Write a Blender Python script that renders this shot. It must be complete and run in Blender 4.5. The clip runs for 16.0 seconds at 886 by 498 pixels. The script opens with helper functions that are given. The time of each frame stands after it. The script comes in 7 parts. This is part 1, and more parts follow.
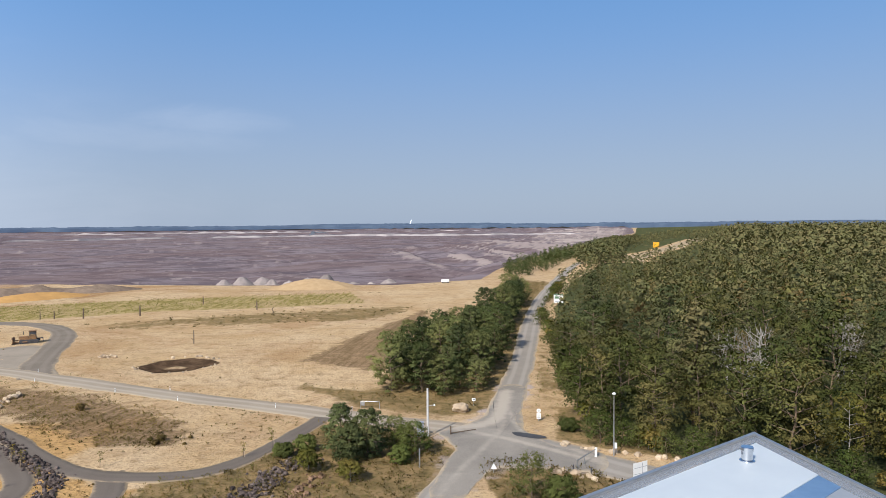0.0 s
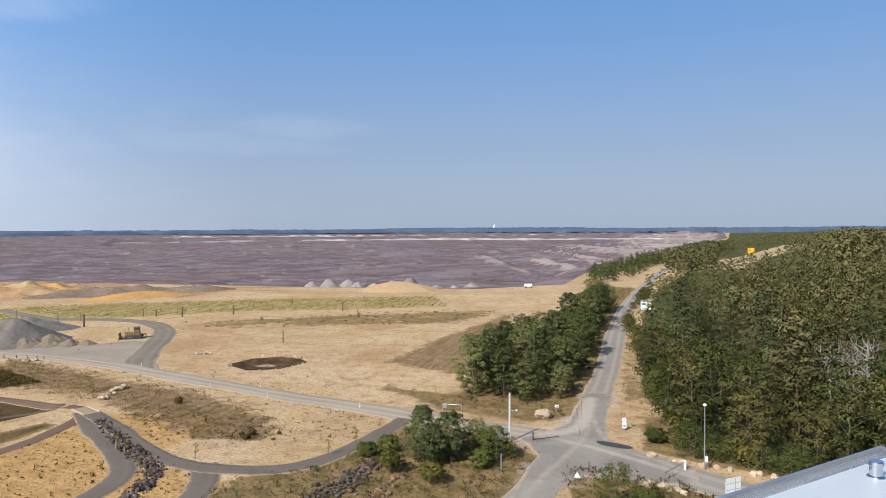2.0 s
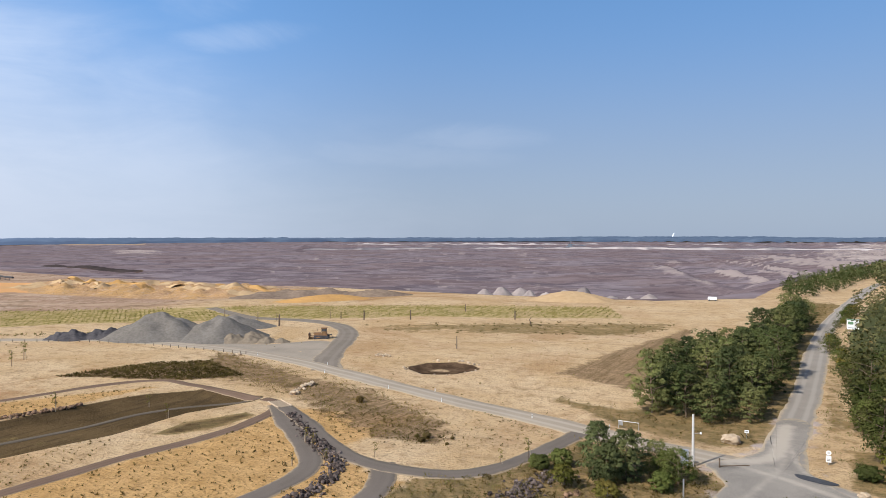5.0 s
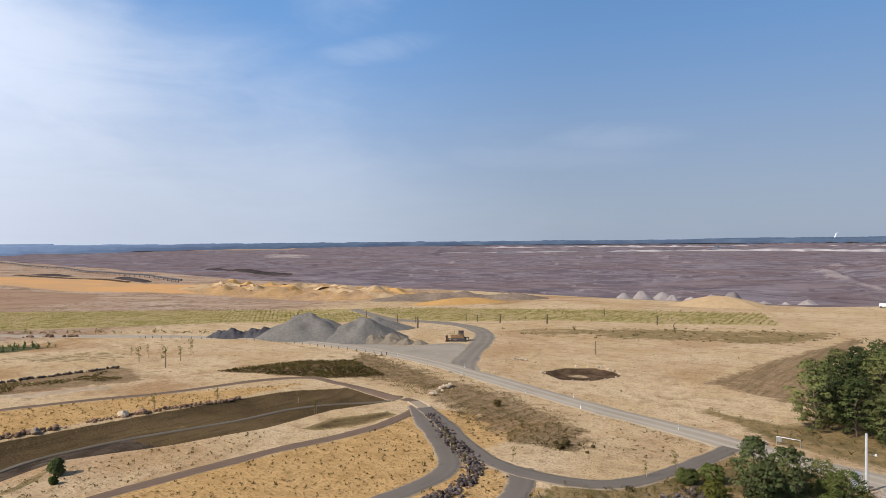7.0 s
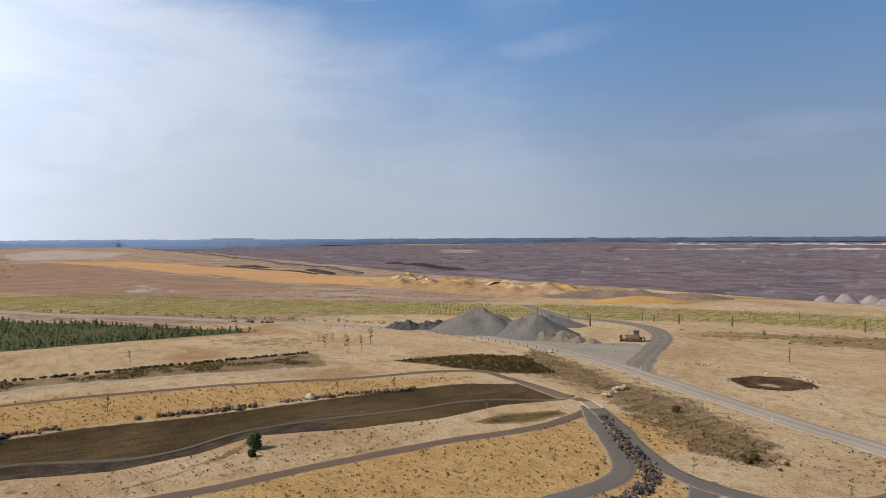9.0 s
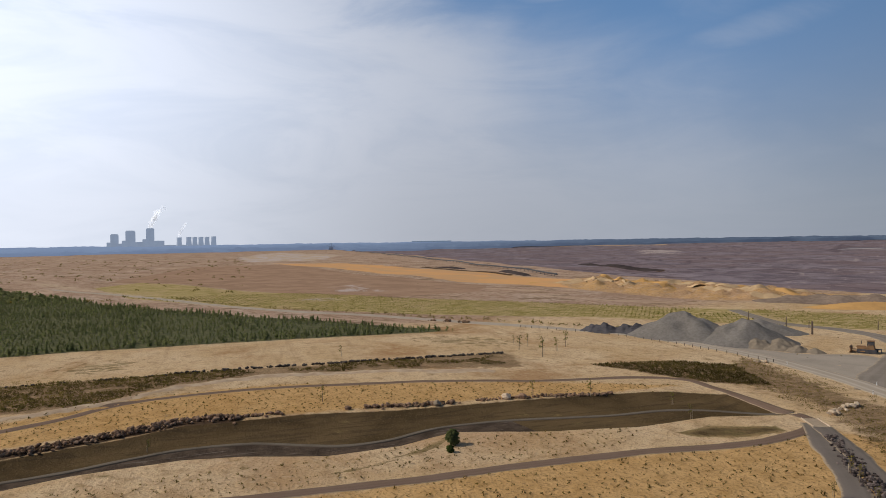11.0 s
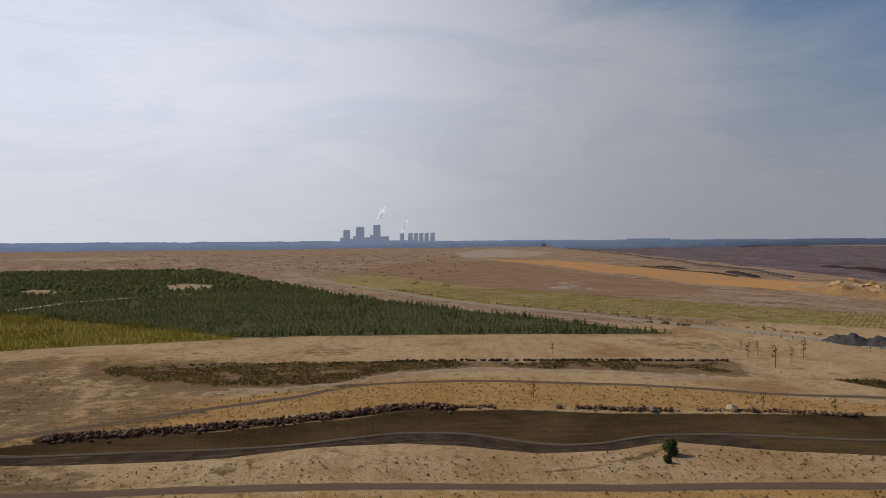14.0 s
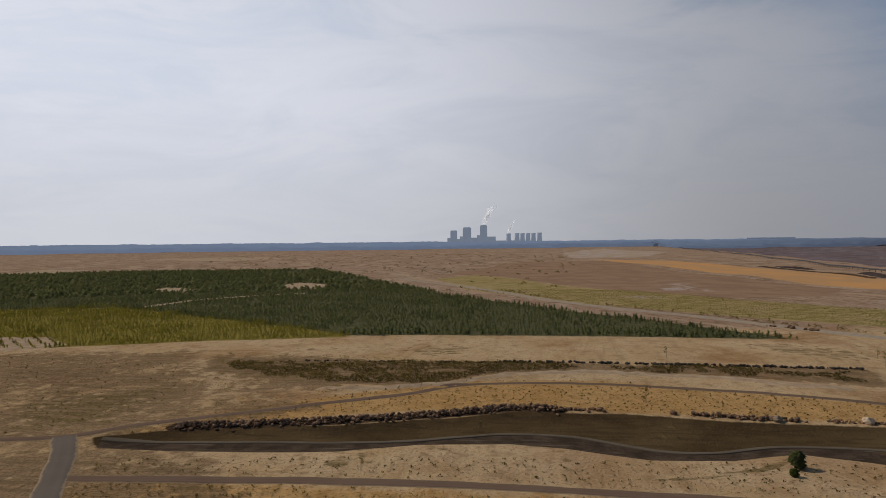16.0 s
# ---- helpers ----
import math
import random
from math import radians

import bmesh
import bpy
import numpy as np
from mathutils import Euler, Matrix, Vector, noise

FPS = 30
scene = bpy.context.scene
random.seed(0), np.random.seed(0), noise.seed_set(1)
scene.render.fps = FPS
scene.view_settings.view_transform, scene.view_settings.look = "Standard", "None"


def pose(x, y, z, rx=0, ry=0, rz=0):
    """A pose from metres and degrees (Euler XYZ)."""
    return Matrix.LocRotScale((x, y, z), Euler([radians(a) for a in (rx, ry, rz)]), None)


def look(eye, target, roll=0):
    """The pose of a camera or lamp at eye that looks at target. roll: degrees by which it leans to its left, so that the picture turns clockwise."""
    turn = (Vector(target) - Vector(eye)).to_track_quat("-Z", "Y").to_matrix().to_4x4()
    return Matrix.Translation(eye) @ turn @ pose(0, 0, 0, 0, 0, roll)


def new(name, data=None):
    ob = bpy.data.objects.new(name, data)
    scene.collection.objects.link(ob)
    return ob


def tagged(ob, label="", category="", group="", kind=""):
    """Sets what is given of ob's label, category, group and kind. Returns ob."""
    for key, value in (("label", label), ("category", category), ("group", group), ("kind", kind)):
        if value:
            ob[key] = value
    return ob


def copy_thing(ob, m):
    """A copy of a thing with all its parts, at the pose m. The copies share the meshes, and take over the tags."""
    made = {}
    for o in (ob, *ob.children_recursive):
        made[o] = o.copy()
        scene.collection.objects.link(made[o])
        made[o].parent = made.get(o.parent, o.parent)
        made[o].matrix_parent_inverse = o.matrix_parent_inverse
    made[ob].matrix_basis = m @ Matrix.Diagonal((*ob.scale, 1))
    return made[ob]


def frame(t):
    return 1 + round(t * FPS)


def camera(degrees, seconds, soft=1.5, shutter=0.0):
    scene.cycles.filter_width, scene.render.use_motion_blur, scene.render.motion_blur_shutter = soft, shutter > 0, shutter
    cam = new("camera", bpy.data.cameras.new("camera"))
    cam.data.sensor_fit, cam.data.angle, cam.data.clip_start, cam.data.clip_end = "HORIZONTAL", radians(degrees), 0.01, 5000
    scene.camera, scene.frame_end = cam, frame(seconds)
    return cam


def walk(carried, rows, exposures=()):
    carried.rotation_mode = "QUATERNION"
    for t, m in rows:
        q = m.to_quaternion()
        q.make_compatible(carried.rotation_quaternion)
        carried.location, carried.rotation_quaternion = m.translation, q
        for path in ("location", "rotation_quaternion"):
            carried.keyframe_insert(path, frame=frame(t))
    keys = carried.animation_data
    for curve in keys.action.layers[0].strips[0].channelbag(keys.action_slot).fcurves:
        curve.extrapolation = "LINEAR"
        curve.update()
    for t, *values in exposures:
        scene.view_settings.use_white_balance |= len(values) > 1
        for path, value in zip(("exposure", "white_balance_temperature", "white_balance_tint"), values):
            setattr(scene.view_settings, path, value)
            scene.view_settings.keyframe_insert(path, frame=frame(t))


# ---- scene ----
cam = camera(65.66, 16.0, 0.7)
# seconds, eye x, y, z, yaw to the left, pitch, roll
ROWS = [
    (0.0, 0.000, -0.002, 30.007, 0.00, -2.08, -0.46),
    (0.5, -0.011, 0.007, 29.991, 1.35, -1.99, -0.36),
    (1.0, -0.022, 0.036, 29.977, 2.85, -1.87, -0.50),
    (1.5, -0.036, 0.098, 29.945, 4.93, -1.76, -0.45),
    (2.0, -0.031, 0.180, 29.915, 6.91, -1.69, -0.27),
    (2.5, -0.053, 0.297, 30.014, 9.14, -1.71, -0.36),
    (3.0, -0.104, 0.432, 30.003, 11.41, -1.70, -0.30),
    (3.5, -0.183, 0.568, 30.013, 13.82, -1.56, -0.41),
    (4.0, -0.287, 0.691, 30.005, 16.38, -1.36, -0.30),
    (6.5, -0.943, 1.241, 29.999, 29.11, -0.63, -0.21),
    (7.0, -1.086, 1.365, 29.978, 32.41, -0.64, -0.49),
    (7.5, -1.237, 1.506, 29.978, 35.87, -0.74, -0.53),
    (8.0, -1.394, 1.654, 29.922, 39.23, -0.82, -0.37),
    (8.5, -1.559, 1.799, 29.960, 43.21, -0.93, -0.22),
    (9.0, -1.725, 1.927, 30.005, 46.62, -0.91, -0.24),
    (9.5, -1.890, 2.028, 29.958, 50.23, -0.76, -0.31),
    (10.0, -2.044, 2.101, 29.927, 55.01, -0.70, -0.63),
    (12.5, -2.758, 2.327, 30.003, 71.41, -0.66, -0.42),
    (13.0, -2.883, 2.350, 30.002, 74.64, -0.61, -0.41),
    (13.5, -2.987, 2.352, 30.021, 77.53, -0.53, -0.51),
    (14.0, -3.067, 2.338, 29.975, 80.26, -0.73, -0.33),
    (14.5, -3.123, 2.316, 30.005, 82.89, -0.73, -0.19),
    (15.0, -3.157, 2.292, 29.992, 85.38, -0.58, -0.04),
    (15.5, -3.174, 2.270, 30.003, 87.38, -0.51, -0.38),
    (16.0, -3.182, 2.252, 29.963, 89.14, -0.65, -0.55),
]


def view(x, y, z, yaw, pitch, roll):
    a, b = radians(yaw), radians(pitch)
    return look((x, y, z), (x - math.sin(a) * math.cos(b), y + math.cos(a) * math.cos(b), z + math.sin(b)), roll)


EXPOSURES = [(0.0, 0.08, 6300, 10), (4.0, 0.08, 6300, 10), (7.0, -0.10, 6400, 10.5), (9.0, -0.38, 6500, 10.5), (10.0, -0.50, 6620, 11), (12.5, -0.96, 6950, 11.5), (16.0, -1.26, 7150, 12.5)]
walk(cam, [(t, view(*v)) for t, *v in ROWS], EXPOSURES)

# ---- sky and sun ----
SUN_YAW, SUN_UP = 150.0, 40.0
world = bpy.data.worlds.new("sky")
scene.world = world
world.use_nodes = True


class Nodes:
    """A small writer of node trees."""

    def __init__(self, tree):
        self.tree = tree
        tree.nodes.clear()

    def add(self, kind):
        return self.tree.nodes.new(kind)

    def put(self, value, socket):
        if isinstance(value, bpy.types.NodeSocket):
            self.tree.links.new(value, socket)
        elif isinstance(value, (tuple, list)) and len(value) == 3 and len(socket.default_value) == 4:
            socket.default_value = (*value, 1)
        else:
            socket.default_value = value

    def math(self, op, a, b=0.0, clamp=False):
        n = self.add("ShaderNodeMath")
        n.operation, n.use_clamp = op, clamp
        self.put(a, n.inputs[0])
        self.put(b, n.inputs[1])
        return n.outputs[0]

    def noise(self, at, scale, detail=4.0, rough=0.55, twist=0.0):
        n = self.add("ShaderNodeTexNoise")
        self.put(at, n.inputs["Vector"])
        n.inputs["Scale"].default_value, n.inputs["Detail"].default_value = scale, detail
        n.inputs["Roughness"].default_value, n.inputs["Distortion"].default_value = rough, twist
        return n.outputs["Fac"]

    def ramp(self, value, lo, hi, a=0.0, b=1.0):
        n = self.add("ShaderNodeMapRange")
        n.interpolation_type = "SMOOTHSTEP"
        self.put(value, n.inputs["Value"])
        for key, v in (("From Min", lo), ("From Max", hi), ("To Min", a), ("To Max", b)):
            self.put(v, n.inputs[key])
        return n.outputs[0]

    def mix(self, fac, a, b, how="MIX"):
        n = self.add("ShaderNodeMix")
        n.data_type, n.blend_type = "RGBA", how
        self.put(fac, n.inputs[0])
        self.put(a, n.inputs[6])
        self.put(b, n.inputs[7])
        return n.outputs[2]

    def scaled(self, at, x, y, z):
        n = self.add("ShaderNodeVectorMath")
        n.operation = "MULTIPLY"
        self.put(at, n.inputs[0])
        n.inputs[1].default_value = (x, y, z)
        return n.outputs[0]

    def dot(self, at, x, y, z):
        n = self.add("ShaderNodeVectorMath")
        n.operation = "DOT_PRODUCT"
        self.put(at, n.inputs[0])
        n.inputs[1].default_value = (x, y, z)
        return n.outputs["Value"]


def make_sky():
    w = Nodes(world.node_tree)
    sky = w.add("ShaderNodeTexSky")
    sky.sky_type, sky.sun_disc, sky.sun_elevation, sky.sun_rotation = "NISHITA", False, radians(SUN_UP), radians(-SUN_YAW)
    sky.altitude, sky.air_density, sky.dust_density, sky.ozone_density = 130.0, 1.0, 1.2, 2.0
    at = w.add("ShaderNodeTexCoord").outputs["Generated"]
    rise = w.dot(at, 0.0, 0.0, 1.0)
    # low haze over the horizon, brighter towards the sun
    low = w.mix(w.ramp(rise, 0.0, 0.36), HAZE_LOW, HAZE_HIGH)
    near = w.dot(at, -math.sin(radians(134)), math.cos(radians(134)), 0.0)
    glow = w.math("ADD", w.ramp(near, -0.4, 0.05, 0.97, 1.22), w.ramp(near, 0.33, 1.0, 0.0, 1.35))
    low = w.mix(1.0, low, w.mix(1.0, (1, 1, 1), glow, "MULTIPLY"), "MULTIPLY")
    clear = w.mix(w.ramp(rise, 0.1, 0.8, 0.9, 0.1), sky.outputs[0], low)
    # a thin high veil of cloud towards the sun, with a slanting torn edge, and a few wisps
    split = w.add("ShaderNodeSeparateXYZ")
    w.put(at, split.inputs[0])
    flat = w.math("SQRT", w.math("SUBTRACT", 1.0, w.math("MULTIPLY", rise, rise)))
    facing = w.math("DIVIDE", w.dot(at, -math.sin(radians(110)), math.cos(radians(110)), 0.0), w.math("MAXIMUM", flat, 0.01))
    turned = w.math("SUBTRACT", 110.0, w.math("MULTIPLY", w.math("ARCCOSINE", facing), 57.2958))
    up = w.math("MULTIPLY", w.math("ARCSINE", rise), 57.2958)
    soft = w.noise(w.scaled(at, 1.0, 1.0, 2.2), 2.2, 6.0, 0.55, 0.5)
    wisp = w.noise(w.scaled(at, 1.0, 1.0, 3.6), 3.4, 7.0, 0.62, 0.9)
    edge = w.math("SUBTRACT", w.math("MULTIPLY", w.math("SUBTRACT", turned, 25.0), 0.52), up)
    edge = w.math("ADD", edge, w.math("MULTIPLY", w.math("SUBTRACT", soft, 0.5), 20.0))
    edge = w.math("ADD", edge, w.math("MULTIPLY", w.math("SUBTRACT", wisp, 0.5), 9.0))
    veil = w.math("MULTIPLY", w.ramp(edge, -9.0, 10.0, 0.0, 0.88), w.ramp(wisp, 0.30, 0.62, 0.80, 1.0))
    cover = w.math("MULTIPLY", veil, w.ramp(turned, 28.0, 72.0, 0.45, 1.0))
    for where, high, long, tall, tilt, much in WISPS:
        across = w.math("DIVIDE", w.math("SUBTRACT", turned, where), long)
        level = w.math("SUBTRACT", w.math("SUBTRACT", up, high), w.math("MULTIPLY", w.math("SUBTRACT", turned, where), -tilt))
        level = w.math("DIVIDE", level, tall)
        off = w.math("ADD", w.math("MULTIPLY", across, across), w.math("MULTIPLY", level, level))
        off = w.math("ADD", off, w.math("MULTIPLY", w.math("SUBTRACT", wisp, 0.5), 5.0))
        cover = w.math("MAXIMUM", cover, w.ramp(off, 2.0, -0.9, 0.0, much))
    bright = w.math("MULTIPLY", w.math("ADD", w.math("MULTIPLY", glow, 0.60), 0.68), w.ramp(turned, 52.0, 92.0, 0.86, 1.20))
    bright = w.math("MULTIPLY", bright, w.ramp(up, 0.0, 13.0, 0.84, 1.02))
    colour = w.mix(cover, clear, w.mix(1.0, CLOUD, w.mix(1.0, (1, 1, 1), bright, "MULTIPLY"), "MULTIPLY"))
    back = w.add("ShaderNodeBackground")
    w.put(colour, back.inputs[0])
    back.inputs[1].default_value = 0.1
    w.tree.links.new(back.outputs[0], w.add("ShaderNodeOutputWorld").inputs[0])


# yaw, height, half length, half height, slant, density
WISPS = [(37.5, 15.6, 4.5, 1.0, 0.15, 0.24), (39.5, 19.5, 4.0, 2.6, 0.3, 0.18), (19.5, 8.2, 6.0, 1.1, 0.05, 0.17), (24.0, 7.0, 7.0, 1.0, -0.03, 0.16), (50.0, 21.0, 5.0, 1.6, 0.3, 0.3)]
HAZE_LOW, HAZE_HIGH, CLOUD = (3.75, 4.55, 5.80), (1.5, 3.5, 7.1), (6.4, 7.0, 8.15)
make_sky()
sun = new("sun", bpy.data.lights.new("sun", "SUN"))
sun.data.energy, sun.data.angle, sun.data.color = 4.6, radians(0.55), (1.0, 0.93, 0.82)
sun.matrix_basis = look((0, 0, 60), (math.sin(radians(SUN_YAW)) * math.cos(radians(SUN_UP)), -math.cos(radians(SUN_YAW)) * math.cos(radians(SUN_UP)), 60 - math.sin(radians(SUN_UP))))


# ---- materials ----
def material(name, shade):
    m = bpy.data.materials.new(name)
    m.use_nodes = True
    n = Nodes(m.node_tree)
    n.tree.links.new(shade(n), n.add("ShaderNodeOutputMaterial").inputs[0])
    return m


def place(n):
    return n.add("ShaderNodeNewGeometry").outputs["Position"]


def principled(n, colour, rough=0.8, metal=0.0, bump=None, depth=0.1, gloss=0.3):
    p = n.add("ShaderNodeBsdfPrincipled")
    n.put(colour, p.inputs["Base Color"])
    n.put(rough, p.inputs["Roughness"])
    n.put(metal, p.inputs["Metallic"])
    n.put(gloss, p.inputs["Specular IOR Level"])
    if bump is not None:
        b = n.add("ShaderNodeBump")
        b.inputs["Distance"].default_value = depth
        n.put(bump, b.inputs["Height"])
        n.put(b.outputs[0], p.inputs["Normal"])
    return p.outputs[0]


def plain(name, a, b, scale=3.0, rough=0.8, metal=0.0, depth=0.02, vary=0.25, gloss=0.3):
    """Two tones broken up by noise at two scales, with a tone of its own for each object."""

    def shade(n):
        at = place(n)
        fine, wide = n.noise(at, scale, 5.0), n.noise(at, scale * 0.13, 3.0)
        colour = n.mix(n.math("ADD", n.ramp(fine, 0.3, 0.7, 0.0, 0.6), n.ramp(wide, 0.35, 0.65, 0.0, 0.4)), a, b)
        if vary:
            own = n.add("ShaderNodeObjectInfo").outputs["Random"]
            colour = n.mix(1.0, colour, n.mix(own, (1 - vary,) * 3, (1 + vary,) * 3), "MULTIPLY")
        return principled(n, colour, rough, metal, fine, depth, gloss)

    return material(name, shade)


def leafy(name, a, b, c, through_light=0.3):
    """Foliage: tone by tree, by clump and by leaf."""

    def shade(n):
        at = place(n)
        clump, own = n.noise(at, 0.55, 3.0), n.add("ShaderNodeObjectInfo").outputs["Random"]
        leaf = n.add("ShaderNodeNewGeometry").outputs["Random Per Island"]
        colour = n.mix(n.ramp(clump, 0.35, 0.65), a, b)
        sprig = n.noise(at, 3.2, 3.0, 0.65)
        colour = n.mix(1.0, colour, n.mix(n.ramp(sprig, 0.35, 0.65), (0.74, 0.76, 0.72), (1.22, 1.20, 1.15)), "MULTIPLY")
        colour = n.mix(n.math("ADD", n.math("MULTIPLY", n.ramp(own, 0.25, 1.0), 0.4), n.ramp(n.noise(at, 0.15, 2.0), 0.46, 0.62, 0.0, 0.45)), colour, c)
        colour = n.mix(1.0, colour, n.mix(own, (0.64, 0.66, 0.65), (1.13, 1.11, 1.04)), "MULTIPLY")
        colour = n.mix(1.0, colour, n.mix(n.ramp(n.noise(at, 0.11, 3.0), 0.36, 0.64), (0.76, 0.78, 0.76), (1.24, 1.22, 1.16)), "MULTIPLY")
        colour = n.mix(1.0, colour, n.mix(leaf, (0.90, 0.91, 0.88), (1.10, 1.09, 1.06)), "MULTIPLY")
        d, t, m = n.add("ShaderNodeBsdfDiffuse"), n.add("ShaderNodeBsdfTranslucent"), n.add("ShaderNodeMixShader")
        n.put(colour, d.inputs[0])
        n.put(n.mix(1.0, colour, (1.1, 1.2, 0.6), "MULTIPLY"), t.inputs[0])
        m.inputs[0].default_value = through_light
        n.tree.links.new(d.outputs[0], m.inputs[1])
        n.tree.links.new(t.outputs[0], m.inputs[2])
        return m.outputs[0]

    return material(name, shade)


def ground_shade(n):
    at = place(n)
    masks = {}
    for key, names in (("zone_a", ("pit", "orange", "valley", "weed")), ("zone_b", ("crop", "wood", "yellow", "flat")), ("zone_c", ("scrub", "dark", "pale", "straw")), ("zone_d", ("white", "deep", "ridge", "young")), ("zone_e", ("fallow", "silt", "bare", "olive"))):
        node = n.add("ShaderNodeAttribute")
        node.attribute_name = key
        split = n.add("ShaderNodeSeparateColor")
        n.put(node.outputs["Color"], split.inputs[0])
        for k, name in enumerate(names[:3]):
            masks[name] = split.outputs[k]
        masks[names[3]] = node.outputs["Alpha"]
    huge, wide, mid = n.noise(at, 0.006, 5.0, 0.6, 0.5), n.noise(at, 0.045, 5.0, 0.6, 0.6), n.noise(at, 0.33, 5.0, 0.6)
    fine, streak = n.noise(at, 2.2, 4.0, 0.65), n.noise(n.scaled(at, 0.011, 0.035, 0.2), 1.0, 6.0, 0.65, 0.9)
    speck = n.noise(at, 1.1, 3.0, 0.7)

    def ragged(name, spread=0.55, lo=0.38, hi=0.62):
        """The mask with a torn edge."""
        torn = n.math("ADD", n.math("MULTIPLY", n.math("SUBTRACT", wide, 0.5), spread), n.math("MULTIPLY", n.math("SUBTRACT", mid, 0.5), spread))
        return n.ramp(n.math("ADD", masks[name], torn), lo, hi)

    def furrow(turn, across, along):
        """Long marks left by machines, in one direction."""
        c, s = math.cos(radians(turn)), math.sin(radians(turn))
        v = n.add("ShaderNodeCombineXYZ")
        n.put(n.math("MULTIPLY", n.dot(at, c, s, 0), along), v.inputs[0])
        n.put(n.math("MULTIPLY", n.dot(at, -s, c, 0), across), v.inputs[1])
        return n.noise(v.outputs[0], 1.0, 5.0, 0.6, 0.6)

    marks, ruts = furrow(-12, 0.30, 0.022), furrow(35, 0.42, 0.03)
    # dry grass over pale sand
    base = n.mix(n.ramp(wide, 0.32, 0.66), (0.53, 0.385, 0.215), (0.62, 0.48, 0.305))
    base = n.mix(n.ramp(marks, 0.52, 0.68, 0.0, 0.35), base, (0.33, 0.225, 0.125))
    base = n.mix(n.ramp(ruts, 0.56, 0.70, 0.0, 0.45), base, (0.58, 0.46, 0.31))
    base = n.mix(n.ramp(mid, 0.48, 0.72, 0.0, 0.65), base, (0.31, 0.215, 0.115))
    base = n.mix(n.math("MULTIPLY", n.ramp(n.noise(at, 0.019, 6.0, 0.7, 0.8), 0.50, 0.64), n.ramp(n.dot(at, -1, 0, 0), 70, 150, 0.4, 0.85)), base, (0.35, 0.205, 0.098))
    base = n.mix(n.ramp(fine, 0.50, 0.64, 0.0, 0.6), base, (0.225, 0.155, 0.080))
    base = n.mix(n.ramp(speck, 0.56, 0.68, 0.0, 0.6), base, (0.58, 0.45, 0.29))
    dry = n.mix(n.ramp(mid, 0.35, 0.7), (0.575, 0.365, 0.148), (0.44, 0.268, 0.098))
    dry = n.mix(n.ramp(fine, 0.50, 0.66, 0.0, 0.7), dry, (0.23, 0.15, 0.065))
    colour = n.mix(n.math("MULTIPLY", ragged("straw"), 0.8), base, dry)
    chips = n.noise(at, 0.021, 8.0, 0.72, 0.7)
    bits = n.noise(at, 0.05, 7.0, 0.70, 0.4)
    far = n.mix(n.ramp(streak, 0.35, 0.68), (0.35, 0.245, 0.178), (0.48, 0.36, 0.27))
    far = n.mix(n.ramp(chips, 0.51, 0.61, 0.0, 0.8), far, (0.50, 0.40, 0.32))
    far = n.mix(n.ramp(bits, 0.53, 0.62, 0.0, 0.75), far, (0.19, 0.135, 0.085))
    far = n.mix(n.ramp(wide, 0.58, 0.72, 0.0, 0.6), far, (0.27, 0.18, 0.115))
    far = n.mix(n.ramp(mid, 0.48, 0.60, 0.0, 0.65), far, (0.235, 0.165, 0.10))
    far = n.mix(n.ramp(furrow(20, 0.05, 0.012), 0.53, 0.64, 0.0, 0.75), far, (0.50, 0.38, 0.27))
    far = n.mix(n.ramp(speck, 0.56, 0.68, 0.0, 0.5), far, (0.50, 0.36, 0.24))
    colour = n.mix(ragged("flat", 0.5, 0.3, 0.7), colour, far)
    fallow = n.mix(n.ramp(wide, 0.35, 0.65), (0.305, 0.205, 0.140), (0.38, 0.262, 0.18))
    fallow = n.mix(n.ramp(bits, 0.60, 0.68, 0.0, 0.5), fallow, (0.20, 0.14, 0.10))
    colour = n.mix(ragged("fallow", 0.35), colour, fallow)
    weed = n.mix(n.ramp(mid, 0.35, 0.65), (0.205, 0.140, 0.080), (0.35, 0.245, 0.148))
    weed = n.mix(n.ramp(furrow(81, 0.95, 0.07), 0.47, 0.60, 0.0, 0.6), weed, (0.11, 0.080, 0.040))
    weed = n.mix(n.ramp(fine, 0.47, 0.60, 0.0, 0.65), weed, (0.125, 0.090, 0.048))
    colour = n.mix(n.math("MULTIPLY", ragged("weed", 0.9), 0.85), colour, weed)
    scrub = n.mix(n.ramp(mid, 0.38, 0.62), (0.16, 0.125, 0.055), (0.30, 0.215, 0.105))
    scrub = n.mix(n.ramp(speck, 0.5, 0.7, 0.0, 0.8), scrub, (0.085, 0.085, 0.03))
    colour = n.mix(n.math("MULTIPLY", ragged("scrub", 0.8), 0.9), colour, scrub)
    bed = n.mix(n.ramp(wide, 0.35, 0.65), (0.070, 0.050, 0.026), (0.128, 0.091, 0.047))
    bed = n.mix(n.ramp(furrow(84, 0.8, 0.10), 0.50, 0.62, 0.0, 0.55), bed, (0.060, 0.045, 0.028))
    bed = n.mix(n.ramp(fine, 0.54, 0.66, 0.0, 0.45), bed, (0.15, 0.108, 0.06))
    silt = n.mix(n.ramp(mid, 0.35, 0.65), (0.058, 0.045, 0.034), (0.105, 0.080, 0.060))
    silt = n.mix(n.ramp(furrow(86, 1.1, 0.16), 0.58, 0.66, 0.0, 0.8), silt, (0.16, 0.135, 0.112))
    bed = n.mix(ragged("silt", 0.35), bed, silt)
    colour = n.mix(ragged("valley", 0.40), colour, bed)
    herb = n.mix(n.ramp(mid, 0.38, 0.62), (0.13, 0.105, 0.040), (0.215, 0.165, 0.075))
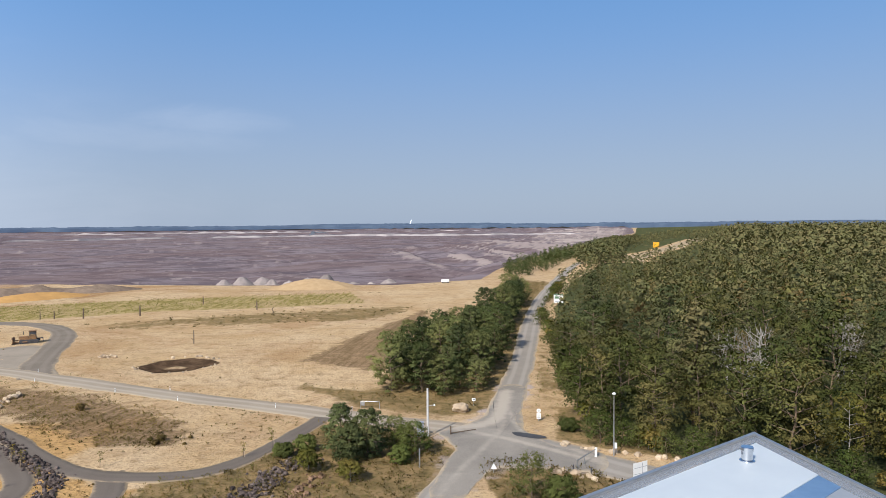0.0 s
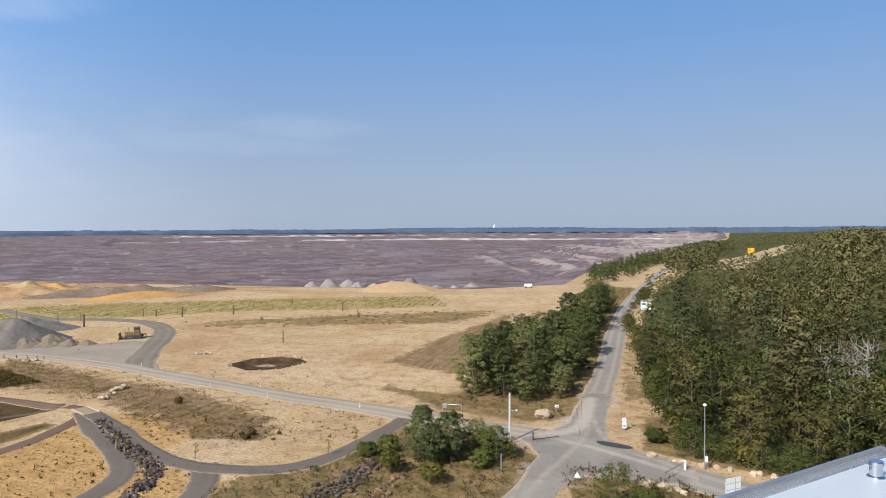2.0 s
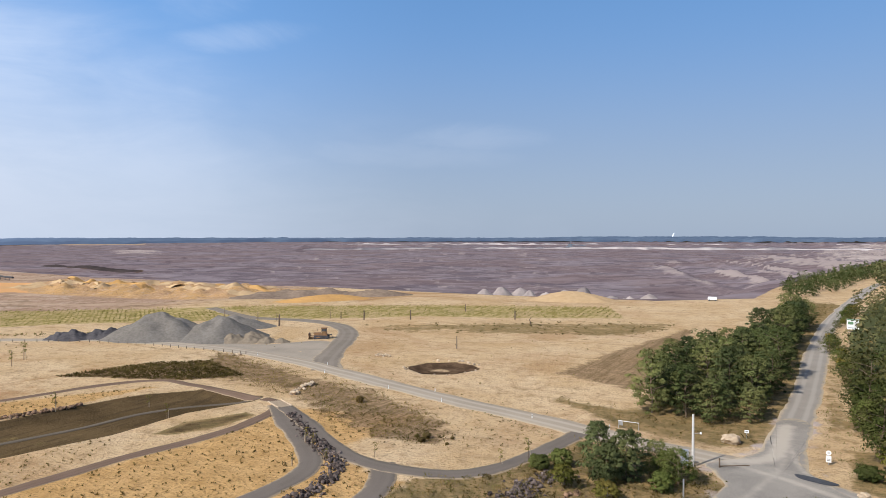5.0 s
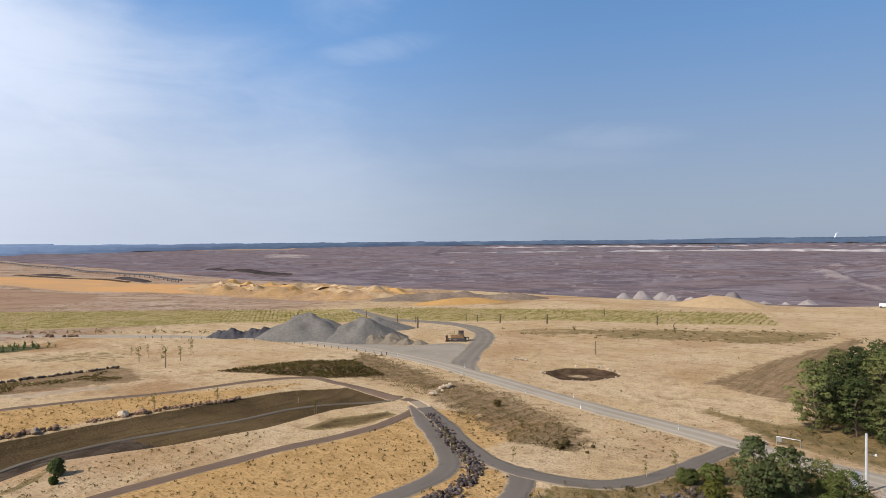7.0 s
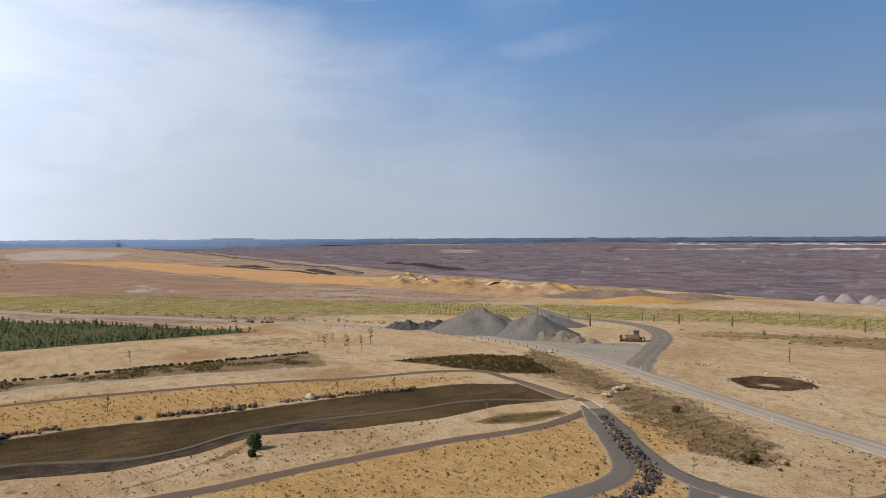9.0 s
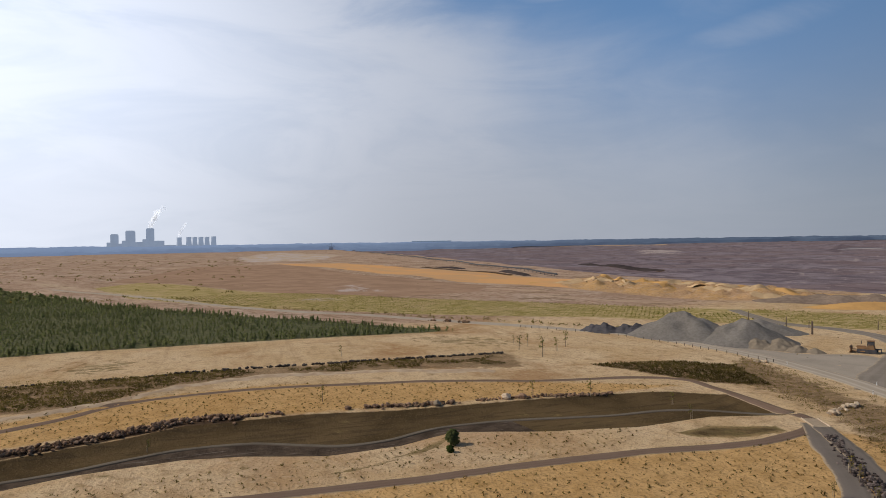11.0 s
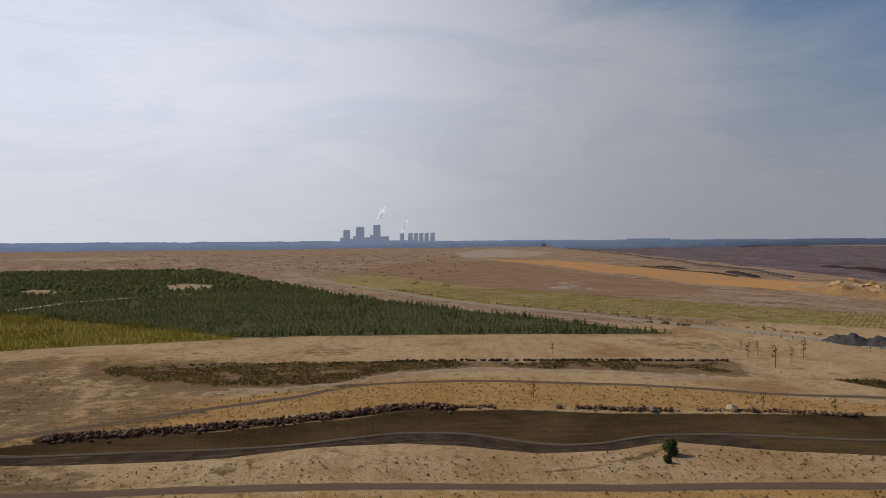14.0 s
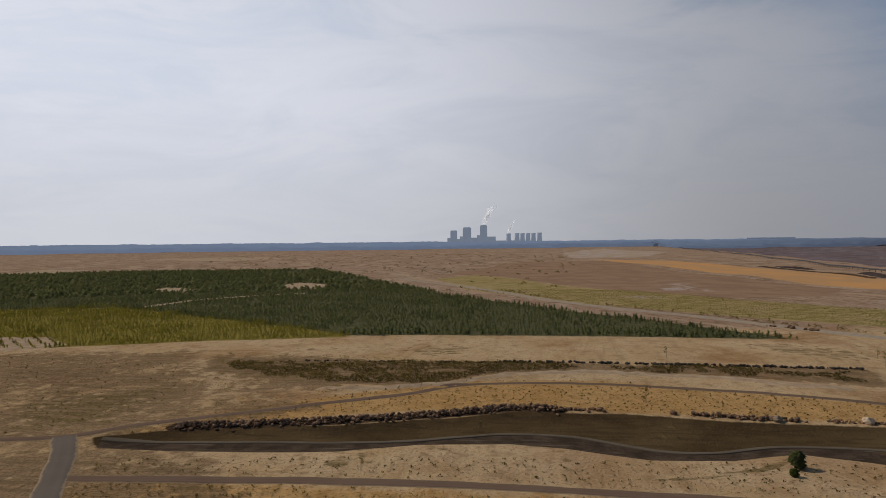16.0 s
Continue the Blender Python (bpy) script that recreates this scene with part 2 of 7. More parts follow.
    herb = n.mix(n.ramp(fine, 0.47, 0.60, 0.0, 0.7), herb, (0.080, 0.070, 0.026))
    colour = n.mix(n.math("MULTIPLY", ragged("olive", 1.9), n.ramp(furrow(84, 0.5, 0.07), 0.40, 0.58, 0.15, 0.75)), colour, herb)
    sand = n.mix(n.ramp(streak, 0.4, 0.62), (0.64, 0.37, 0.165), (0.54, 0.345, 0.185))
    colour = n.mix(ragged("orange", 0.55), colour, sand)
    rows = n.mix(n.ramp(n.noise(n.scaled(at, 0.5, 0.12, 1), 1.0, 3.0), 0.42, 0.6), (0.27, 0.235, 0.075), (0.46, 0.37, 0.18))
    rows = n.mix(n.ramp(wide, 0.48, 0.66, 0.0, 0.75), rows, (0.46, 0.35, 0.19))
    colour = n.mix(n.math("MULTIPLY", ragged("crop", 0.5), 0.9), colour, rows)
    colour = n.mix(n.math("MULTIPLY", ragged("yellow", 0.3), 0.9), colour, n.mix(n.ramp(mid, 0.35, 0.65), (0.19, 0.175, 0.032), (0.29, 0.245, 0.055)))
    colour = n.mix(ragged("wood", 0.3), colour, n.mix(n.ramp(wide, 0.55, 0.72), (0.085, 0.098, 0.046), (0.20, 0.17, 0.09)))
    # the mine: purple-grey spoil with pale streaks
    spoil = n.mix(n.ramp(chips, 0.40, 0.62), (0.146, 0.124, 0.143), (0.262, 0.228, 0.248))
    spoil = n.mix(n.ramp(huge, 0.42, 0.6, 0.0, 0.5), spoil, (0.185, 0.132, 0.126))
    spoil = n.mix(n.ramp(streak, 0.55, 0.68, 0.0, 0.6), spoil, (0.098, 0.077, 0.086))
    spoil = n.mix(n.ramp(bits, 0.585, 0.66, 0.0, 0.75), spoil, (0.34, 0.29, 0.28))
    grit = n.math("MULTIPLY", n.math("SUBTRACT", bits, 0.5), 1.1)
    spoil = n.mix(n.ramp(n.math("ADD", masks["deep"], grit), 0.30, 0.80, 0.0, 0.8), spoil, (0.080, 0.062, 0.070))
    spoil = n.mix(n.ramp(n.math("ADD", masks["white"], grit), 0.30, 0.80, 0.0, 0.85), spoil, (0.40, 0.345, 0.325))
    rugged = n.mix(n.ramp(wide, 0.40, 0.60), (0.54, 0.345, 0.155), (0.43, 0.285, 0.165))
    rugged = n.mix(n.ramp(mid, 0.50, 0.68, 0.0, 0.7), rugged, (0.56, 0.43, 0.30))
    rugged = n.mix(n.ramp(speck, 0.52, 0.64, 0.0, 0.75), rugged, (0.23, 0.145, 0.085))
    colour = n.mix(ragged("ridge", 0.5), colour, rugged)
    young = n.mix(n.ramp(mid, 0.35, 0.65), (0.078, 0.090, 0.050), (0.140, 0.142, 0.075))
    colour = n.mix(ragged("young", 0.4), colour, young)
    colour = n.mix(ragged("bare", 0.7), colour, n.mix(n.ramp(mid, 0.35, 0.65), (0.40, 0.305, 0.205), (0.52, 0.42, 0.30)))
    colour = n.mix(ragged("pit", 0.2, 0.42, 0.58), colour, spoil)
    colour = n.mix(n.math("MULTIPLY", ragged("pale", 1.2), n.ramp(streak, 0.42, 0.58, 0.05, 1.0)), colour, n.mix(n.ramp(mid, 0.35, 0.65), (0.52, 0.46, 0.42), (0.44, 0.38, 0.35)))
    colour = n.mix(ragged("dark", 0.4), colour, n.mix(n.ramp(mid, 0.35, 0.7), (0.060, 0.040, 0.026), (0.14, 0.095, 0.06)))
    lift = n.math("ADD", mid, n.math("MULTIPLY", fine, 0.6))
    colour = n.mix(1.0, colour, (0.97, 0.91, 0.865), "MULTIPLY")
    return principled(n, colour, 1.0, 0.0, lift, 0.42, 0.0)


def road_shade(a, b, worn, dust, verge=(0.46, 0.365, 0.25)):
    def shade(n):
        at = place(n)
        side = n.add("ShaderNodeAttribute")
        side.attribute_name = "across"
        across = side.outputs["Fac"]
        fine, wide, mid = n.noise(at, 6.0, 4.0, 0.7), n.noise(at, 0.12, 5.0, 0.6, 0.5), n.noise(at, 0.7, 4.0, 0.6)
        colour = n.mix(n.math("ADD", n.ramp(fine, 0.35, 0.7, 0.0, 0.5), n.ramp(wide, 0.35, 0.65, 0.0, 0.5)), a, b)
        off = n.math("ABSOLUTE", n.math("SUBTRACT", n.math("ABSOLUTE", across), 0.42))
        colour = n.mix(n.math("MULTIPLY", n.ramp(off, 0.26, 0.06), worn), colour, dust)
        sweep = n.add("ShaderNodeAttribute")
        sweep.attribute_name = "dust"
        swept = n.math("ADD", sweep.outputs["Fac"], n.math("MULTIPLY", n.math("SUBTRACT", mid, 0.5), 0.7))
        colour = n.mix(n.ramp(swept, 0.15, 0.95, 0.0, 0.85), colour, (0.47, 0.405, 0.33))
        edge = n.math("ADD", n.math("ABSOLUTE", across), n.math("MULTIPLY", n.math("SUBTRACT", mid, 0.5), 0.5))
        colour = n.mix(n.ramp(edge, 0.80, 1.02, 0.0, 0.85), colour, verge)
        return principled(n, colour, 1.0, 0.0, fine, 0.02, 0.0)

    return material("road surface", shade)


def glassy(n):
    t, g, m = n.add("ShaderNodeBsdfTransparent"), n.add("ShaderNodeBsdfPrincipled"), n.add("ShaderNodeMixShader")
    t.inputs[0].default_value = (0.86, 0.89, 0.92, 1)
    g.inputs["Base Color"].default_value, g.inputs["Roughness"].default_value = (0.45, 0.48, 0.52, 1), 0.12
    m.inputs[0].default_value = 0.36
    n.tree.links.new(t.outputs[0], m.inputs[1])
    n.tree.links.new(g.outputs[0], m.inputs[2])
    return m.outputs[0]


def steamy(n):
    d, t, m = n.add("ShaderNodeBsdfDiffuse"), n.add("ShaderNodeBsdfTransparent"), n.add("ShaderNodeMixShader")
    d.inputs[0].default_value = (0.90, 0.91, 0.92, 1)
    # emission stands in for sunlight scattered through the steam
    e, s = n.add("ShaderNodeEmission"), n.add("ShaderNodeAddShader")
    e.inputs[0].default_value, e.inputs[1].default_value = (0.95, 0.97, 1.0, 1), 0.60
    n.tree.links.new(d.outputs[0], s.inputs[0])
    n.tree.links.new(e.outputs[0], s.inputs[1])
    n.put(n.ramp(n.noise(place(n), 0.03, 5.0), 0.3, 0.7, 0.04, 0.34), m.inputs[0])
    n.tree.links.new(t.outputs[0], m.inputs[1])
    n.tree.links.new(s.outputs[0], m.inputs[2])
    return m.outputs[0]


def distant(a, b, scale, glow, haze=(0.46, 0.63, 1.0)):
    """What stands on the horizon, seen as a backdrop; its glow is painted haze."""

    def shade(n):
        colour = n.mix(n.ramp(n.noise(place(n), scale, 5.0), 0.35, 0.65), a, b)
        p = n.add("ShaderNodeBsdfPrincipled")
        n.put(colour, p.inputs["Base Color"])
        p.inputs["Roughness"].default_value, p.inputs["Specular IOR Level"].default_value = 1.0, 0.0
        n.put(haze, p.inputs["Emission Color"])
        # haze put in as emission, stronger towards the sun
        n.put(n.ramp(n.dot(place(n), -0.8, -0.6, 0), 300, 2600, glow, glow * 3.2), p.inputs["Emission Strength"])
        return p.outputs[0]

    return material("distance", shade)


M_GROUND = material("dry ground", ground_shade)
M_ASPHALT = road_shade((0.275, 0.242, 0.208), (0.335, 0.298, 0.256), 0.55, (0.41, 0.368, 0.315))
M_APRON = road_shade((0.225, 0.202, 0.176), (0.36, 0.318, 0.268), 0.0, (0.37, 0.33, 0.28))
M_GRAVEL = road_shade((0.32, 0.262, 0.198), (0.39, 0.325, 0.250), 0.6, (0.47, 0.40, 0.315))
M_PATH = road_shade((0.156, 0.103, 0.073), (0.192, 0.131, 0.095), 0.2, (0.215, 0.153, 0.112), (0.33, 0.245, 0.155))
M_GREYPATH = road_shade((0.150, 0.124, 0.102), (0.182, 0.152, 0.127), 0.2, (0.20, 0.168, 0.14), (0.35, 0.265, 0.17))
M_TRACK = road_shade((0.115, 0.094, 0.070), (0.165, 0.135, 0.102), 0.2, (0.18, 0.148, 0.112), (0.115, 0.093, 0.068))
M_CLEARING = road_shade((0.34, 0.255, 0.16), (0.43, 0.335, 0.215), 0.3, (0.47, 0.37, 0.25))
M_LOOP = road_shade((0.185, 0.155, 0.124), (0.255, 0.214, 0.172), 0.35, (0.29, 0.245, 0.198), (0.36, 0.285, 0.20))
M_YARD = road_shade((0.265, 0.222, 0.174), (0.365, 0.306, 0.24), 0.3, (0.39, 0.33, 0.26), (0.36, 0.285, 0.20))
M_TAR = plain("fresh tar", (0.05, 0.05, 0.055), (0.08, 0.08, 0.085), 4.0, 0.8, vary=0)
M_OAK = leafy("oak leaves", (0.058, 0.071, 0.025), (0.100, 0.110, 0.040), (0.150, 0.122, 0.052), 0.08)
M_PINE = leafy("pine needles", (0.072, 0.090, 0.045), (0.122, 0.136, 0.064), (0.175, 0.142, 0.074), 0.08)
M_BIRCH = leafy("birch leaves", (0.140, 0.140, 0.040), (0.200, 0.180, 0.050), (0.230, 0.165, 0.060))
M_FIR = leafy("blue-green needles", (0.076, 0.098, 0.048), (0.128, 0.150, 0.072), (0.155, 0.155, 0.066), 0.15)
M_LOCUST = leafy("locust leaves", (0.084, 0.106, 0.044), (0.145, 0.168, 0.070), (0.180, 0.172, 0.072), 0.12)
M_RUST = leafy("withered leaves", (0.175, 0.110, 0.060), (0.230, 0.140, 0.075), (0.130, 0.115, 0.055))
M_SHRUB = leafy("shrub leaves", (0.075, 0.098, 0.032), (0.115, 0.145, 0.044), (0.150, 0.150, 0.060), 0.25)
M_WEED = leafy("green weeds", (0.155, 0.145, 0.058), (0.215, 0.195, 0.080), (0.235, 0.190, 0.090), 0.5)
M_YOUNG = leafy("young pine needles", (0.118, 0.146, 0.080), (0.185, 0.205, 0.110), (0.215, 0.210, 0.108), 0.45)
M_GOLD = leafy("goldenrod", (0.205, 0.190, 0.036), (0.30, 0.262, 0.055), (0.26, 0.225, 0.07), 0.5)
M_CROP = leafy("young crop", (0.23, 0.20, 0.065), (0.34, 0.28, 0.12), (0.39, 0.31, 0.17), 0.5)
M_HEATH = leafy("dry heather", (0.175, 0.125, 0.065), (0.27, 0.19, 0.104), (0.20, 0.16, 0.075), 0.5)
M_OLIVE = leafy("olive weeds", (0.14, 0.125, 0.055), (0.21, 0.175, 0.080), (0.23, 0.165, 0.085), 0.4)
M_TUFT = leafy("dry tufts", (0.205, 0.142, 0.070), (0.31, 0.212, 0.108), (0.185, 0.150, 0.064), 0.45)
# blue in this base colour is haze painted onto the far woods
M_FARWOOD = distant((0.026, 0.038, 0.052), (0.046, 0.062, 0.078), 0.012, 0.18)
M_BARK = plain("bark", (0.13, 0.095, 0.065), (0.22, 0.155, 0.10), 5.0, 0.9)
M_GREYBARK = plain("dead bark", (0.27, 0.245, 0.21), (0.40, 0.365, 0.32), 5.0, 0.9)
M_STONE = plain("field stone", (0.135, 0.082, 0.053), (0.33, 0.212, 0.135), 2.5, 1.0, depth=0.08, vary=0.5, gloss=0.0)
M_PALESTONE = plain("pale stone", (0.39, 0.295, 0.20), (0.52, 0.41, 0.29), 2.0, 1.0, depth=0.08, vary=0.3, gloss=0.0)
M_BASALT = plain("dark crushed rock", (0.062, 0.047, 0.042), (0.175, 0.138, 0.120), 2.5, 1.0, depth=0.08, vary=0.55, gloss=0.0)
M_CLOD = plain("dark earth clod", (0.045, 0.035, 0.028), (0.10, 0.075, 0.055), 2.5, 0.9, depth=0.08, vary=0.4)
M_HEAP = plain("grey gravel", (0.142, 0.126, 0.108), (0.212, 0.190, 0.165), 1.2, 1.0, depth=0.15, vary=0.08, gloss=0.0)
M_CHALK = plain("pale cut earth", (0.47, 0.42, 0.40), (0.235, 0.205, 0.205), 0.012, 1.0, depth=0.3, vary=0.06, gloss=0.0)
M_SPOIL = plain("purple-grey spoil", (0.125, 0.105, 0.115), (0.205, 0.175, 0.180), 0.02, 1.0, depth=0.3, vary=0.06, gloss=0.0)
M_DARKHEAP = plain("dark spoil", (0.060, 0.057, 0.062), (0.115, 0.105, 0.105), 1.2, 1.0, depth=0.15, vary=0.1, gloss=0.0)
M_COAL = plain("black coal earth", (0.040, 0.033, 0.032), (0.085, 0.066, 0.060), 0.2, 1.0, depth=0.2, vary=0.05, gloss=0.0)
M_TANHEAP = plain("tan gravel", (0.25, 0.198, 0.142), (0.19, 0.155, 0.115), 1.2, 1.0, depth=0.15, vary=0.1, gloss=0.0)
M_GOLDHEAP = plain("yellow sand", (0.52, 0.365, 0.205), (0.44, 0.300, 0.165), 0.5, 1.0, depth=0.15, vary=0.12, gloss=0.0)
M_ORANGEHEAP = plain("orange sand", (0.60, 0.345, 0.125), (0.50, 0.285, 0.110), 0.5, 1.0, depth=0.15, vary=0.10, gloss=0.0)
M_BROWNHEAP = plain("brown spoil", (0.165, 0.120, 0.092), (0.29, 0.215, 0.155), 0.5, 0.95, depth=0.15, vary=0.05, gloss=0.0)
M_PALEHEAP = plain("pale spoil", (0.36, 0.305, 0.275), (0.245, 0.205, 0.19), 0.25, 1.0, depth=0.3, vary=0.25, gloss=0.0)
M_WHITE = plain("white paint", (0.74, 0.74, 0.72), (0.80, 0.80, 0.78), 2.0, 0.5, vary=0.03)
M_CONCRETE = plain("concrete", (0.52, 0.50, 0.47), (0.60, 0.58, 0.55), 4.0, 0.85, vary=0.05)
M_STEEL = plain("galvanised steel", (0.42, 0.43, 0.44), (0.52, 0.53, 0.54), 8.0, 0.4, 0.8, vary=0.05)
M_CHROME = plain("bright steel", (0.62, 0.63, 0.65), (0.70, 0.71, 0.72), 30.0, 0.18, 1.0, depth=0.0005, vary=0)
M_ROOF = plain("white roofing sheet", (0.50, 0.54, 0.57), (0.56, 0.60, 0.62), 4.0, 0.4, depth=0.002, vary=0, gloss=0.4)
# flat blue for the sky mirrored in the white roof
M_PAINTEDSHEEN = plain("painted sky reflection", (0.08, 0.155, 0.28), (0.15, 0.25, 0.40), 5.0, 0.4, depth=0.002, vary=0, gloss=0.4)
M_GREYROOF = plain("grey roofing sheet", (0.26, 0.28, 0.31), (0.34, 0.36, 0.39), 6.0, 0.5, depth=0.002, vary=0)
M_GLASS = material("edge glass", glassy)
M_WOOD = plain("weathered timber", (0.10, 0.07, 0.05), (0.18, 0.13, 0.09), 6.0, 0.9)
M_PALEWOOD = plain("peeled timber", (0.42, 0.33, 0.22), (0.52, 0.42, 0.29), 6.0, 0.9)
M_DARK = plain("dark steel", (0.045, 0.045, 0.05), (0.085, 0.08, 0.08), 3.0, 0.7, vary=0.1)
M_ORANGE = plain("rusty orange paint", (0.36, 0.195, 0.085), (0.18, 0.105, 0.052), 2.0, 0.7, vary=0.05)
M_YELLOW = plain("signal yellow paint", (0.85, 0.42, 0.02), (0.80, 0.38, 0.02), 1.0, 0.5, vary=0)
M_GREEN = plain("green paint", (0.10, 0.20, 0.11), (0.14, 0.25, 0.14), 3.0, 0.6, vary=0)
M_RED = plain("red paint", (0.55, 0.06, 0.04), (0.50, 0.05, 0.04), 3.0, 0.5, vary=0)
# the pale blue emission on plant and machines stands in for haze
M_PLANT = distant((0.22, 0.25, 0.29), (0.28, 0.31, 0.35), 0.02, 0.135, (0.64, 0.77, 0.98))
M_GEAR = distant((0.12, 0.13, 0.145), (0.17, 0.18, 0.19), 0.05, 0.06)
M_STEAM = material("steam", steamy)


# ---- lie of the land ----
def lattice(ix, iy, seed):
    h = np.sin(ix * 127.1 + iy * 311.7 + seed * 74.7) * 43758.5453
    return h - np.floor(h)


def waves(x, y, size, seed):
    """Smooth value noise, -1 to 1."""
    u, v = x / size, y / size
    i, j = np.floor(u), np.floor(v)
    a, b = u - i, v - j
    a, b = a * a * (3 - 2 * a), b * b * (3 - 2 * b)
    low = lattice(i, j, seed) * (1 - a) + lattice(i + 1, j, seed) * a
    high = lattice(i, j + 1, seed) * (1 - a) + lattice(i + 1, j + 1, seed) * a
    return 2 * (low * (1 - b) + high * b) - 1


def step(v, lo, hi):
    t = np.clip((v - lo) / (hi - lo), 0, 1)
    return t * t * (3 - 2 * t)


def inside(x, y, ring):
    """How far inside the ring of corners a place lies (outside: minus)."""
    best, odd = np.full(np.shape(x), 1e9), np.zeros(np.shape(x), bool)
    for (ax, ay), (bx, by) in zip(ring, ring[1:] + ring[:1]):
        dx, dy = bx - ax, by - ay
        t = np.clip(((x - ax) * dx + (y - ay) * dy) / (dx * dx + dy * dy), 0, 1)
        best = np.minimum(best, np.hypot(x - ax - t * dx, y - ay - t * dy))
        if dy:
            odd ^= ((ay > y) != (by > y)) & (x < (y - ay) * dx / dy + ax)
    return np.where(odd, best, -best)


def near_line(x, y, points):
    """Distance to a line of corners."""
    best = np.full(np.shape(x), 1e9)
    for (ax, ay), (bx, by) in zip(points, points[1:]):
        dx, dy = bx - ax, by - ay
        t = np.clip(((x - ax) * dx + (y - ay) * dy) / max(dx * dx + dy * dy, 1e-9), 0, 1)
        best = np.minimum(best, np.hypot(x - ax - t * dx, y - ay - t * dy))
    return best


PIT = [(-3100, 1000), (-1414, 653), (-740, 475), (-429, 385), (-293, 366), (-180, 352), (-110, 347), (-23, 338), (20, 365), (34, 440), (80, 610), (151, 830),
       (560, 2000), (1000, 3650), (0, 3750), (-1000, 3650), (-2150, 3000), (-2600, 1850)]
VALLEY = [(-112, -52), (-115.5, -39), (-115.5, -14), (-118.5, 5), (-123, 16), (-120.5, 35), (-115, 52), (-111, 70), (-107, 90), (-102, 103), (-94, 111), (-79, 110), (-79, 106),
          (-84.5, 95), (-85.5, 80), (-90, 66), (-97.5, 53), (-95, 42.7), (-95.5, 31.4), (-101, 21), (-103.6, 13), (-103.4, 0), (-101.2, -11), (-101.3, -19.5), (-103.2, -36), (-105.6, -48)]
BANK = [(-116.5, -40), (-117.2, -26), (-117.6, -14), (-120.6, 4), (-125, 15.5), (-123.4, 24)]
CREEK = [(-111.5, -50), (-110, -30), (-108, -12), (-108, -2), (-110, 7), (-111.5, 14), (-109.5, 24), (-102, 35), (-101, 43), (-103.5, 53), (-101.5, 66), (-96, 82), (-93, 95), (-86, 104), (-79, 109)]
SILT = CREEK[:11] + VALLEY[15:]
FALLOW = [(-611, 14), (-1007, 138), (-940, 253), (-566, 228), (-397, 242), (-352, 206), (-348, 155), (-341, 135), (-384, 117), (-491, 80), (-574, 56)]
OPENINGS = [[(-462, -186), (-490, -184), (-463, -154), (-426, -149), (-434, -169)], [(-478, -105), (-515, -97), (-484, -69), (-434, -71), (-447, -91)]]
RIDE = [(-328, -135), (-363, -124), (-393, -99), (-407, -73)]
BERM = [(-143, -20), (-143, -8), (-146, 4), (-156, 19), (-158, 37), (-150, 62), (-137, 83)]
OLIVES = [[(-134, -80), (-141, -71), (-148, -52), (-124, -51), (-119, -54), (-115, -63), (-114, -68)], [(-192, 92), (-189, 107), (-182, 117), (-164, 108), (-171, 95)],
          [(-196, -7), (-198, 2), (-196, 14), (-187, 9), (-185, -2)], [(-97.4, -11.7), (-101.1, -8.2), (-102.8, 0), (-97, -3), (-95, -9)]]
DITCH = [(-96.2, 52.3), (-91, 44.9), (-88.5, 36.3), (-87.8, 30)]
POOL = [(-67, 147), (-64, 155), (-58, 157), (-52, 154), (-49, 150), (-53, 143), (-60, 141)]
ORANGE = [(-1000, 235), (-930, 330), (-640, 335), (-490, 322), (-380, 330), (-300, 345), (-235, 318), (-225, 285), (-260, 262), (-340, 262), (-457, 250), (-767, 258)]
RIDGES = [(-420, 335), (-300, 350), (-215, 335), (-190, 300), (-235, 262), (-330, 258), (-380, 285)]
CROP = [(-30, 262), (-104, 240), (-150, 210), (-206, 175), (-261, 122), (-330, 68), (-420, 22), (-560, 5), (-600, 40), (-440, 95), (-330, 155), (-241, 212), (-180, 252),
        (-110, 282), (-40, 300)]
PINES = [(-820, -700), (-734, -454), (-760, -250), (-802, -133), (-765, -118), (-384, 9), (-300, 55), (-231, 96), (-205, 112), (-214, 60), (-223, 0), (-224, -24), (-255, -57), (-330, -149),
         (-322, -197), (-300, -400), (-420, -700)]
GOLD = [(-322, -197), (-345, -156), (-264, -59), (-226, -24), (-220, -26), (-214, -70), (-201, -122), (-190, -260), (-300, -330)]
PLANTED = [(-228, -139), (-228, -122), (-209, -106), (-196, -119)]
HEATH = [(-186, -56), (-172, 23), (-158, 102), (-140, 93), (-152, 63), (-160, 38), (-158, 19), (-148, 3), (-146, -8), (-150, -30), (-167, -52)]
SHRUBS = [(-133, 109), (-124, 130), (-114, 136), (-95, 125), (-104, 116), (-121, 112)]
SLOPE = [(-120, 147), (-90, 136), (-66, 124), (-48, 113), (-35, 101), (-36, 92), (-48, 92), (-60, 100), (-72, 110), (-92, 118), (-110, 123)]
LENS = [(-80, 82), (-80.5, 90), (-75, 99), (-72, 98), (-72.5, 90), (-76.5, 83)]
BAND = [(-113, 206), (-88, 196), (-55, 207), (-24, 215), (-10, 235), (-10, 256), (-66, 236), (-102, 218)]
PLOUGH = [(-4, 236), (-12, 140), (-18, 142), (-34, 150), (-27, 176), (-15, 215), (-9, 238)]
VERGE = [(-20, 104), (-8, 100), (-3, 97), (2, 90), (-3, 72), (-8, 60), (-48, 60), (-36, 70), (-34, 78), (-24, 87)]
BANKS = [(-30, 130), (-14, 112), (0, 106), (8, 110), (20, 160), (34, 240), (60, 340), (40, 360), (20, 260), (2, 160), (-14, 124)]
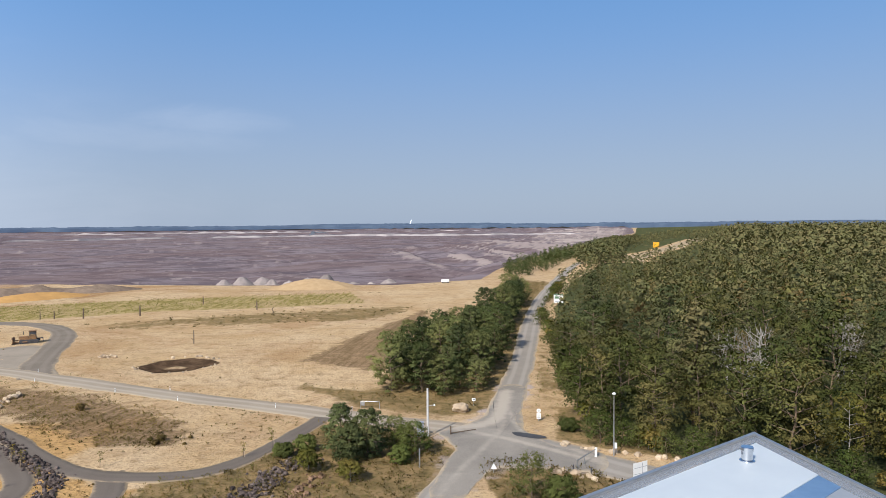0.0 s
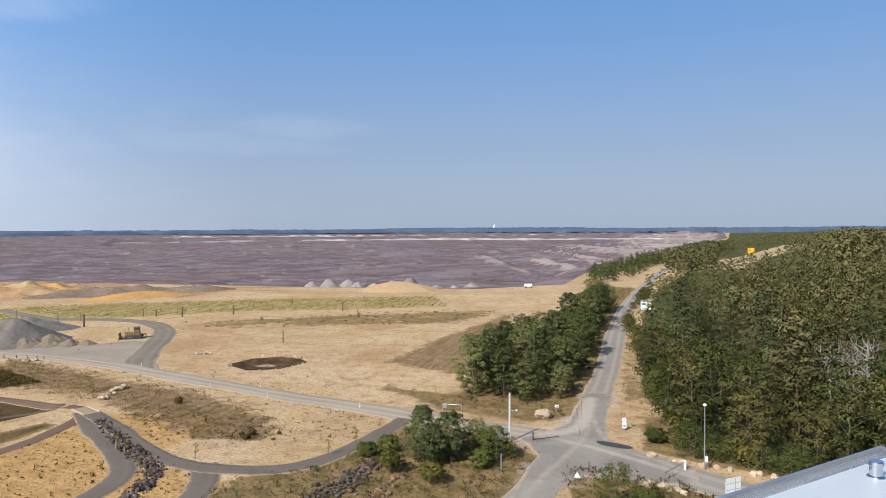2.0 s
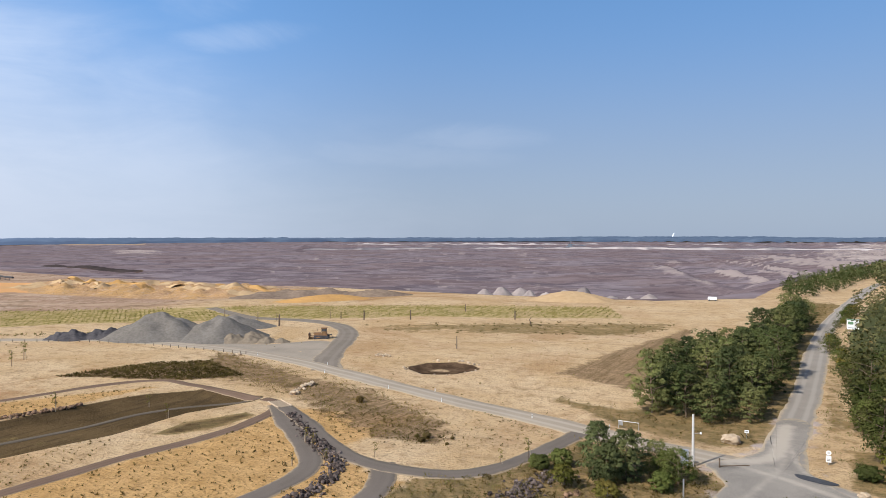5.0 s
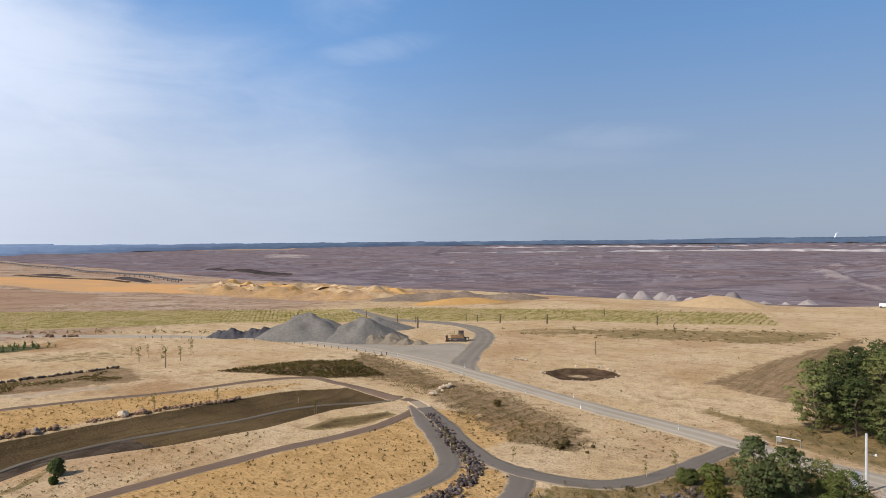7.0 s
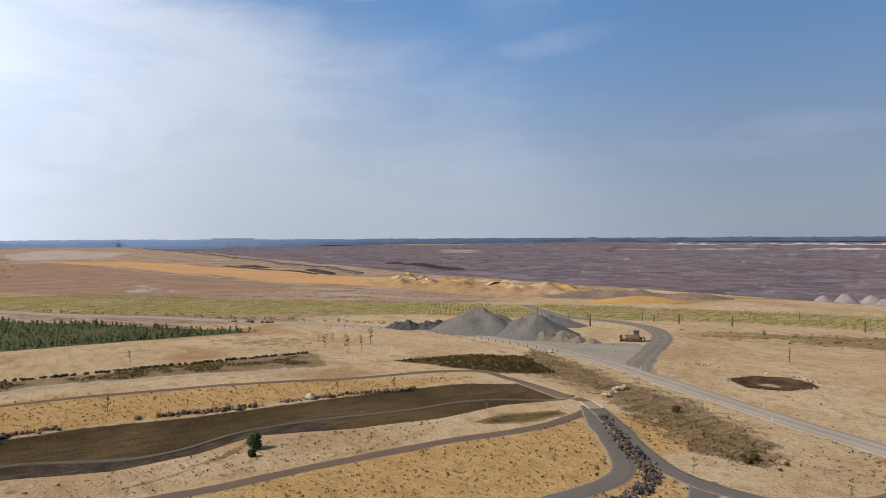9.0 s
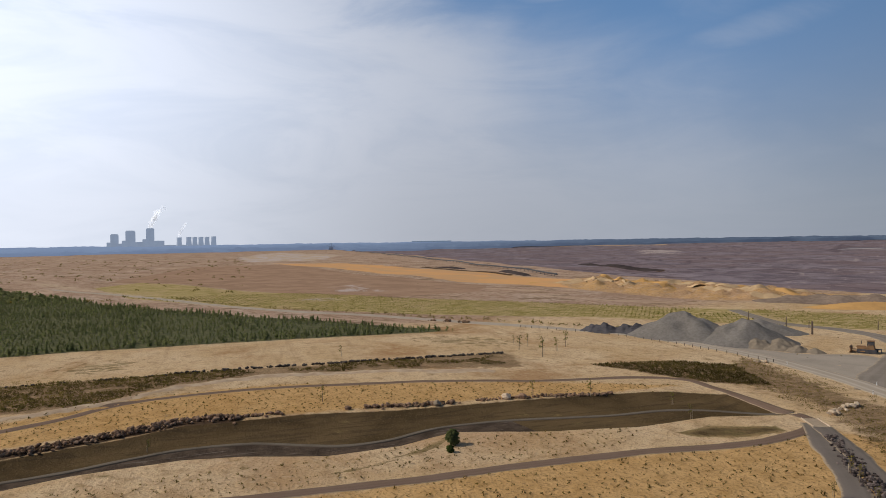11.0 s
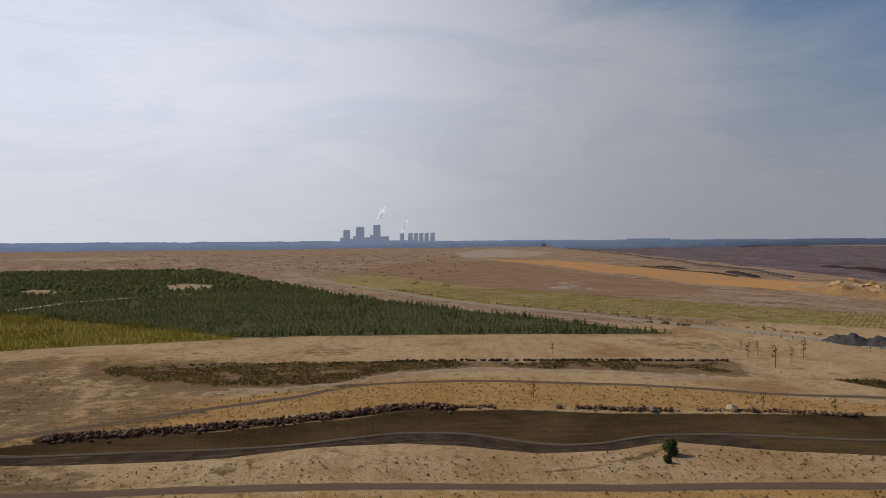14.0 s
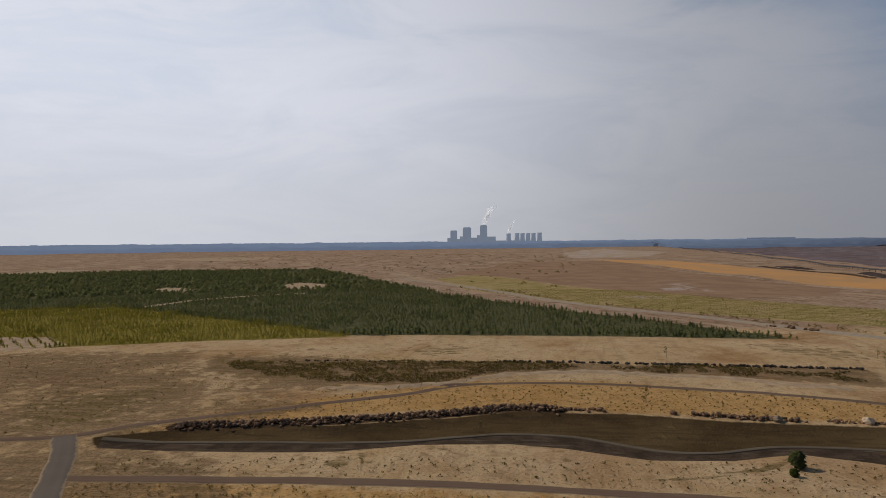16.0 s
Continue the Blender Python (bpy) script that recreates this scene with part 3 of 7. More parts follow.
STRIP = [(15, 112), (22, 170), (35, 240), (56, 330), (64, 345), (50, 320), (30, 210), (26, 160), (21, 112), (18, 96), (16, 98)]
CORNER = [(4, 82), (7, 87), (20, 81), (26, 70), (20, 60), (8, 60)]
WOOD = [(26, 99), (25, 122), (31, 187), (39, 240), (66, 352), (120, 500), (150, 640), (300, 1100), (1050, 3700), (3400, 3700), (900, 300), (300, 60), (120, 36), (70, 46), (50, 64), (36, 82), (28, 89), (25, 94)]
NEAR = [(-60, -300), (-260, -300), (-280, -40), (-230, 60), (-200, 140), (-150, 200), (-100, 236), (-20, 260), (60, 380), (300, 500), (500, 200), (300, -300)]
BOWL = [(-45, 108), (-70, 104), (-70, 86), (-78, 60), (-80, 30), (-86, -10), (-93, -40), (-60, -60), (-30, 40), (-36, 76), (-50, 84)]
WASTE = [(-122, -58), (-150, -40), (-176, -62), (-196, -120), (-190, -200), (-110, -180), (-104, -70)]
HEATH_B = [(-194.1, -58.2), (-181.1, -4.7), (-150.8, -5.8), (-134.1, -21.9), (-128.7, -37.6)]
BROWN = [(-50, -10), (-92, -16), (-108, -30), (-130, -14), (-150, -40), (-200, -60), (-200, -250), (-50, -250), (-40, -40)]
SLOPE_B = [(-112, -50), (-126, -36), (-150, 8), (-148, 40), (-136, 62), (-119, 92), (-104, 110), (-108, 88), (-115, 62), (-126, 14), (-121, -16)]


TRACK = [(140, 505), (152, 549), (200, 650), (280, 800), (370, 990)]
APRON = [(-1, 98.4), (5.1, 104.5), (7.5, 111), (10.5, 126), (14.5, 126), (13, 113.3), (11, 102.6), (15.1, 91.8), (20.2, 88.5), (18.8, 82), (12, 83.3), (6.9, 83.5), (3.9, 79), (1.8, 74.1), (-1.8, 74.2), (0.6, 86.2), (1.4, 91)]


def gullies(x, y):
    """Ridges and gullies that run down the flank of the mine."""
    bend = 10 * waves(x, y, 260, 18)
    return waves(x + 0.14 * y + bend, y * 0.02, 19, 11) + 0.7 * waves(x + 0.14 * y + bend, y * 0.03, 8, 19)


def height(x, y):
    x, y = np.asarray(x, float), np.asarray(y, float)
    r = np.hypot(x, y)
    z = 0.12 * waves(x, y, 17, 1) + 0.05 * waves(x, y, 5, 10) + 0.25 * waves(x, y, 60, 2)
    z = z + 1.2 * step(r, 250, 600) * waves(x, y, 90, 3)
    d = inside(x, y, PIT)
    rough = 6 * waves(x, y, 45, 4) + 10 * waves(x, y, 110, 5)
    cut = step(d + rough * step(x, -120, -10), 0, 45)
    z = z * (1 - cut) + cut * (-9 - 5 * step(d, 60, 500) + 1.3 * waves(x, y, 26, 6) + 1.5 * waves(x, y, 120, 7))
    flank = step(x + 0.14 * y, 20, 100) * step(d, 10, 40) * step(d, 520, 250)
    z = z + flank * (3.0 * gullies(x, y) + 2.0 * waves(x, y, 50, 16))
    z = z - 0.9 * step(inside(x, y, VALLEY), -1, 4) - 0.7 * step(inside(x, y, POOL), -0.5, 2.5)
    z = z + 0.5 * step(near_line(x, y, BERM), 2.6, 0.4) * (1 + 0.6 * waves(x, y, 2.4, 17))
    heap = step(inside(x, y, RIDGES), -5, 25)
    z = z + heap * (0.6 + 3.0 * (1 - np.abs(waves(x, y, 34, 12))) ** 2 * (0.5 + 0.5 * waves(x, y, 70, 14)) + 2.4 * (1 - np.abs(waves(x, y, 13, 13))) ** 2 + 1.5 * waves(x, y, 5.5, 15))
    z = z + (0.5 * step(x - 0.12 * y, 5, 60) + 6.0 * step(x / np.maximum(y, 1), 0.27, 0.42)) * step(y, 170, 620)
    bench = cut * step(np.arctan2(-x, y), 0.95, 0.6)
    z = z + bench * (9 * step(r, 2680, 2950) + 8 * step(r, 3180, 3480))
    return z + 10 * step(r, 2500, 4800) + 9 * step(np.abs(np.arctan2(-x, y) - 0.05), 0.22, 0.10) * step(r, 4000, 4900)


def at_ground(x, y):
    return float(height(np.array([x]), np.array([y]))[0])


def mesh_of(name, verts, faces, mats=(), smooth=False, normals=None):
    me = bpy.data.meshes.new(name)
    me.from_pydata(verts.tolist() if isinstance(verts, np.ndarray) else verts, [], faces.tolist() if isinstance(faces, np.ndarray) else faces)
    for m in mats:
        me.materials.append(m)
    if smooth:
        me.polygons.foreach_set("use_smooth", np.ones(len(me.polygons), bool))
    me.update()
    if normals is not None:
        me.polygons.foreach_set("use_smooth", np.ones(len(me.polygons), bool))
        me.normals_split_custom_set_from_vertices(normals.tolist())
    return me


def quads(rows, cols, wrap=False):
    i, j = np.meshgrid(np.arange(rows - 1), np.arange(cols if wrap else cols - 1), indexing="ij")
    k = (j + 1) % cols
    return np.stack([i * cols + j, i * cols + k, (i + 1) * cols + k, (i + 1) * cols + j], -1).reshape(-1, 4)


def build_ground():
    turn = np.radians(np.concatenate([np.arange(-42, 130, 0.22), np.arange(130, 318, 4.0)]))
    radius = np.concatenate([[0.5, 15, 30, 45], 36450 / np.arange(640, 112, -2.6), 36450 / np.arange(112, 7.4, -1.25)])
    a, r = np.meshgrid(turn, radius)
    x, y = -np.sin(a) * r, np.cos(a) * r
    z = height(x, y)
    me = mesh_of("ground", np.stack([x, y, z], -1).reshape(-1, 3), quads(len(radius), len(turn), True)[:, ::-1], [M_GROUND], True)
    x, y, r = x.ravel(), y.ravel(), r.ravel()

    def soft(ring, w):
        return step(inside(x, y, ring), -w, w)

    pit = soft(PIT, 6)
    coal = [(-834, 672), (-815, 705), (-640, 645), (-602, 606), (-640, 612)]
    coal_b = [(-760, 355), (-750, 366), (-500, 328), (-490, 318)]
    white = [(-1598, 297), (-2210, 538), (-1603, 557), (-1132, 342), (-1139, 231)]
    lakes = [[(-730, -470), (-850, -460), (-745, -390), (-650, -410)], [(-1300, -540), (-1480, -440), (-1330, -240), (-1110, -330)], [(-820, -90), (-590, -5), (-420, 42), (-405, 34), (-640, -45)]]
    # broken lines of tipped spoil, and the white terraces below the far edge
    way, drop = np.degrees(np.arctan2(-x, y)) * 21, 36450 / r
    line = waves(way, drop * 8, 18, 61) + 0.8 * waves(way, drop * 4, 7, 62) + 0.7 * waves(way, drop, 90, 63)
    chalk = 0.55 * step(line, 0.5, 1.4)
    deep = 0.6 * step(waves(way, drop * 9, 30, 64) + 0.7 * waves(way, drop * 5, 11, 65), 0.2, 1.3)
    gully = step(x + 0.14 * y, 20, 100) * step(inside(x, y, PIT), 5, 40) * step(inside(x, y, PIT), 540, 200)
    chalk = np.maximum(chalk, gully * 0.85 * step(gullies(x + 2, y) + 0.6 * waves(x, y, 90, 72), 0.1, 0.8))
    scree = [(-465, 150), (-455, 170), (-390, 164), (-400, 134)]
    scree_b = [(-355, 102), (-368, 118), (-349, 126), (-333, 118)]
    bare = np.maximum.reduce([0.8 * soft(OPENINGS[0], 6), 0.8 * soft(OPENINGS[1], 6), 0.7 * step(near_line(x, y, RIDE), 5, 1), 0.75 * step(near_line(x, y, BERM), 3.2, 0.8), 0.8 * soft(PLANTED, 2), 0.85 * soft(white, 25)] + [0.62 * soft(ring, 14) for ring in lakes])
    olive = np.maximum.reduce([0.64 * soft(ring, 8) for ring in OLIVES] + [0.8 * step(near_line(x, y, DITCH), 0.9, 0.2)])
    weed = np.maximum.reduce([soft(HEATH, 8), 0.76 * soft(SLOPE, 8), 0.95 * soft(SHRUBS, 2), 0.8 * soft(PLOUGH, 5), 0.62 * soft(WASTE, 12), 0.60 * soft(BROWN, 14), 0.56 * soft(HEATH_B, 8)])
    scrub = np.maximum.reduce([soft(VERGE, 3), 0.8 * soft(BANKS, 5), soft(CORNER, 2), 0.9 * soft(LENS, 1.5), 0.48 * soft(STRIP, 2), 0.72 * soft([(15, 95), (18, 91.5), (30, 84.5), (42, 77), (44, 84), (30, 90), (23, 96), (22, 112), (18, 112)], 2), 0.60 * soft(BAND, 7)])
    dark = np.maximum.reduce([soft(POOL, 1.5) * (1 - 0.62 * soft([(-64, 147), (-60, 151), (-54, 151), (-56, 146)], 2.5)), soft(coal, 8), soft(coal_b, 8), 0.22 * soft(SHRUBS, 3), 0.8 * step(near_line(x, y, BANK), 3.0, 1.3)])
    layers = {
        "zone_a": (pit, soft(ORANGE, 14), np.maximum(soft(VALLEY, 1.6), 0.56 * soft(LENS, 2.0)), weed),
        "zone_b": (soft(CROP, 7), soft(WOOD, 3) * step(near_line(x, y, TRACK), 12, 26), soft(GOLD, 4), (1 - soft(NEAR, 25)) * step(-x, 150, 300)),
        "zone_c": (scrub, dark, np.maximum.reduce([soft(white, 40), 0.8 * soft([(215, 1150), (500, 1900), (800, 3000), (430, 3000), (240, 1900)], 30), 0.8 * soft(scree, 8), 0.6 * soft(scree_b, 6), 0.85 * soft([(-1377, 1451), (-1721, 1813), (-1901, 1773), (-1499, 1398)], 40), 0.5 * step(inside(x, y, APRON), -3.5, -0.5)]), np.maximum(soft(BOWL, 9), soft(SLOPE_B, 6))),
        "zone_d": (chalk, deep, soft(RIDGES, 10), soft(PINES, 6)),
        "zone_e": (soft(FALLOW, 12), soft(SILT, 0.8), bare, olive),
    }
    for name, values in layers.items():
        layer = me.attributes.new(name, "FLOAT_COLOR", "POINT")
        layer.data.foreach_set("color", np.stack(values, -1).astype(np.float32).ravel())
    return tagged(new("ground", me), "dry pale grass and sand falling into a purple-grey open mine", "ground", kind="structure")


build_ground()


def curve_through(points, gap=1.5):
    """An even line through the corners, rounded off."""
    p = np.array([points[0], *points, points[-1]], float)
    out = []
    for a, b, c, d in zip(p, p[1:], p[2:], p[3:]):
        n = max(2, int(np.hypot(*(c - b)) / gap))
        t = np.linspace(0, 1, n, endpoint=False)[:, None]
        out.append(0.5 * (2 * b + (c - a) * t + (2 * a - 5 * b + 4 * c - d) * t**2 + (3 * b - a - 3 * c + d) * t**3))
    return np.concatenate([*out, p[-1:]])


PAVED = []


def off_roads(x, y):
    """True beside the roads and paths."""
    ok = np.ones(np.shape(x), bool)
    for points, half in PAVED:
        ok &= near_line(x, y, points) > half
    return ok


def ribbon(name, points, width, mat, label, category, lift=0.07, ends=None, thick=0.12):
    """A road or path: a slab with sloped shoulders that follows the land."""
    line = curve_through(points)
    PAVED.append(([tuple(p) for p in line[::3]] + [tuple(line[-1])], max(width, ends or 0) / 2 + 0.35))
    ahead = np.gradient(line, axis=0)
    ahead /= np.hypot(*ahead.T)[:, None]
    side = np.stack([-ahead[:, 1], ahead[:, 0]], -1)
    across = np.array([-1.12, -1, -0.5, 0, 0.5, 1, 1.12])
    w = np.linspace(width, ends if ends else width, len(line)) / 2
    w = w * (1 + 0.05 * waves(line[:, 0], line[:, 1], 5, 20))
    at = line[:, None] + side[:, None] * across[None, :, None] * w[:, None, None]
    rag = 0.30 * waves(at[..., 0], at[..., 1], 2.6, 21) + 0.35 * waves(at[..., 0], at[..., 1], 9, 22)
    at = at + side[:, None] * (np.sign(across) * (np.abs(across) > 0.9))[None, :, None] * (rag * min(1, width / 5))[..., None]
    z = height(at[..., 0], at[..., 1]) + lift + np.where(np.abs(across) > 1.05, -thick, 0)[None]
    me = mesh_of(name, np.concatenate([at, z[..., None]], -1).reshape(-1, 3), quads(len(line), 7)[:, ::-1], [mat], True)
    me.attributes.new("across", "FLOAT", "POINT").data.foreach_set("value", np.tile(across, len(line)).astype(np.float32))
    return tagged(new(name, me), label, category, kind="structure")


ASPHALT = "worn grey asphalt road with dusty wheel tracks"
ribbon("road", [(8, 92), (9.5, 108), (17, 148), (31, 232), (48, 312), (83, 446), (100, 500)], 5.2, M_ASPHALT, ASPHALT, "road", 0.060)
ribbon("road", [(30, 74), (22, 82), (15, 89.5), (7.5, 96), (2, 100)], 7.0, M_ASPHALT, ASPHALT, "road", 0.050)
ribbon("road", [(8, 97), (4, 90), (1.5, 82), (-1, 74), (-4, 62), (-6, 50)], 4.2, M_ASPHALT, ASPHALT, "road", 0.040)
ribbon("gravel_road", [(6, 98.5), (-3, 102.5), (-17, 108), (-32, 115), (-48, 121.5), (-78, 136), (-96, 144.5), (-124, 152.5), (-152, 154), (-180, 148), (-224, 126), (-265, 105), (-308, 77), (-400, 40), (-560, -20)],
       5.6, M_GRAVEL, "pale gravel road with two wheel tracks", "road", 0.045, 6.5)
ribbon("gravel_road", [(-82, 137), (-88, 147), (-94, 162), (-101, 180), (-110, 197), (-124, 210), (-140, 214), (-160, 214), (-180, 225), (-198, 237)], 7.0, M_LOOP, "grey gravel loop round the stockpiles", "road", 0.038, 5.0)
ribbon("footpath", [(-73, 106), (-62, 97), (-50, 86.5), (-41, 81.5), (-31, 81.5), (-25, 88), (-19, 107)], 3.0, M_GREYPATH, "dark tarred footpath with sandy edges", "path", 0.07)
ribbon("footpath", [(-41, 82.5), (-38, 77), (-37, 70), (-38, 60)], 3.2, M_GREYPATH, "dark tarred footpath with sandy edges", "path", 0.062)
ribbon("footpath", [(-73, 105), (-66, 97), (-58, 89), (-51, 81), (-48.5, 75), (-49, 68), (-51, 58)], 3.2, M_GREYPATH, "dark tarred footpath with sandy edges", "path", 0.06)
ribbon("footpath", [(-72, 104), (-70.5, 98), (-70.5, 87), (-75, 70), (-78, 54), (-80, 40), (-83, 25), (-88, -7), (-92, -46)], 2.4, M_PATH, "narrow dark tarred footpath across dry grass", "path", 0.05)
ribbon("footpath", [(-74, 107), (-82, 109), (-99, 113), (-109, 114), (-117, 105), (-123, 88), (-136, 63), (-145, 36), (-146, 10), (-137, -4), (-128, -24), (-119, -46), (-112, -56), (-110, -70), (-108, -100)],
       2.2, M_PATH, "narrow dark tarred footpath along the slope", "path", 0.05)
ribbon("footpath", [(-112, -56), (-104, -52), (-95, -48), (-85, -44), (-70, -38)], 3.4, M_GREYPATH, "dark tarred footpath with sandy edges", "path", 0.08)
ribbon("creek_bed", CREEK, 1.0, M_TRACK, "winding strip of pale gravel in a dry creek", "creek bed", 0.10)
ribbon("dirt_track", [(140, 505), (152, 549), (200, 650), (280, 800), (370, 990)], 16.0, M_CLEARING, "pale sandy clearing through the wood", "track", 0.10, 22.0)


def junction():
    """The widened asphalt where the roads meet, with pale dust where wheels turn."""
    line = curve_through(APRON + APRON[:1], 0.8)[:-1]
    line = line + 0.25 * np.stack([waves(line[:, 0], line[:, 1], 1.7, 23), waves(line[:, 0], line[:, 1], 1.7, 24)], -1)
    mid = np.array([7.5, 95.0])
    rings = np.concatenate([[1.03, 1.0, 0.97, 0.93], np.linspace(0.88, 0.02, 24)])
    at = mid + (line - mid)[None] * rings[:, None, None]
    x, y = at[..., 0], at[..., 1]
    z = height(x, y) + 0.075 + np.where(rings > 1.01, -0.09, 0)[:, None]
    me = mesh_of("road_junction", np.concatenate([at, z[..., None]], -1).reshape(-1, 3), quads(len(rings), len(line), True)[:, ::-1], [M_APRON], True)
    side = np.clip(np.interp(rings, [0.0, 0.8, 1.0, 1.03], [0.1, 0.6, 0.92, 1.0]), 0, 1)
    me.attributes.new("across", "FLOAT", "POINT").data.foreach_set("value", np.repeat(side, len(line)).astype(np.float32))
    dust = np.zeros(x.shape)
    for turn, wide, much in (([(-17, 107.6), (-3, 102), (3, 101.2), (8, 105), (11, 122)], 1.5, 1.0), ([(-17, 106), (0, 100.5), (8, 95.5), (16, 88.5), (24, 80)], 0.9, 0.7),
                             ([(11.5, 124), (9.5, 106), (7, 96), (2.5, 84), (-1, 74)], 0.8, 0.5), ([(11.5, 124), (10.5, 108), (11.5, 98), (17, 90), (24, 82)], 0.7, 0.55)):
        away = near_line(x, y, [tuple(p) for p in curve_through(turn, 1.5)])
        dust = np.maximum(dust, much * np.exp(-((away / wide) ** 2)))
    me.attributes.new("dust", "FLOAT", "POINT").data.foreach_set("value", dust.ravel().astype(np.float32))
    tagged(new("road_junction", me), "dusty grey asphalt where four roads meet", "road", kind="structure")


junction()


def gravel_yard():
    """The trampled gravel between the stockpiles, the road and the loop."""
    edge = [(-78, 138.5), (-86, 149), (-93, 160), (-99, 172), (-104, 174), (-109, 172), (-115, 165), (-127, 161), (-140, 158), (-150, 154), (-128, 153.5), (-114, 151), (-98, 146)]
    line = curve_through(edge + edge[:1], 1.0)[:-1]
    line = line + 0.7 * np.stack([waves(line[:, 0], line[:, 1], 3.1, 25), waves(line[:, 0], line[:, 1], 3.1, 26)], -1)
    mid = np.array([-101.0, 156.0])
    rings = np.concatenate([[1.02, 1.0, 0.95, 0.9, 0.8], np.linspace(0.7, 0.02, 12)])
    at = mid + (line - mid)[None] * rings[:, None, None]
    z = height(at[..., 0], at[..., 1]) + 0.030 + np.where(rings > 1.01, -0.09, 0)[:, None]
    me = mesh_of("gravel_yard", np.concatenate([at, z[..., None]], -1).reshape(-1, 3), quads(len(rings), len(line), True)[:, ::-1], [M_YARD], True)
    side = np.clip(np.interp(rings, [0.0, 0.7, 1.0, 1.02], [0.0, 0.4, 1.0, 1.05]), 0, 1.05)
    me.attributes.new("across", "FLOAT", "POINT").data.foreach_set("value", np.repeat(side, len(line)).astype(np.float32))
    tagged(new("gravel_yard", me), "grey gravel yard beside the stockpiles", "yard", kind="structure")


gravel_yard()


# ---- making things ----
class Shape:
    """Gathers pieces of one mesh."""

    def __init__(self):
        self.v, self.f = [], []

    def put(self, verts, faces):
        k = len(self.v)
        self.v += [tuple(map(float, p)) for p in verts]
        self.f += [tuple(int(i) + k for i in face) for face in faces]
        return self

    def box(self, lo, hi, turn=None, bevel=0.0):
        bm = bmesh.new()
        m = Matrix.Translation((Vector(lo) + Vector(hi)) / 2) @ Matrix.Diagonal((*(Vector(hi) - Vector(lo)), 1))
        bmesh.ops.create_cube(bm, size=1, matrix=m)
        if bevel:
            bmesh.ops.bevel(bm, geom=bm.edges[:], offset=bevel, segments=2, affect="EDGES")
        if turn:
            bmesh.ops.transform(bm, matrix=turn, verts=bm.verts)
        bm.verts.index_update()
        self.put([p.co for p in bm.verts], [[p.index for p in f.verts] for f in bm.faces])
        bm.free()
        return self

    def rod(self, a, b, ra, rb=None, sides=8):
        """A tapered rod from a to b, closed."""
        rb, a, b = ra if rb is None else rb, np.array(a, float), np.array(b, float)
        d = (b - a) / np.linalg.norm(b - a)
        u = np.cross(d, (1, 0, 0) if abs(d[0]) < 0.8 else (0, 1, 0))
        u /= np.linalg.norm(u)
        w = np.cross(d, u)
        t = np.arange(sides) * 2 * np.pi / sides
        ring = np.cos(t)[:, None] * u + np.sin(t)[:, None] * w
        faces = [(i, (i + 1) % sides, sides + (i + 1) % sides, sides + i) for i in range(sides)]
        return self.put(np.concatenate([a + ra * ring, b + rb * ring]), [*faces, tuple(range(sides))[::-1], tuple(range(sides, 2 * sides))])

    def turned(self, rings, sides=24):
        """A body of revolution from pairs of radius and height."""
        t = np.arange(sides) * 2 * np.pi / sides
        v = [(r * math.cos(a), r * math.sin(a), z) for r, z in rings for a in t]
        f = [(k * sides + i, k * sides + (i + 1) % sides, (k + 1) * sides + (i + 1) % sides, (k + 1) * sides + i) for k in range(len(rings) - 1) for i in range(sides)]
        return self.put(v, [*f, tuple(range(sides))[::-1], tuple(range((len(rings) - 1) * sides, len(rings) * sides))])


def part(name, shape, mat, parent=None, label="", smooth=False):
    """One mesh object, under a thing or a part."""
    me = shape if isinstance(shape, bpy.types.Mesh) else mesh_of(name, shape.v, shape.f, [mat], smooth)
    ob = new(name, me)
    ob.parent = parent
    return tagged(ob, label)


def thing(name, x, y, label, category, group="", kind="", turn=0.0, z=None):
    ob = new(name)
    ob.matrix_basis = pose(x, y, at_ground(x, y) if z is None else z, 0, 0, turn)
    return tagged(ob, label, category, group, kind)


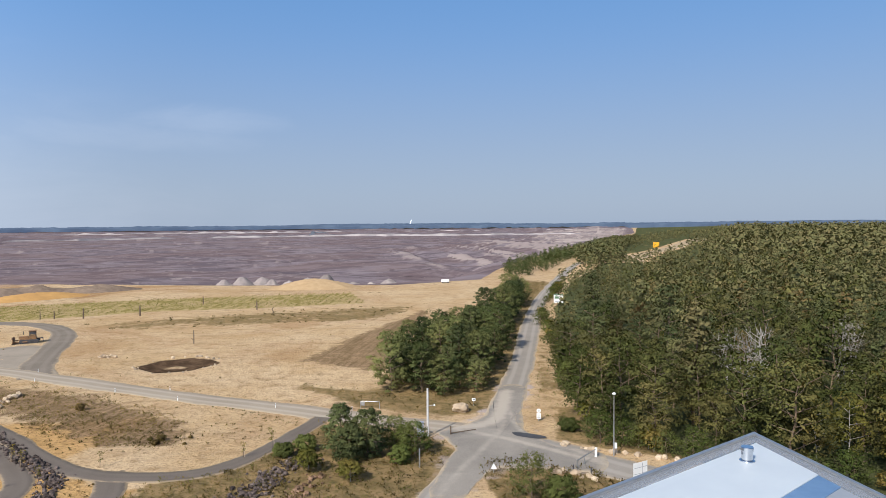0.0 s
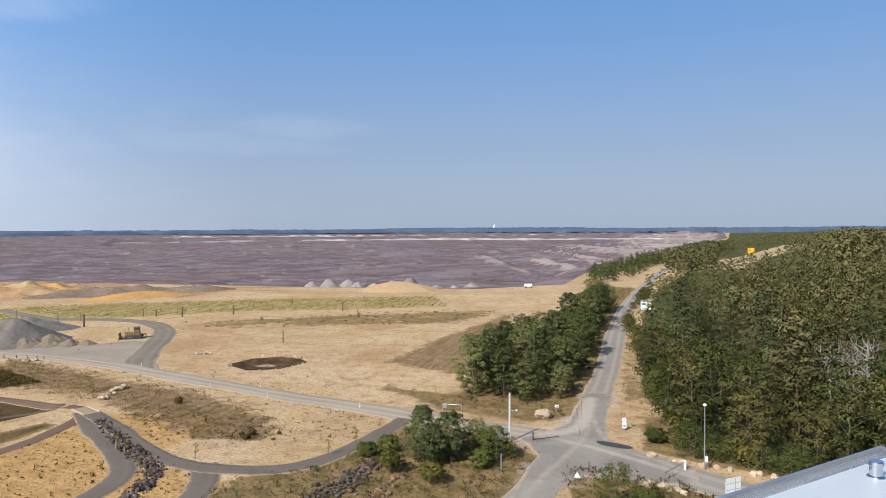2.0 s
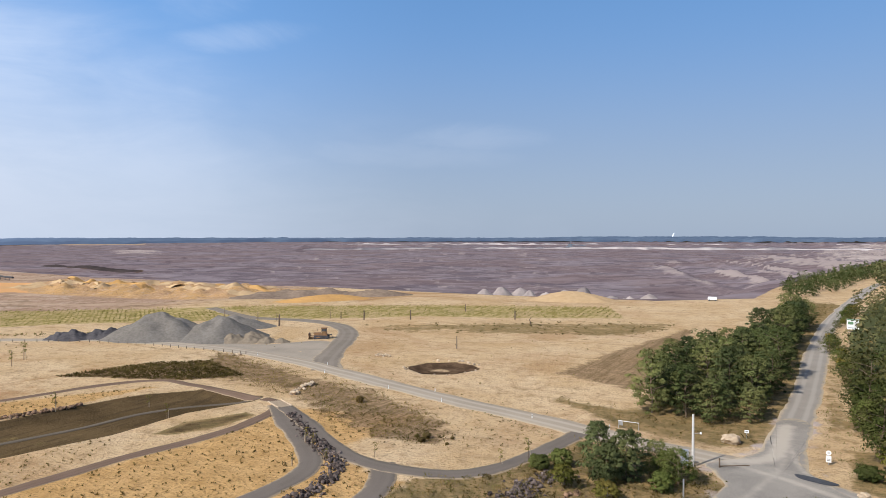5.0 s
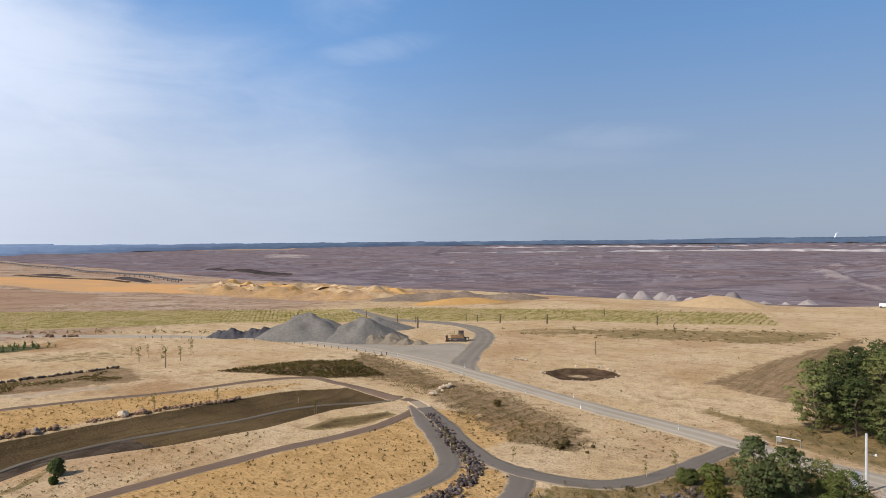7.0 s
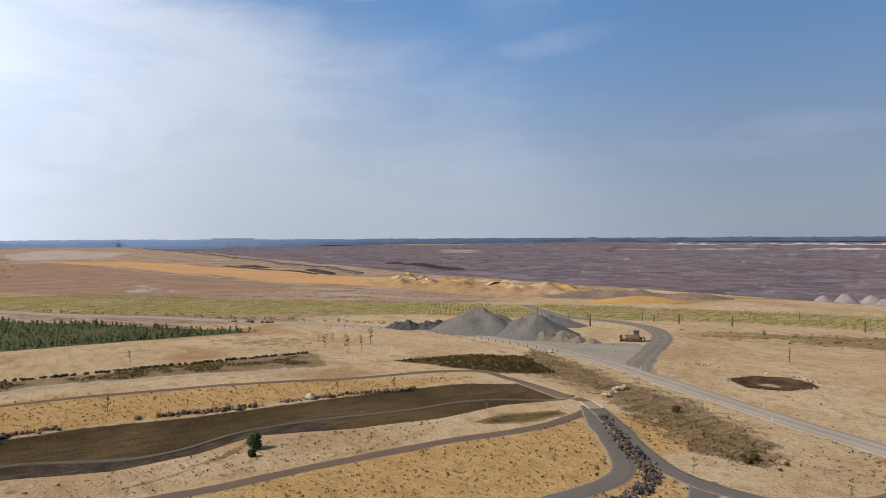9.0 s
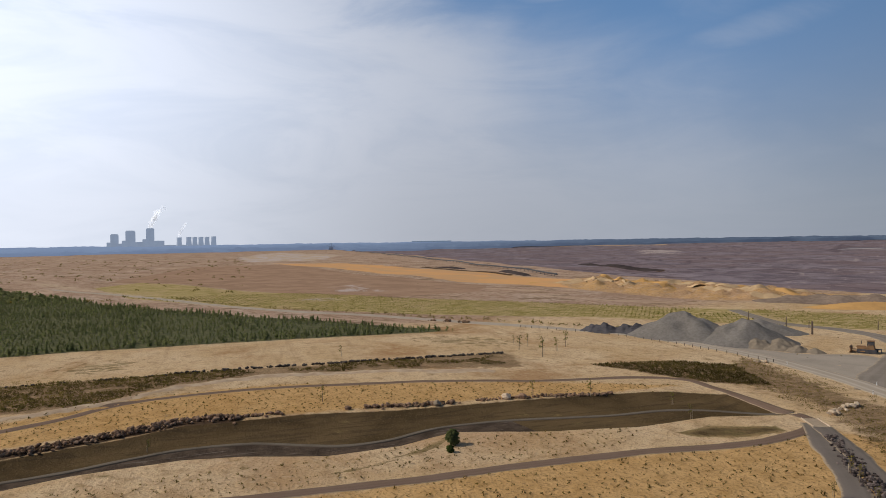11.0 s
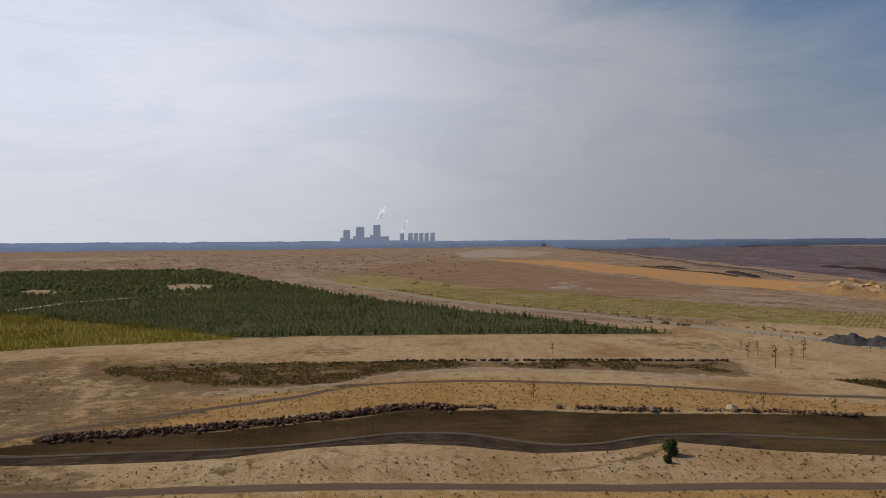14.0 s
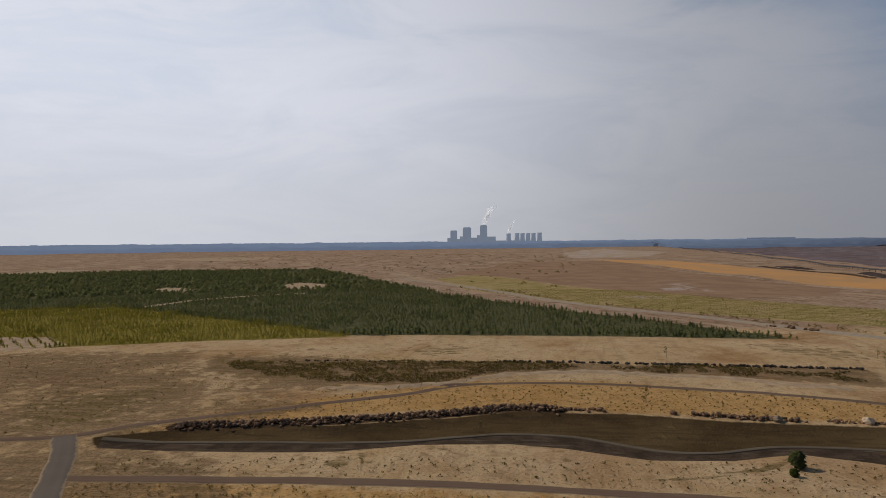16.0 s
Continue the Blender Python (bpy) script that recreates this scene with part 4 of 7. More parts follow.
def leaves(rng, centres, radii, count, size, flat=1.0, slim=0.6, brush=False, core=None, stretch=None):
    """Small four-cornered leaf tufts in clumps; brush: slender tufts that point outwards."""
    n = len(centres) * count
    c, r = np.repeat(centres, count, 0), np.repeat(radii, count)
    d = rng.normal(size=(n, 3))
    d /= np.linalg.norm(d, axis=1)[:, None]
    if not brush:
        d[:, 2] = np.where(d[:, 2] < -0.25, -d[:, 2], d[:, 2])
    at = c + d * (r * rng.uniform(0.5 if brush else 0.4 if stretch is not None else 0.72, 1.15 if stretch is not None else 1.05, n))[:, None] * (1, 1, flat)
    if stretch is not None:
        at = c + (at - c) * np.repeat(stretch, count, 0)
    if brush:
        u = d + rng.normal(size=(n, 3)) * 0.35 + (0, 0, 0.55)
        u /= np.linalg.norm(u, axis=1)[:, None]
        w = np.cross(u, rng.normal(size=(n, 3)) + d)
        w /= np.linalg.norm(w, axis=1)[:, None]
    else:
        up = d * 1.5 + rng.normal(size=(n, 3)) * 0.45 + (0, 0, 0.5)
        up /= np.linalg.norm(up, axis=1)[:, None]
        u = np.cross(up, rng.normal(size=(n, 3)))
        u /= np.linalg.norm(u, axis=1)[:, None]
        w = np.cross(up, u)
    s = size * rng.uniform(0.6, 1.4, n)[:, None]
    long = slim * rng.uniform(0.75, 1.25, n)[:, None]
    v = np.stack([at - u * s, at - w * s * long, at + u * s, at + w * s * long], 1).reshape(-1, 3)
    # foliage takes the light as the rounded clump and crown that it clothes
    round_to = d * 0.8 + rng.normal(size=(n, 3)) * 0.16 + (0, 0, 0.2)
    if core is not None:
        wide = at - np.array(core)
        round_to = round_to + wide / (np.linalg.norm(wide, axis=1)[:, None] + 1e-6) * 1.15
    if core is None and brush:
        round_to = d * 0.25 + rng.normal(size=(n, 3)) * 0.15 + (0, 0, 1.0)
    round_to /= np.linalg.norm(round_to, axis=1)[:, None]
    return v, np.arange(4 * n).reshape(-1, 4), np.repeat(round_to, 4, 0)


def foliage(rng, centres, radii, count, size, flat=1.0, slim=0.6, core=(0, 0, 0)):
    """Leafy clumps of uneven outline, each a heap of many leaf tufts."""
    stretch = rng.uniform(0.7, 1.5, (len(centres), 3)) * (1, 1, 0.9)
    return leaves(rng, centres, radii, count, size, flat, slim, False, core, stretch)


def limbs(rng, tall, crown_low, reach, girth, count, sides=6):
    """A tapered, slightly bent trunk with limbs."""
    s = Shape()
    bend = rng.normal(size=(5, 2)) * 0.02 * tall
    bend[0] = 0
    path = [np.array([*bend[k], tall * 0.92 * k / 4]) for k in range(5)]
    for k in range(4):
        s.rod(path[k] - (0, 0, 0.3 if k == 0 else 0), path[k + 1], girth * (1 - 0.21 * k), girth * (1 - 0.21 * (k + 1)), sides)
    tips = []
    for k in range(count):
        h = crown_low + (tall * 0.85 - crown_low) * (k + 0.5) / count
        a = k * 2.4 + rng.uniform(-0.4, 0.4)
        root = np.array([np.interp(h, [p[2] for p in path], [p[i] for p in path]) for i in (0, 1)] + [h])
        out = reach * rng.uniform(0.55, 0.95) * math.sin(math.pi * min(0.95, 0.25 + 0.65 * (h - crown_low) / max(tall - crown_low, 0.1)))
        tip = root + (out * math.cos(a), out * math.sin(a), out * rng.uniform(0.25, 0.7))
        s.rod(root, tip, girth * 0.35, girth * 0.08, 5)
        tips.append(tip)
    return s, np.array(tips), path[-1]


def tree(name, kind, seed, tall, reach, x, y, label, category="tree", group="", dense=1.0, leaf=None, fine=False):
    """A tree of a kind, with trunk and crown."""
    rng = np.random.default_rng(seed)
    root = thing(name, x, y, label, category, group)
    if kind == "oak":
        low, mat, bark, count, size, flat = 0.10, M_OAK, M_BARK, 52, 0.215, 0.8
    elif kind == "pine":
        low, mat, bark, count, size, flat = 0.20, M_PINE, M_BARK, 56, 0.20, 0.75
    elif kind == "birch":
        low, mat, bark, count, size, flat = 0.25, M_BIRCH, M_GREYBARK, 46, 0.13, 1.0
    elif kind == "rust":
        low, mat, bark, count, size, flat = 0.30, M_RUST, M_BARK, 36, 0.22, 0.8
    elif kind == "shrub":
        low, mat, bark, count, size, flat = 0.05, M_SHRUB, M_BARK, 50, 0.12, 0.8
    else:
        low, mat, bark, count, size, flat = 0.35, None, M_GREYBARK, 0, 0.2, 1.0
    if fine:
        low *= 0.35
    s, tips, top = limbs(rng, tall, tall * low, reach, (0.008 if kind == "birch" else 0.015) * tall + 0.02, 22 if kind == "bare" else 16)
    if kind == "bare":
        for tip in tips:
            for _ in range(3):
                s.rod(tip * (0.75, 0.75, 0.9), tip + rng.normal(size=3) * reach * 0.25 + (0, 0, reach * 0.25), 0.03, 0.008, 4)
    part("trunk", s, bark, root)
    if not count:
        return root
    n = 74 if fine else 30 if kind in ("oak", "pine") else 40 if kind == "shrub" else 26
    t = (np.arange(n) + 0.5) / n
    h = tall * low + (tall * (1 - low)) * t ** 0.85
    if kind == "pine":
        girth = reach * np.sin(np.pi * np.clip(0.35 + 0.6 * t, 0, 1)) ** 0.8
    else:
        girth = reach * np.sin(np.pi * np.clip(0.18 + 0.75 * t, 0, 1)) ** 0.6
    a = np.arange(n) * 2.39996 + rng.uniform(-0.5, 0.5, n)
    out = girth * rng.uniform(0.35, 0.95, n)
    centres = np.stack([out * np.cos(a), out * np.sin(a), h], -1)
    centres = np.concatenate([centres, tips, [top]])
    radii = reach * (rng.uniform(0.24, 0.42, len(centres)) if kind in ("oak", "pine") and not fine else rng.uniform(0.18, 0.35, len(centres)))
    if kind == "pine":
        radii *= 1.05
    brush = kind == "rust"
    mat = leaf or mat
    core = (0, 0, tall * (0.42 + 0.5 * low))
    if kind in ("oak", "pine", "shrub"):
        keep = slice(0, n + 6)
        if fine:
            v, f, nn = foliage(rng, centres[keep], radii[keep] * rng.uniform(0.55, 1.0, n + 6), max(6, int(count * dense * 1.25)), size * 0.74, flat, 0.5, core)
        else:
            v, f, nn = foliage(rng, centres[keep], radii[keep], max(6, int(count * dense * 2.2)), size * 0.92, flat, 0.6, core)
    else:
        v, f, nn = leaves(rng, centres, radii, max(6, int(count * dense)), size / dense**0.4, flat, 0.26 if brush else 0.6, brush, core)
    part("crown", mesh_of("crown", v, f, [mat], True, nn), mat, root)
    return root


def plant(src, m):
    """A copy of a thing at m, which holds its size too."""
    made = copy_thing(src, m)
    made.matrix_basis = m
    return made


def spread_templates(name, templates, spots, mat, label, category, seed=5, scale=(0.8, 1.25)):
    """Many small alike plants as one mesh."""
    rng = np.random.default_rng(seed)
    V, F, N, k = [], [], [], 0
    spots = np.asarray(spots, float)
    if category != "woods":
        spots = spots[off_roads(spots[:, 0], spots[:, 1])]
    z = height(spots[:, 0], spots[:, 1])
    pick = rng.integers(0, len(templates), len(spots))
    for which, (tv, tf, tn) in enumerate(templates):
        mine = np.nonzero(pick == which)[0]
        if not len(mine):
            continue
        a, s = rng.uniform(0, 2 * np.pi, len(mine)), rng.uniform(*scale, len(mine))
        if spots.shape[1] > 2:
            s = s * spots[mine, 2]
        c, q = np.cos(a)[:, None], np.sin(a)[:, None]
        x = (tv[:, 0] * c - tv[:, 1] * q) * s[:, None] + spots[mine, 0][:, None]
        y = (tv[:, 0] * q + tv[:, 1] * c) * s[:, None] + spots[mine, 1][:, None]
        w = tv[:, 2] * s[:, None] + z[mine][:, None]
        V.append(np.stack([x, y, w], -1).reshape(-1, 3))
        F.append((tf[None] + (np.arange(len(mine)) * len(tv))[:, None, None]).reshape(-1, tf.shape[1]) + k)
        N.append(np.stack([tn[:, 0] * c - tn[:, 1] * q, tn[:, 0] * q + tn[:, 1] * c, tn[:, 2] + 0 * q], -1).reshape(-1, 3))
        k += len(V[-1])
    me = mesh_of(name, np.concatenate(V), np.concatenate(F), [mat], True, np.concatenate(N))
    return tagged(new(name, me), label, category, kind="stuff")


def scatter(ring, gap, seed, keep=None, jitter=0.45):
    """Places inside a ring, about gap apart."""
    rng = np.random.default_rng(seed)
    p = np.array(ring)
    x, y = np.meshgrid(np.arange(p[:, 0].min(), p[:, 0].max(), gap), np.arange(p[:, 1].min(), p[:, 1].max(), gap))
    x, y = x.ravel() + rng.uniform(-jitter, jitter, x.size) * gap, y.ravel() + rng.uniform(-jitter, jitter, x.size) * gap
    ok = inside(x, y, ring) > 0
    if keep is not None:
        ok &= keep(x, y)
    return np.stack([x[ok], y[ok]], -1)


def heap(name, x, y, tall, wide, deep, turn, mat, label, seed, peak=0.12, lumps=0.08, category="heap", group=""):
    """A tipped heap: straight flanks, a worn top and slumped lumps."""
    rings, sides = (22, 56) if wide > 13 or y < 250 else (12, 30)
    t = np.arange(sides) * 2 * np.pi / sides
    r = np.linspace(0, 1.10, rings)
    R, A = np.meshgrid(r, t, indexing="ij")
    u, v = R * np.cos(A), R * np.sin(A)
    edge = 1 + 0.10 * waves(np.cos(A) * 3 + seed, np.sin(A) * 3, 1.0, seed)
    px, py = u * wide * edge, v * deep * edge
    z = 1 - np.sqrt(R**2 + peak**2) + peak * 0.5
    z = tall * 0.5 * (z + np.sqrt(z**2 + 0.0009))
    z = z + lumps * tall * waves(px + 17 * seed, py, wide * 0.22, seed) * (1 - R) * 2 * np.minimum(R * 4, 1) + 0.03 * tall * waves(px, py, 0.8, seed + 3) * np.clip(1.1 - R, 0, 0.5) * 2
    root_z = at_ground(x, y)
    c, s = math.cos(radians(turn)), math.sin(radians(turn))
    z = z + height(x + px * c - py * s, y + px * s + py * c) - root_z
    ob = new(name, mesh_of(name, np.stack([px, py, z - 0.15], -1).reshape(-1, 3), quads(rings, sides, True), [mat], True))
    ob.matrix_basis = pose(x, y, root_z, 0, 0, turn)
    return tagged(ob, label, category, group)


def rock_mesh(seed, squash=0.7, detail=2):
    """An angular boulder about 1 across."""
    bm = bmesh.new()
    bmesh.ops.create_icosphere(bm, subdivisions=detail, radius=0.5)
    rng = np.random.default_rng(seed)
    cuts = rng.normal(size=(7, 3))
    cuts /= np.linalg.norm(cuts, axis=1)[:, None]
    far = rng.uniform(0.30, 0.45, 7)
    for p in bm.verts:
        for c, k in zip(cuts, far):
            over = p.co.dot(Vector(c)) - k
            if over > 0:
                p.co -= Vector(c) * over * 0.85
        p.co *= 1 + 0.06 * rng.normal()
        p.co.z = p.co.z * squash + 0.22
    me = bpy.data.meshes.new("stone")
    bm.to_mesh(me)
    bm.free()
    return me


# ---- observation tower: glazed lower roof, shaft ----
def tower():
    top = 28.70
    apex, left, right = Vector((1.91, 4.19, top)), Vector((-1.20, 1.77, top)), Vector((2.45, 0.95, top))
    root = tagged(new("tower_roof"), "white-blue sheeted canopy roof with glazed edge on a tower", "roof")

    def inset(d):
        ab, ac = (left - apex).normalized(), (right - apex).normalized()
        k = d / math.sin(ab.angle(ac))
        a = apex + (ab + ac) * k
        return a, left + ac * k, right + ab * k

    a1, l1, r1 = inset(0.022)
    a2, l2, r2 = inset(0.105)

    def slab(corners, low, high):
        s = Shape()
        n = len(corners)
        v = [(c.x, c.y, c.z + low) for c in corners] + [(c.x, c.y, c.z + high) for c in corners]
        return s.put(v, [tuple(range(n))[::-1], tuple(range(n, 2 * n)), *[(i, (i + 1) % n, n + (i + 1) % n, n + i) for i in range(n)]])

    part("coping", slab([apex, left, l1, a1], -0.04, 0.012), M_STEEL, root, "grey metal edge strip")
    part("coping", slab([apex, a1, r1, right], -0.04, 0.012), M_STEEL, root, "grey metal edge strip")
    part("glass_edge", slab([a1, l1, l2, a2], -0.012, 0.0), M_GLASS, root, "clear glass edge band")
    part("glass_edge", slab([a1, a2, r2, r1], -0.012, 0.0), M_GLASS, root, "clear glass edge band")
    b = a2.lerp(r2, 0.165)
    c = a2.lerp(r2, 0.215)
    e, g = Vector((1.30, 2.95, top)), Vector((1.50, 2.95, top))
    part("roof_sheet", slab([a2, l2, Vector((0.55, 1.6, top)), e, b], -0.03, 0.004), M_ROOF, root, "pale blue-white roofing sheet")
    # this strip is a sky reflection put into the roof's colour
    part("roof_sheet", slab([b, e, g, c], -0.03, 0.0), M_PAINTEDSHEEN, root, "blue strip painted as sky reflection")
    part("roof_sheet", slab([c, g, Vector((0.55, 1.6, top)), Vector((0.9, 1.2, top)), r2], -0.03, -0.004), M_GREYROOF, root, "grey roofing sheet")
    pipe = tagged(new("vent_pipe"), "short bright steel vent pipe on the roof", "vent pipe")
    pipe.matrix_basis = pose(1.65, 3.70, top + 0.004)
    part("flange", Shape().turned([(0.042, 0), (0.042, 0.004), (0.034, 0.009)], 28), M_CHROME, pipe, smooth=True)
    part("stub", Shape().turned([(0.030, 0.0), (0.030, 0.058)], 28), M_CHROME, pipe)
    part("cap", Shape().turned([(0.033, 0.055), (0.034, 0.058), (0.034, 0.074), (0.031, 0.078)], 28), M_CHROME, pipe, "bright steel cap")
    s = Shape().put([(1.5, 3.1, -0.2), (0.2, 2.1, -0.2), (1.7, 1.7, -0.2), (1.5, 3.1, top - 0.03), (0.2, 2.1, top - 0.03), (1.7, 1.7, top - 0.03)],
                    [(0, 2, 1), (3, 4, 5), (0, 1, 4, 3), (1, 2, 5, 4), (2, 0, 3, 5)])
    tagged(part("tower_shaft", s, M_CONCRETE), "plain concrete shaft under the roof", "wall", kind="structure")


tower()

# ---- trees beside the road and in the wood ----
ROAD = [(8, 92), (9.5, 108), (17, 148), (31, 232), (48, 312), (83, 446), (120, 540)]


def woods():
    rng = np.random.default_rng(11)
    kinds = {
        "oak": [tree("oak_tree", "oak", 100 + k, 11.5 + k, 4.2 + 0.3 * k, 0, -60 - 12 * k, "broad dark green oak at the edge of the wood", dense=0.75) for k in range(3)],
        "pine": [tree("pine_tree", "pine", 120 + k, 13.0 + k, 3.1 + 0.2 * k, 20, -60 - 12 * k, "tall Scots pine with a loose blue-green crown", dense=0.8) for k in range(4)],
        "birch": [tree("birch_tree", "birch", 140 + k, 10.5 + k, 2.5, 40, -60 - 12 * k, "slender birch with thin yellow-green leaves") for k in range(2)],
        "rust": [tree("pine_tree", "rust", 160 + k, 12.0 + k, 2.5, 60, -60 - 12 * k, "withered brown pine in the wood") for k in range(2)],
        "bare": [tree("dead_tree", "bare", 180 + k, 9.5 + k, 2.2, 80, -60 - 12 * k, "dead tree with bare pale branches") for k in range(2)],
    }
    ring = [(20.5, 94), (21.5, 120), (27, 170), (33, 230), (61, 345), (330, 520), (220, 150), (120, 56), (68, 54), (53, 68), (45, 79), (37, 84), (29, 86.5)]
    spots = scatter(ring, 6.9, 12)
    spots = spots[np.argsort(np.hypot(*spots.T))]
    bare = [(50, 112), (53, 113.5), (48, 116), (72, 124), (76, 127)]
    spots = spots[np.min([np.hypot(spots[:, 0] - a, spots[:, 1] - b + 2) for a, b in bare], axis=0) > 4.2]
    spots = spots[near_line(spots[:, 0], spots[:, 1], [(33, 195), (42, 251)]) > 6]
    near, rest = spots[:170], spots[170:]
    used = set()

    def lower(x, y):
        """Trees stay small along the asphalt road and grow taller up the hill."""
        u = x / y
        close = step(y, 210, 110)
        return 0.95 * close + (1 - close) * np.where(y < 105, 0.95, np.where(y < 330, np.interp(u, [0.15, 0.22, 0.32, 0.42], [0.52, 0.58, 0.78, 0.98]), np.interp(u, [0.15, 0.30, 0.38, 0.43], [0.50, 0.50, 0.58, 0.95])))

    for n, (x, y) in enumerate(near):
        edge = float(inside(np.array([x]), np.array([y]), ring)[0])
        kind = rng.choice(["oak", "pine", "birch", "rust", "bare"], p=[0.70, 0.22, 0.06, 0.02, 0.0] if edge < 12 else [0.28, 0.46, 0.08, 0.12, 0.06])
        k = int(rng.integers(0, len(kinds[kind])))
        src = kinds[kind][k]
        s = rng.choice([0.65, 0.85, 1.0, 1.15, 1.35], p=[0.17, 0.22, 0.26, 0.22, 0.13]) * rng.uniform(0.93, 1.07) * float(lower(x, y)) * (0.85 if edge < 5 else 1.0)
        m = pose(x, y, at_ground(x, y), 0, 0, rng.uniform(0, 360)) @ Matrix.Diagonal((s * rng.uniform(0.9, 1.1), s * rng.uniform(0.9, 1.1), s, 1))
        if (kind, k) in used:
            plant(src, m)
        else:
            used.add((kind, k))
            src.matrix_basis = m
            tagged(src, group="trees of the wood")
    for n, (x, y) in enumerate(bare):
        plant(kinds["bare"][n % 2], pose(x, y, at_ground(x, y), 0, 0, 70 * n) @ Matrix.Scale(1.25, 4))
    for kind, made in kinds.items():
        for k, src in enumerate(made):
            if (kind, k) not in used:
                src.matrix_basis = pose(110 + 6 * k, 180 + 9 * k, at_ground(110 + 6 * k, 180 + 9 * k))

    # the wood further back, as simpler crowns
    def crown(seed, low, tall, reach, n, count, size, flat):
        r = np.random.default_rng(seed)
        t = (np.arange(n) + 0.5) / n
        a, out = np.arange(n) * 2.4, reach * np.sin(np.pi * (0.25 + 0.7 * t)) * r.uniform(0.3, 0.9, n)
        c = np.stack([out * np.cos(a), out * np.sin(a), low + (tall - low) * t], -1)
        return foliage(r, c, reach * r.uniform(0.34, 0.54, n), count, size, flat, 0.55, (0, 0, low * 0.5 + tall * 0.40))

    back = [(66, 345), (90, 420), (150, 600), (320, 1150), (520, 1600), (1700, 1600), (900, 700), (500, 380), (250, 150), (150, 110)]
    far = scatter(back, 8.4, 13, lambda x, y: (near_line(x, y, TRACK) > 11 + 20 * (y > 560)) & (x < 0.66 * y + 30))
    rest = rest[rest[:, 0] < 0.66 * rest[:, 1] + 20]
    mid = rest[rest[:, 1] < 330]
    far = np.concatenate([far, rest[(rest[:, 1] >= 330) & (rng.random(len(rest)) < 0.45)]])
    far = far[(far[:, 1] >= 330) | (inside(far[:, 0], far[:, 1], ring) < 0)]
    mid = mid[near_line(mid[:, 0], mid[:, 1], TRACK) > 11]
    thin = np.clip(420 / far[:, 1], 0.16, 1) ** 1.3
    stay = rng.random(len(far)) < thin
    far, thin = far[stay], thin[stay]
    mid, far = (np.column_stack([p, lower(p[:, 0], p[:, 1])]) for p in (mid, far))
    far[:, 2] *= thin**-0.12
    pick = rng.random(len(mid))
    spread_templates("woods", [crown(200 + k, 4.0, 13.5 + k, 2.9, 12, 17, 0.46, 0.75) for k in range(4)], mid[pick < 0.62], M_PINE, "pine wood stretching over the hill", "woods", 21, (0.65, 1.3))
    spread_templates("woods", [crown(210 + k, 1.5, 11.5 + k, 3.5, 12, 17, 0.48, 0.8) for k in range(3)], mid[(pick >= 0.62) & (pick < 0.9)], M_OAK, "broadleaved trees among the pines", "woods", 22, (0.65, 1.25))
    spread_templates("woods", [crown(216 + k, 3.0, 11.0 + k, 2.6, 10, 15, 0.46, 0.8) for k in range(3)], mid[pick >= 0.9], M_RUST, "withered brown trees among the pines", "woods", 24)
    spread_templates("woods", [crown(220 + k, 4.0, 13.5 + k, 4.2, 6, 9, 1.05, 0.8) for k in range(4)], far, M_PINE, "pine wood stretching over the hill", "woods", 23, (0.65, 1.3))
    gap = [(88, 440), (128, 480), (140, 520), (150, 600), (330, 1150), (270, 1050), (180, 800), (110, 580)]
    spread_templates("woods", [crown(240 + k, 1.0, 8.0 + k, 2.8, 7, 9, 0.8, 0.8) for k in range(3)], scatter(gap, 6.0, 15, lambda x, y: (near_line(x, y, TRACK) > 9) & (near_line(x, y, ROAD[:-1]) > 5)), M_PINE, "low wood beyond the end of the road", "woods", 26)
    # a row along the rim of the mine
    rim = [(34, 380), (44, 378), (70, 430), (94, 520), (140, 640), (200, 820), (270, 1050), (250, 1060), (170, 810), (96, 620), (58, 500), (36, 430)]
    spread_templates("woods", [crown(230 + k, 0.5, 6.5 + 1.5 * k, 2.2, 9, 14, 0.42, 1.0) for k in range(3)], scatter(rim, 4.6, 14, lambda x, y: (near_line(x, y, ROAD[:-1]) > 5) & (waves(x, y, 14, 35) > -0.5)), M_LOCUST, "trees along the rim of the mine", "woods", 25, (0.4, 1.05))


woods()


def grove():
    """The clump of small trees between the gravel road and the asphalt road."""
    rng = np.random.default_rng(31)
    made = [tree("locust_tree", "oak", 300 + k, 7.5 + k, 3.2 + 0.2 * k, -10, 122 + 6 * k, "leafy dark green tree in a clump by the road", group="roadside clump", leaf=M_LOCUST, fine=True) for k in range(3)]
    made += [tree("young_pine", "oak", 310, 8.0, 2.7, -2, 124, "blue-green young pine in a clump by the road", group="roadside clump", leaf=M_FIR, fine=True)]
    made += [tree("young_pine", "pine", 311, 7.5, 2.6, 2, 124, "blue-green young pine in a clump by the road", group="roadside clump", leaf=M_FIR, fine=True)]
    ring = [(-15, 122), (-4, 119), (6, 121), (10, 132), (13, 150), (19, 180), (27, 226), (36, 262), (28, 270), (12, 215), (0, 172), (-10, 140)]
    spots = scatter(ring, 5.3, 32)
    spots = spots[near_line(spots[:, 0], spots[:, 1], ROAD) > 5.5]
    for n, (x, y) in enumerate(spots):
        s = rng.choice([0.5, 0.75, 1.0, 1.25]) * rng.uniform(0.9, 1.1)
        m = pose(x, y, at_ground(x, y), 0, 0, rng.uniform(0, 360)) @ Matrix.Diagonal((s * 1.05, s * 1.05, s, 1))
        src = made[n] if n < 5 else made[int(rng.choice(5, p=[0.18, 0.18, 0.16, 0.24, 0.24]))]
        if n < 5:
            src.matrix_basis = m
        else:
            plant(src, m)


grove()


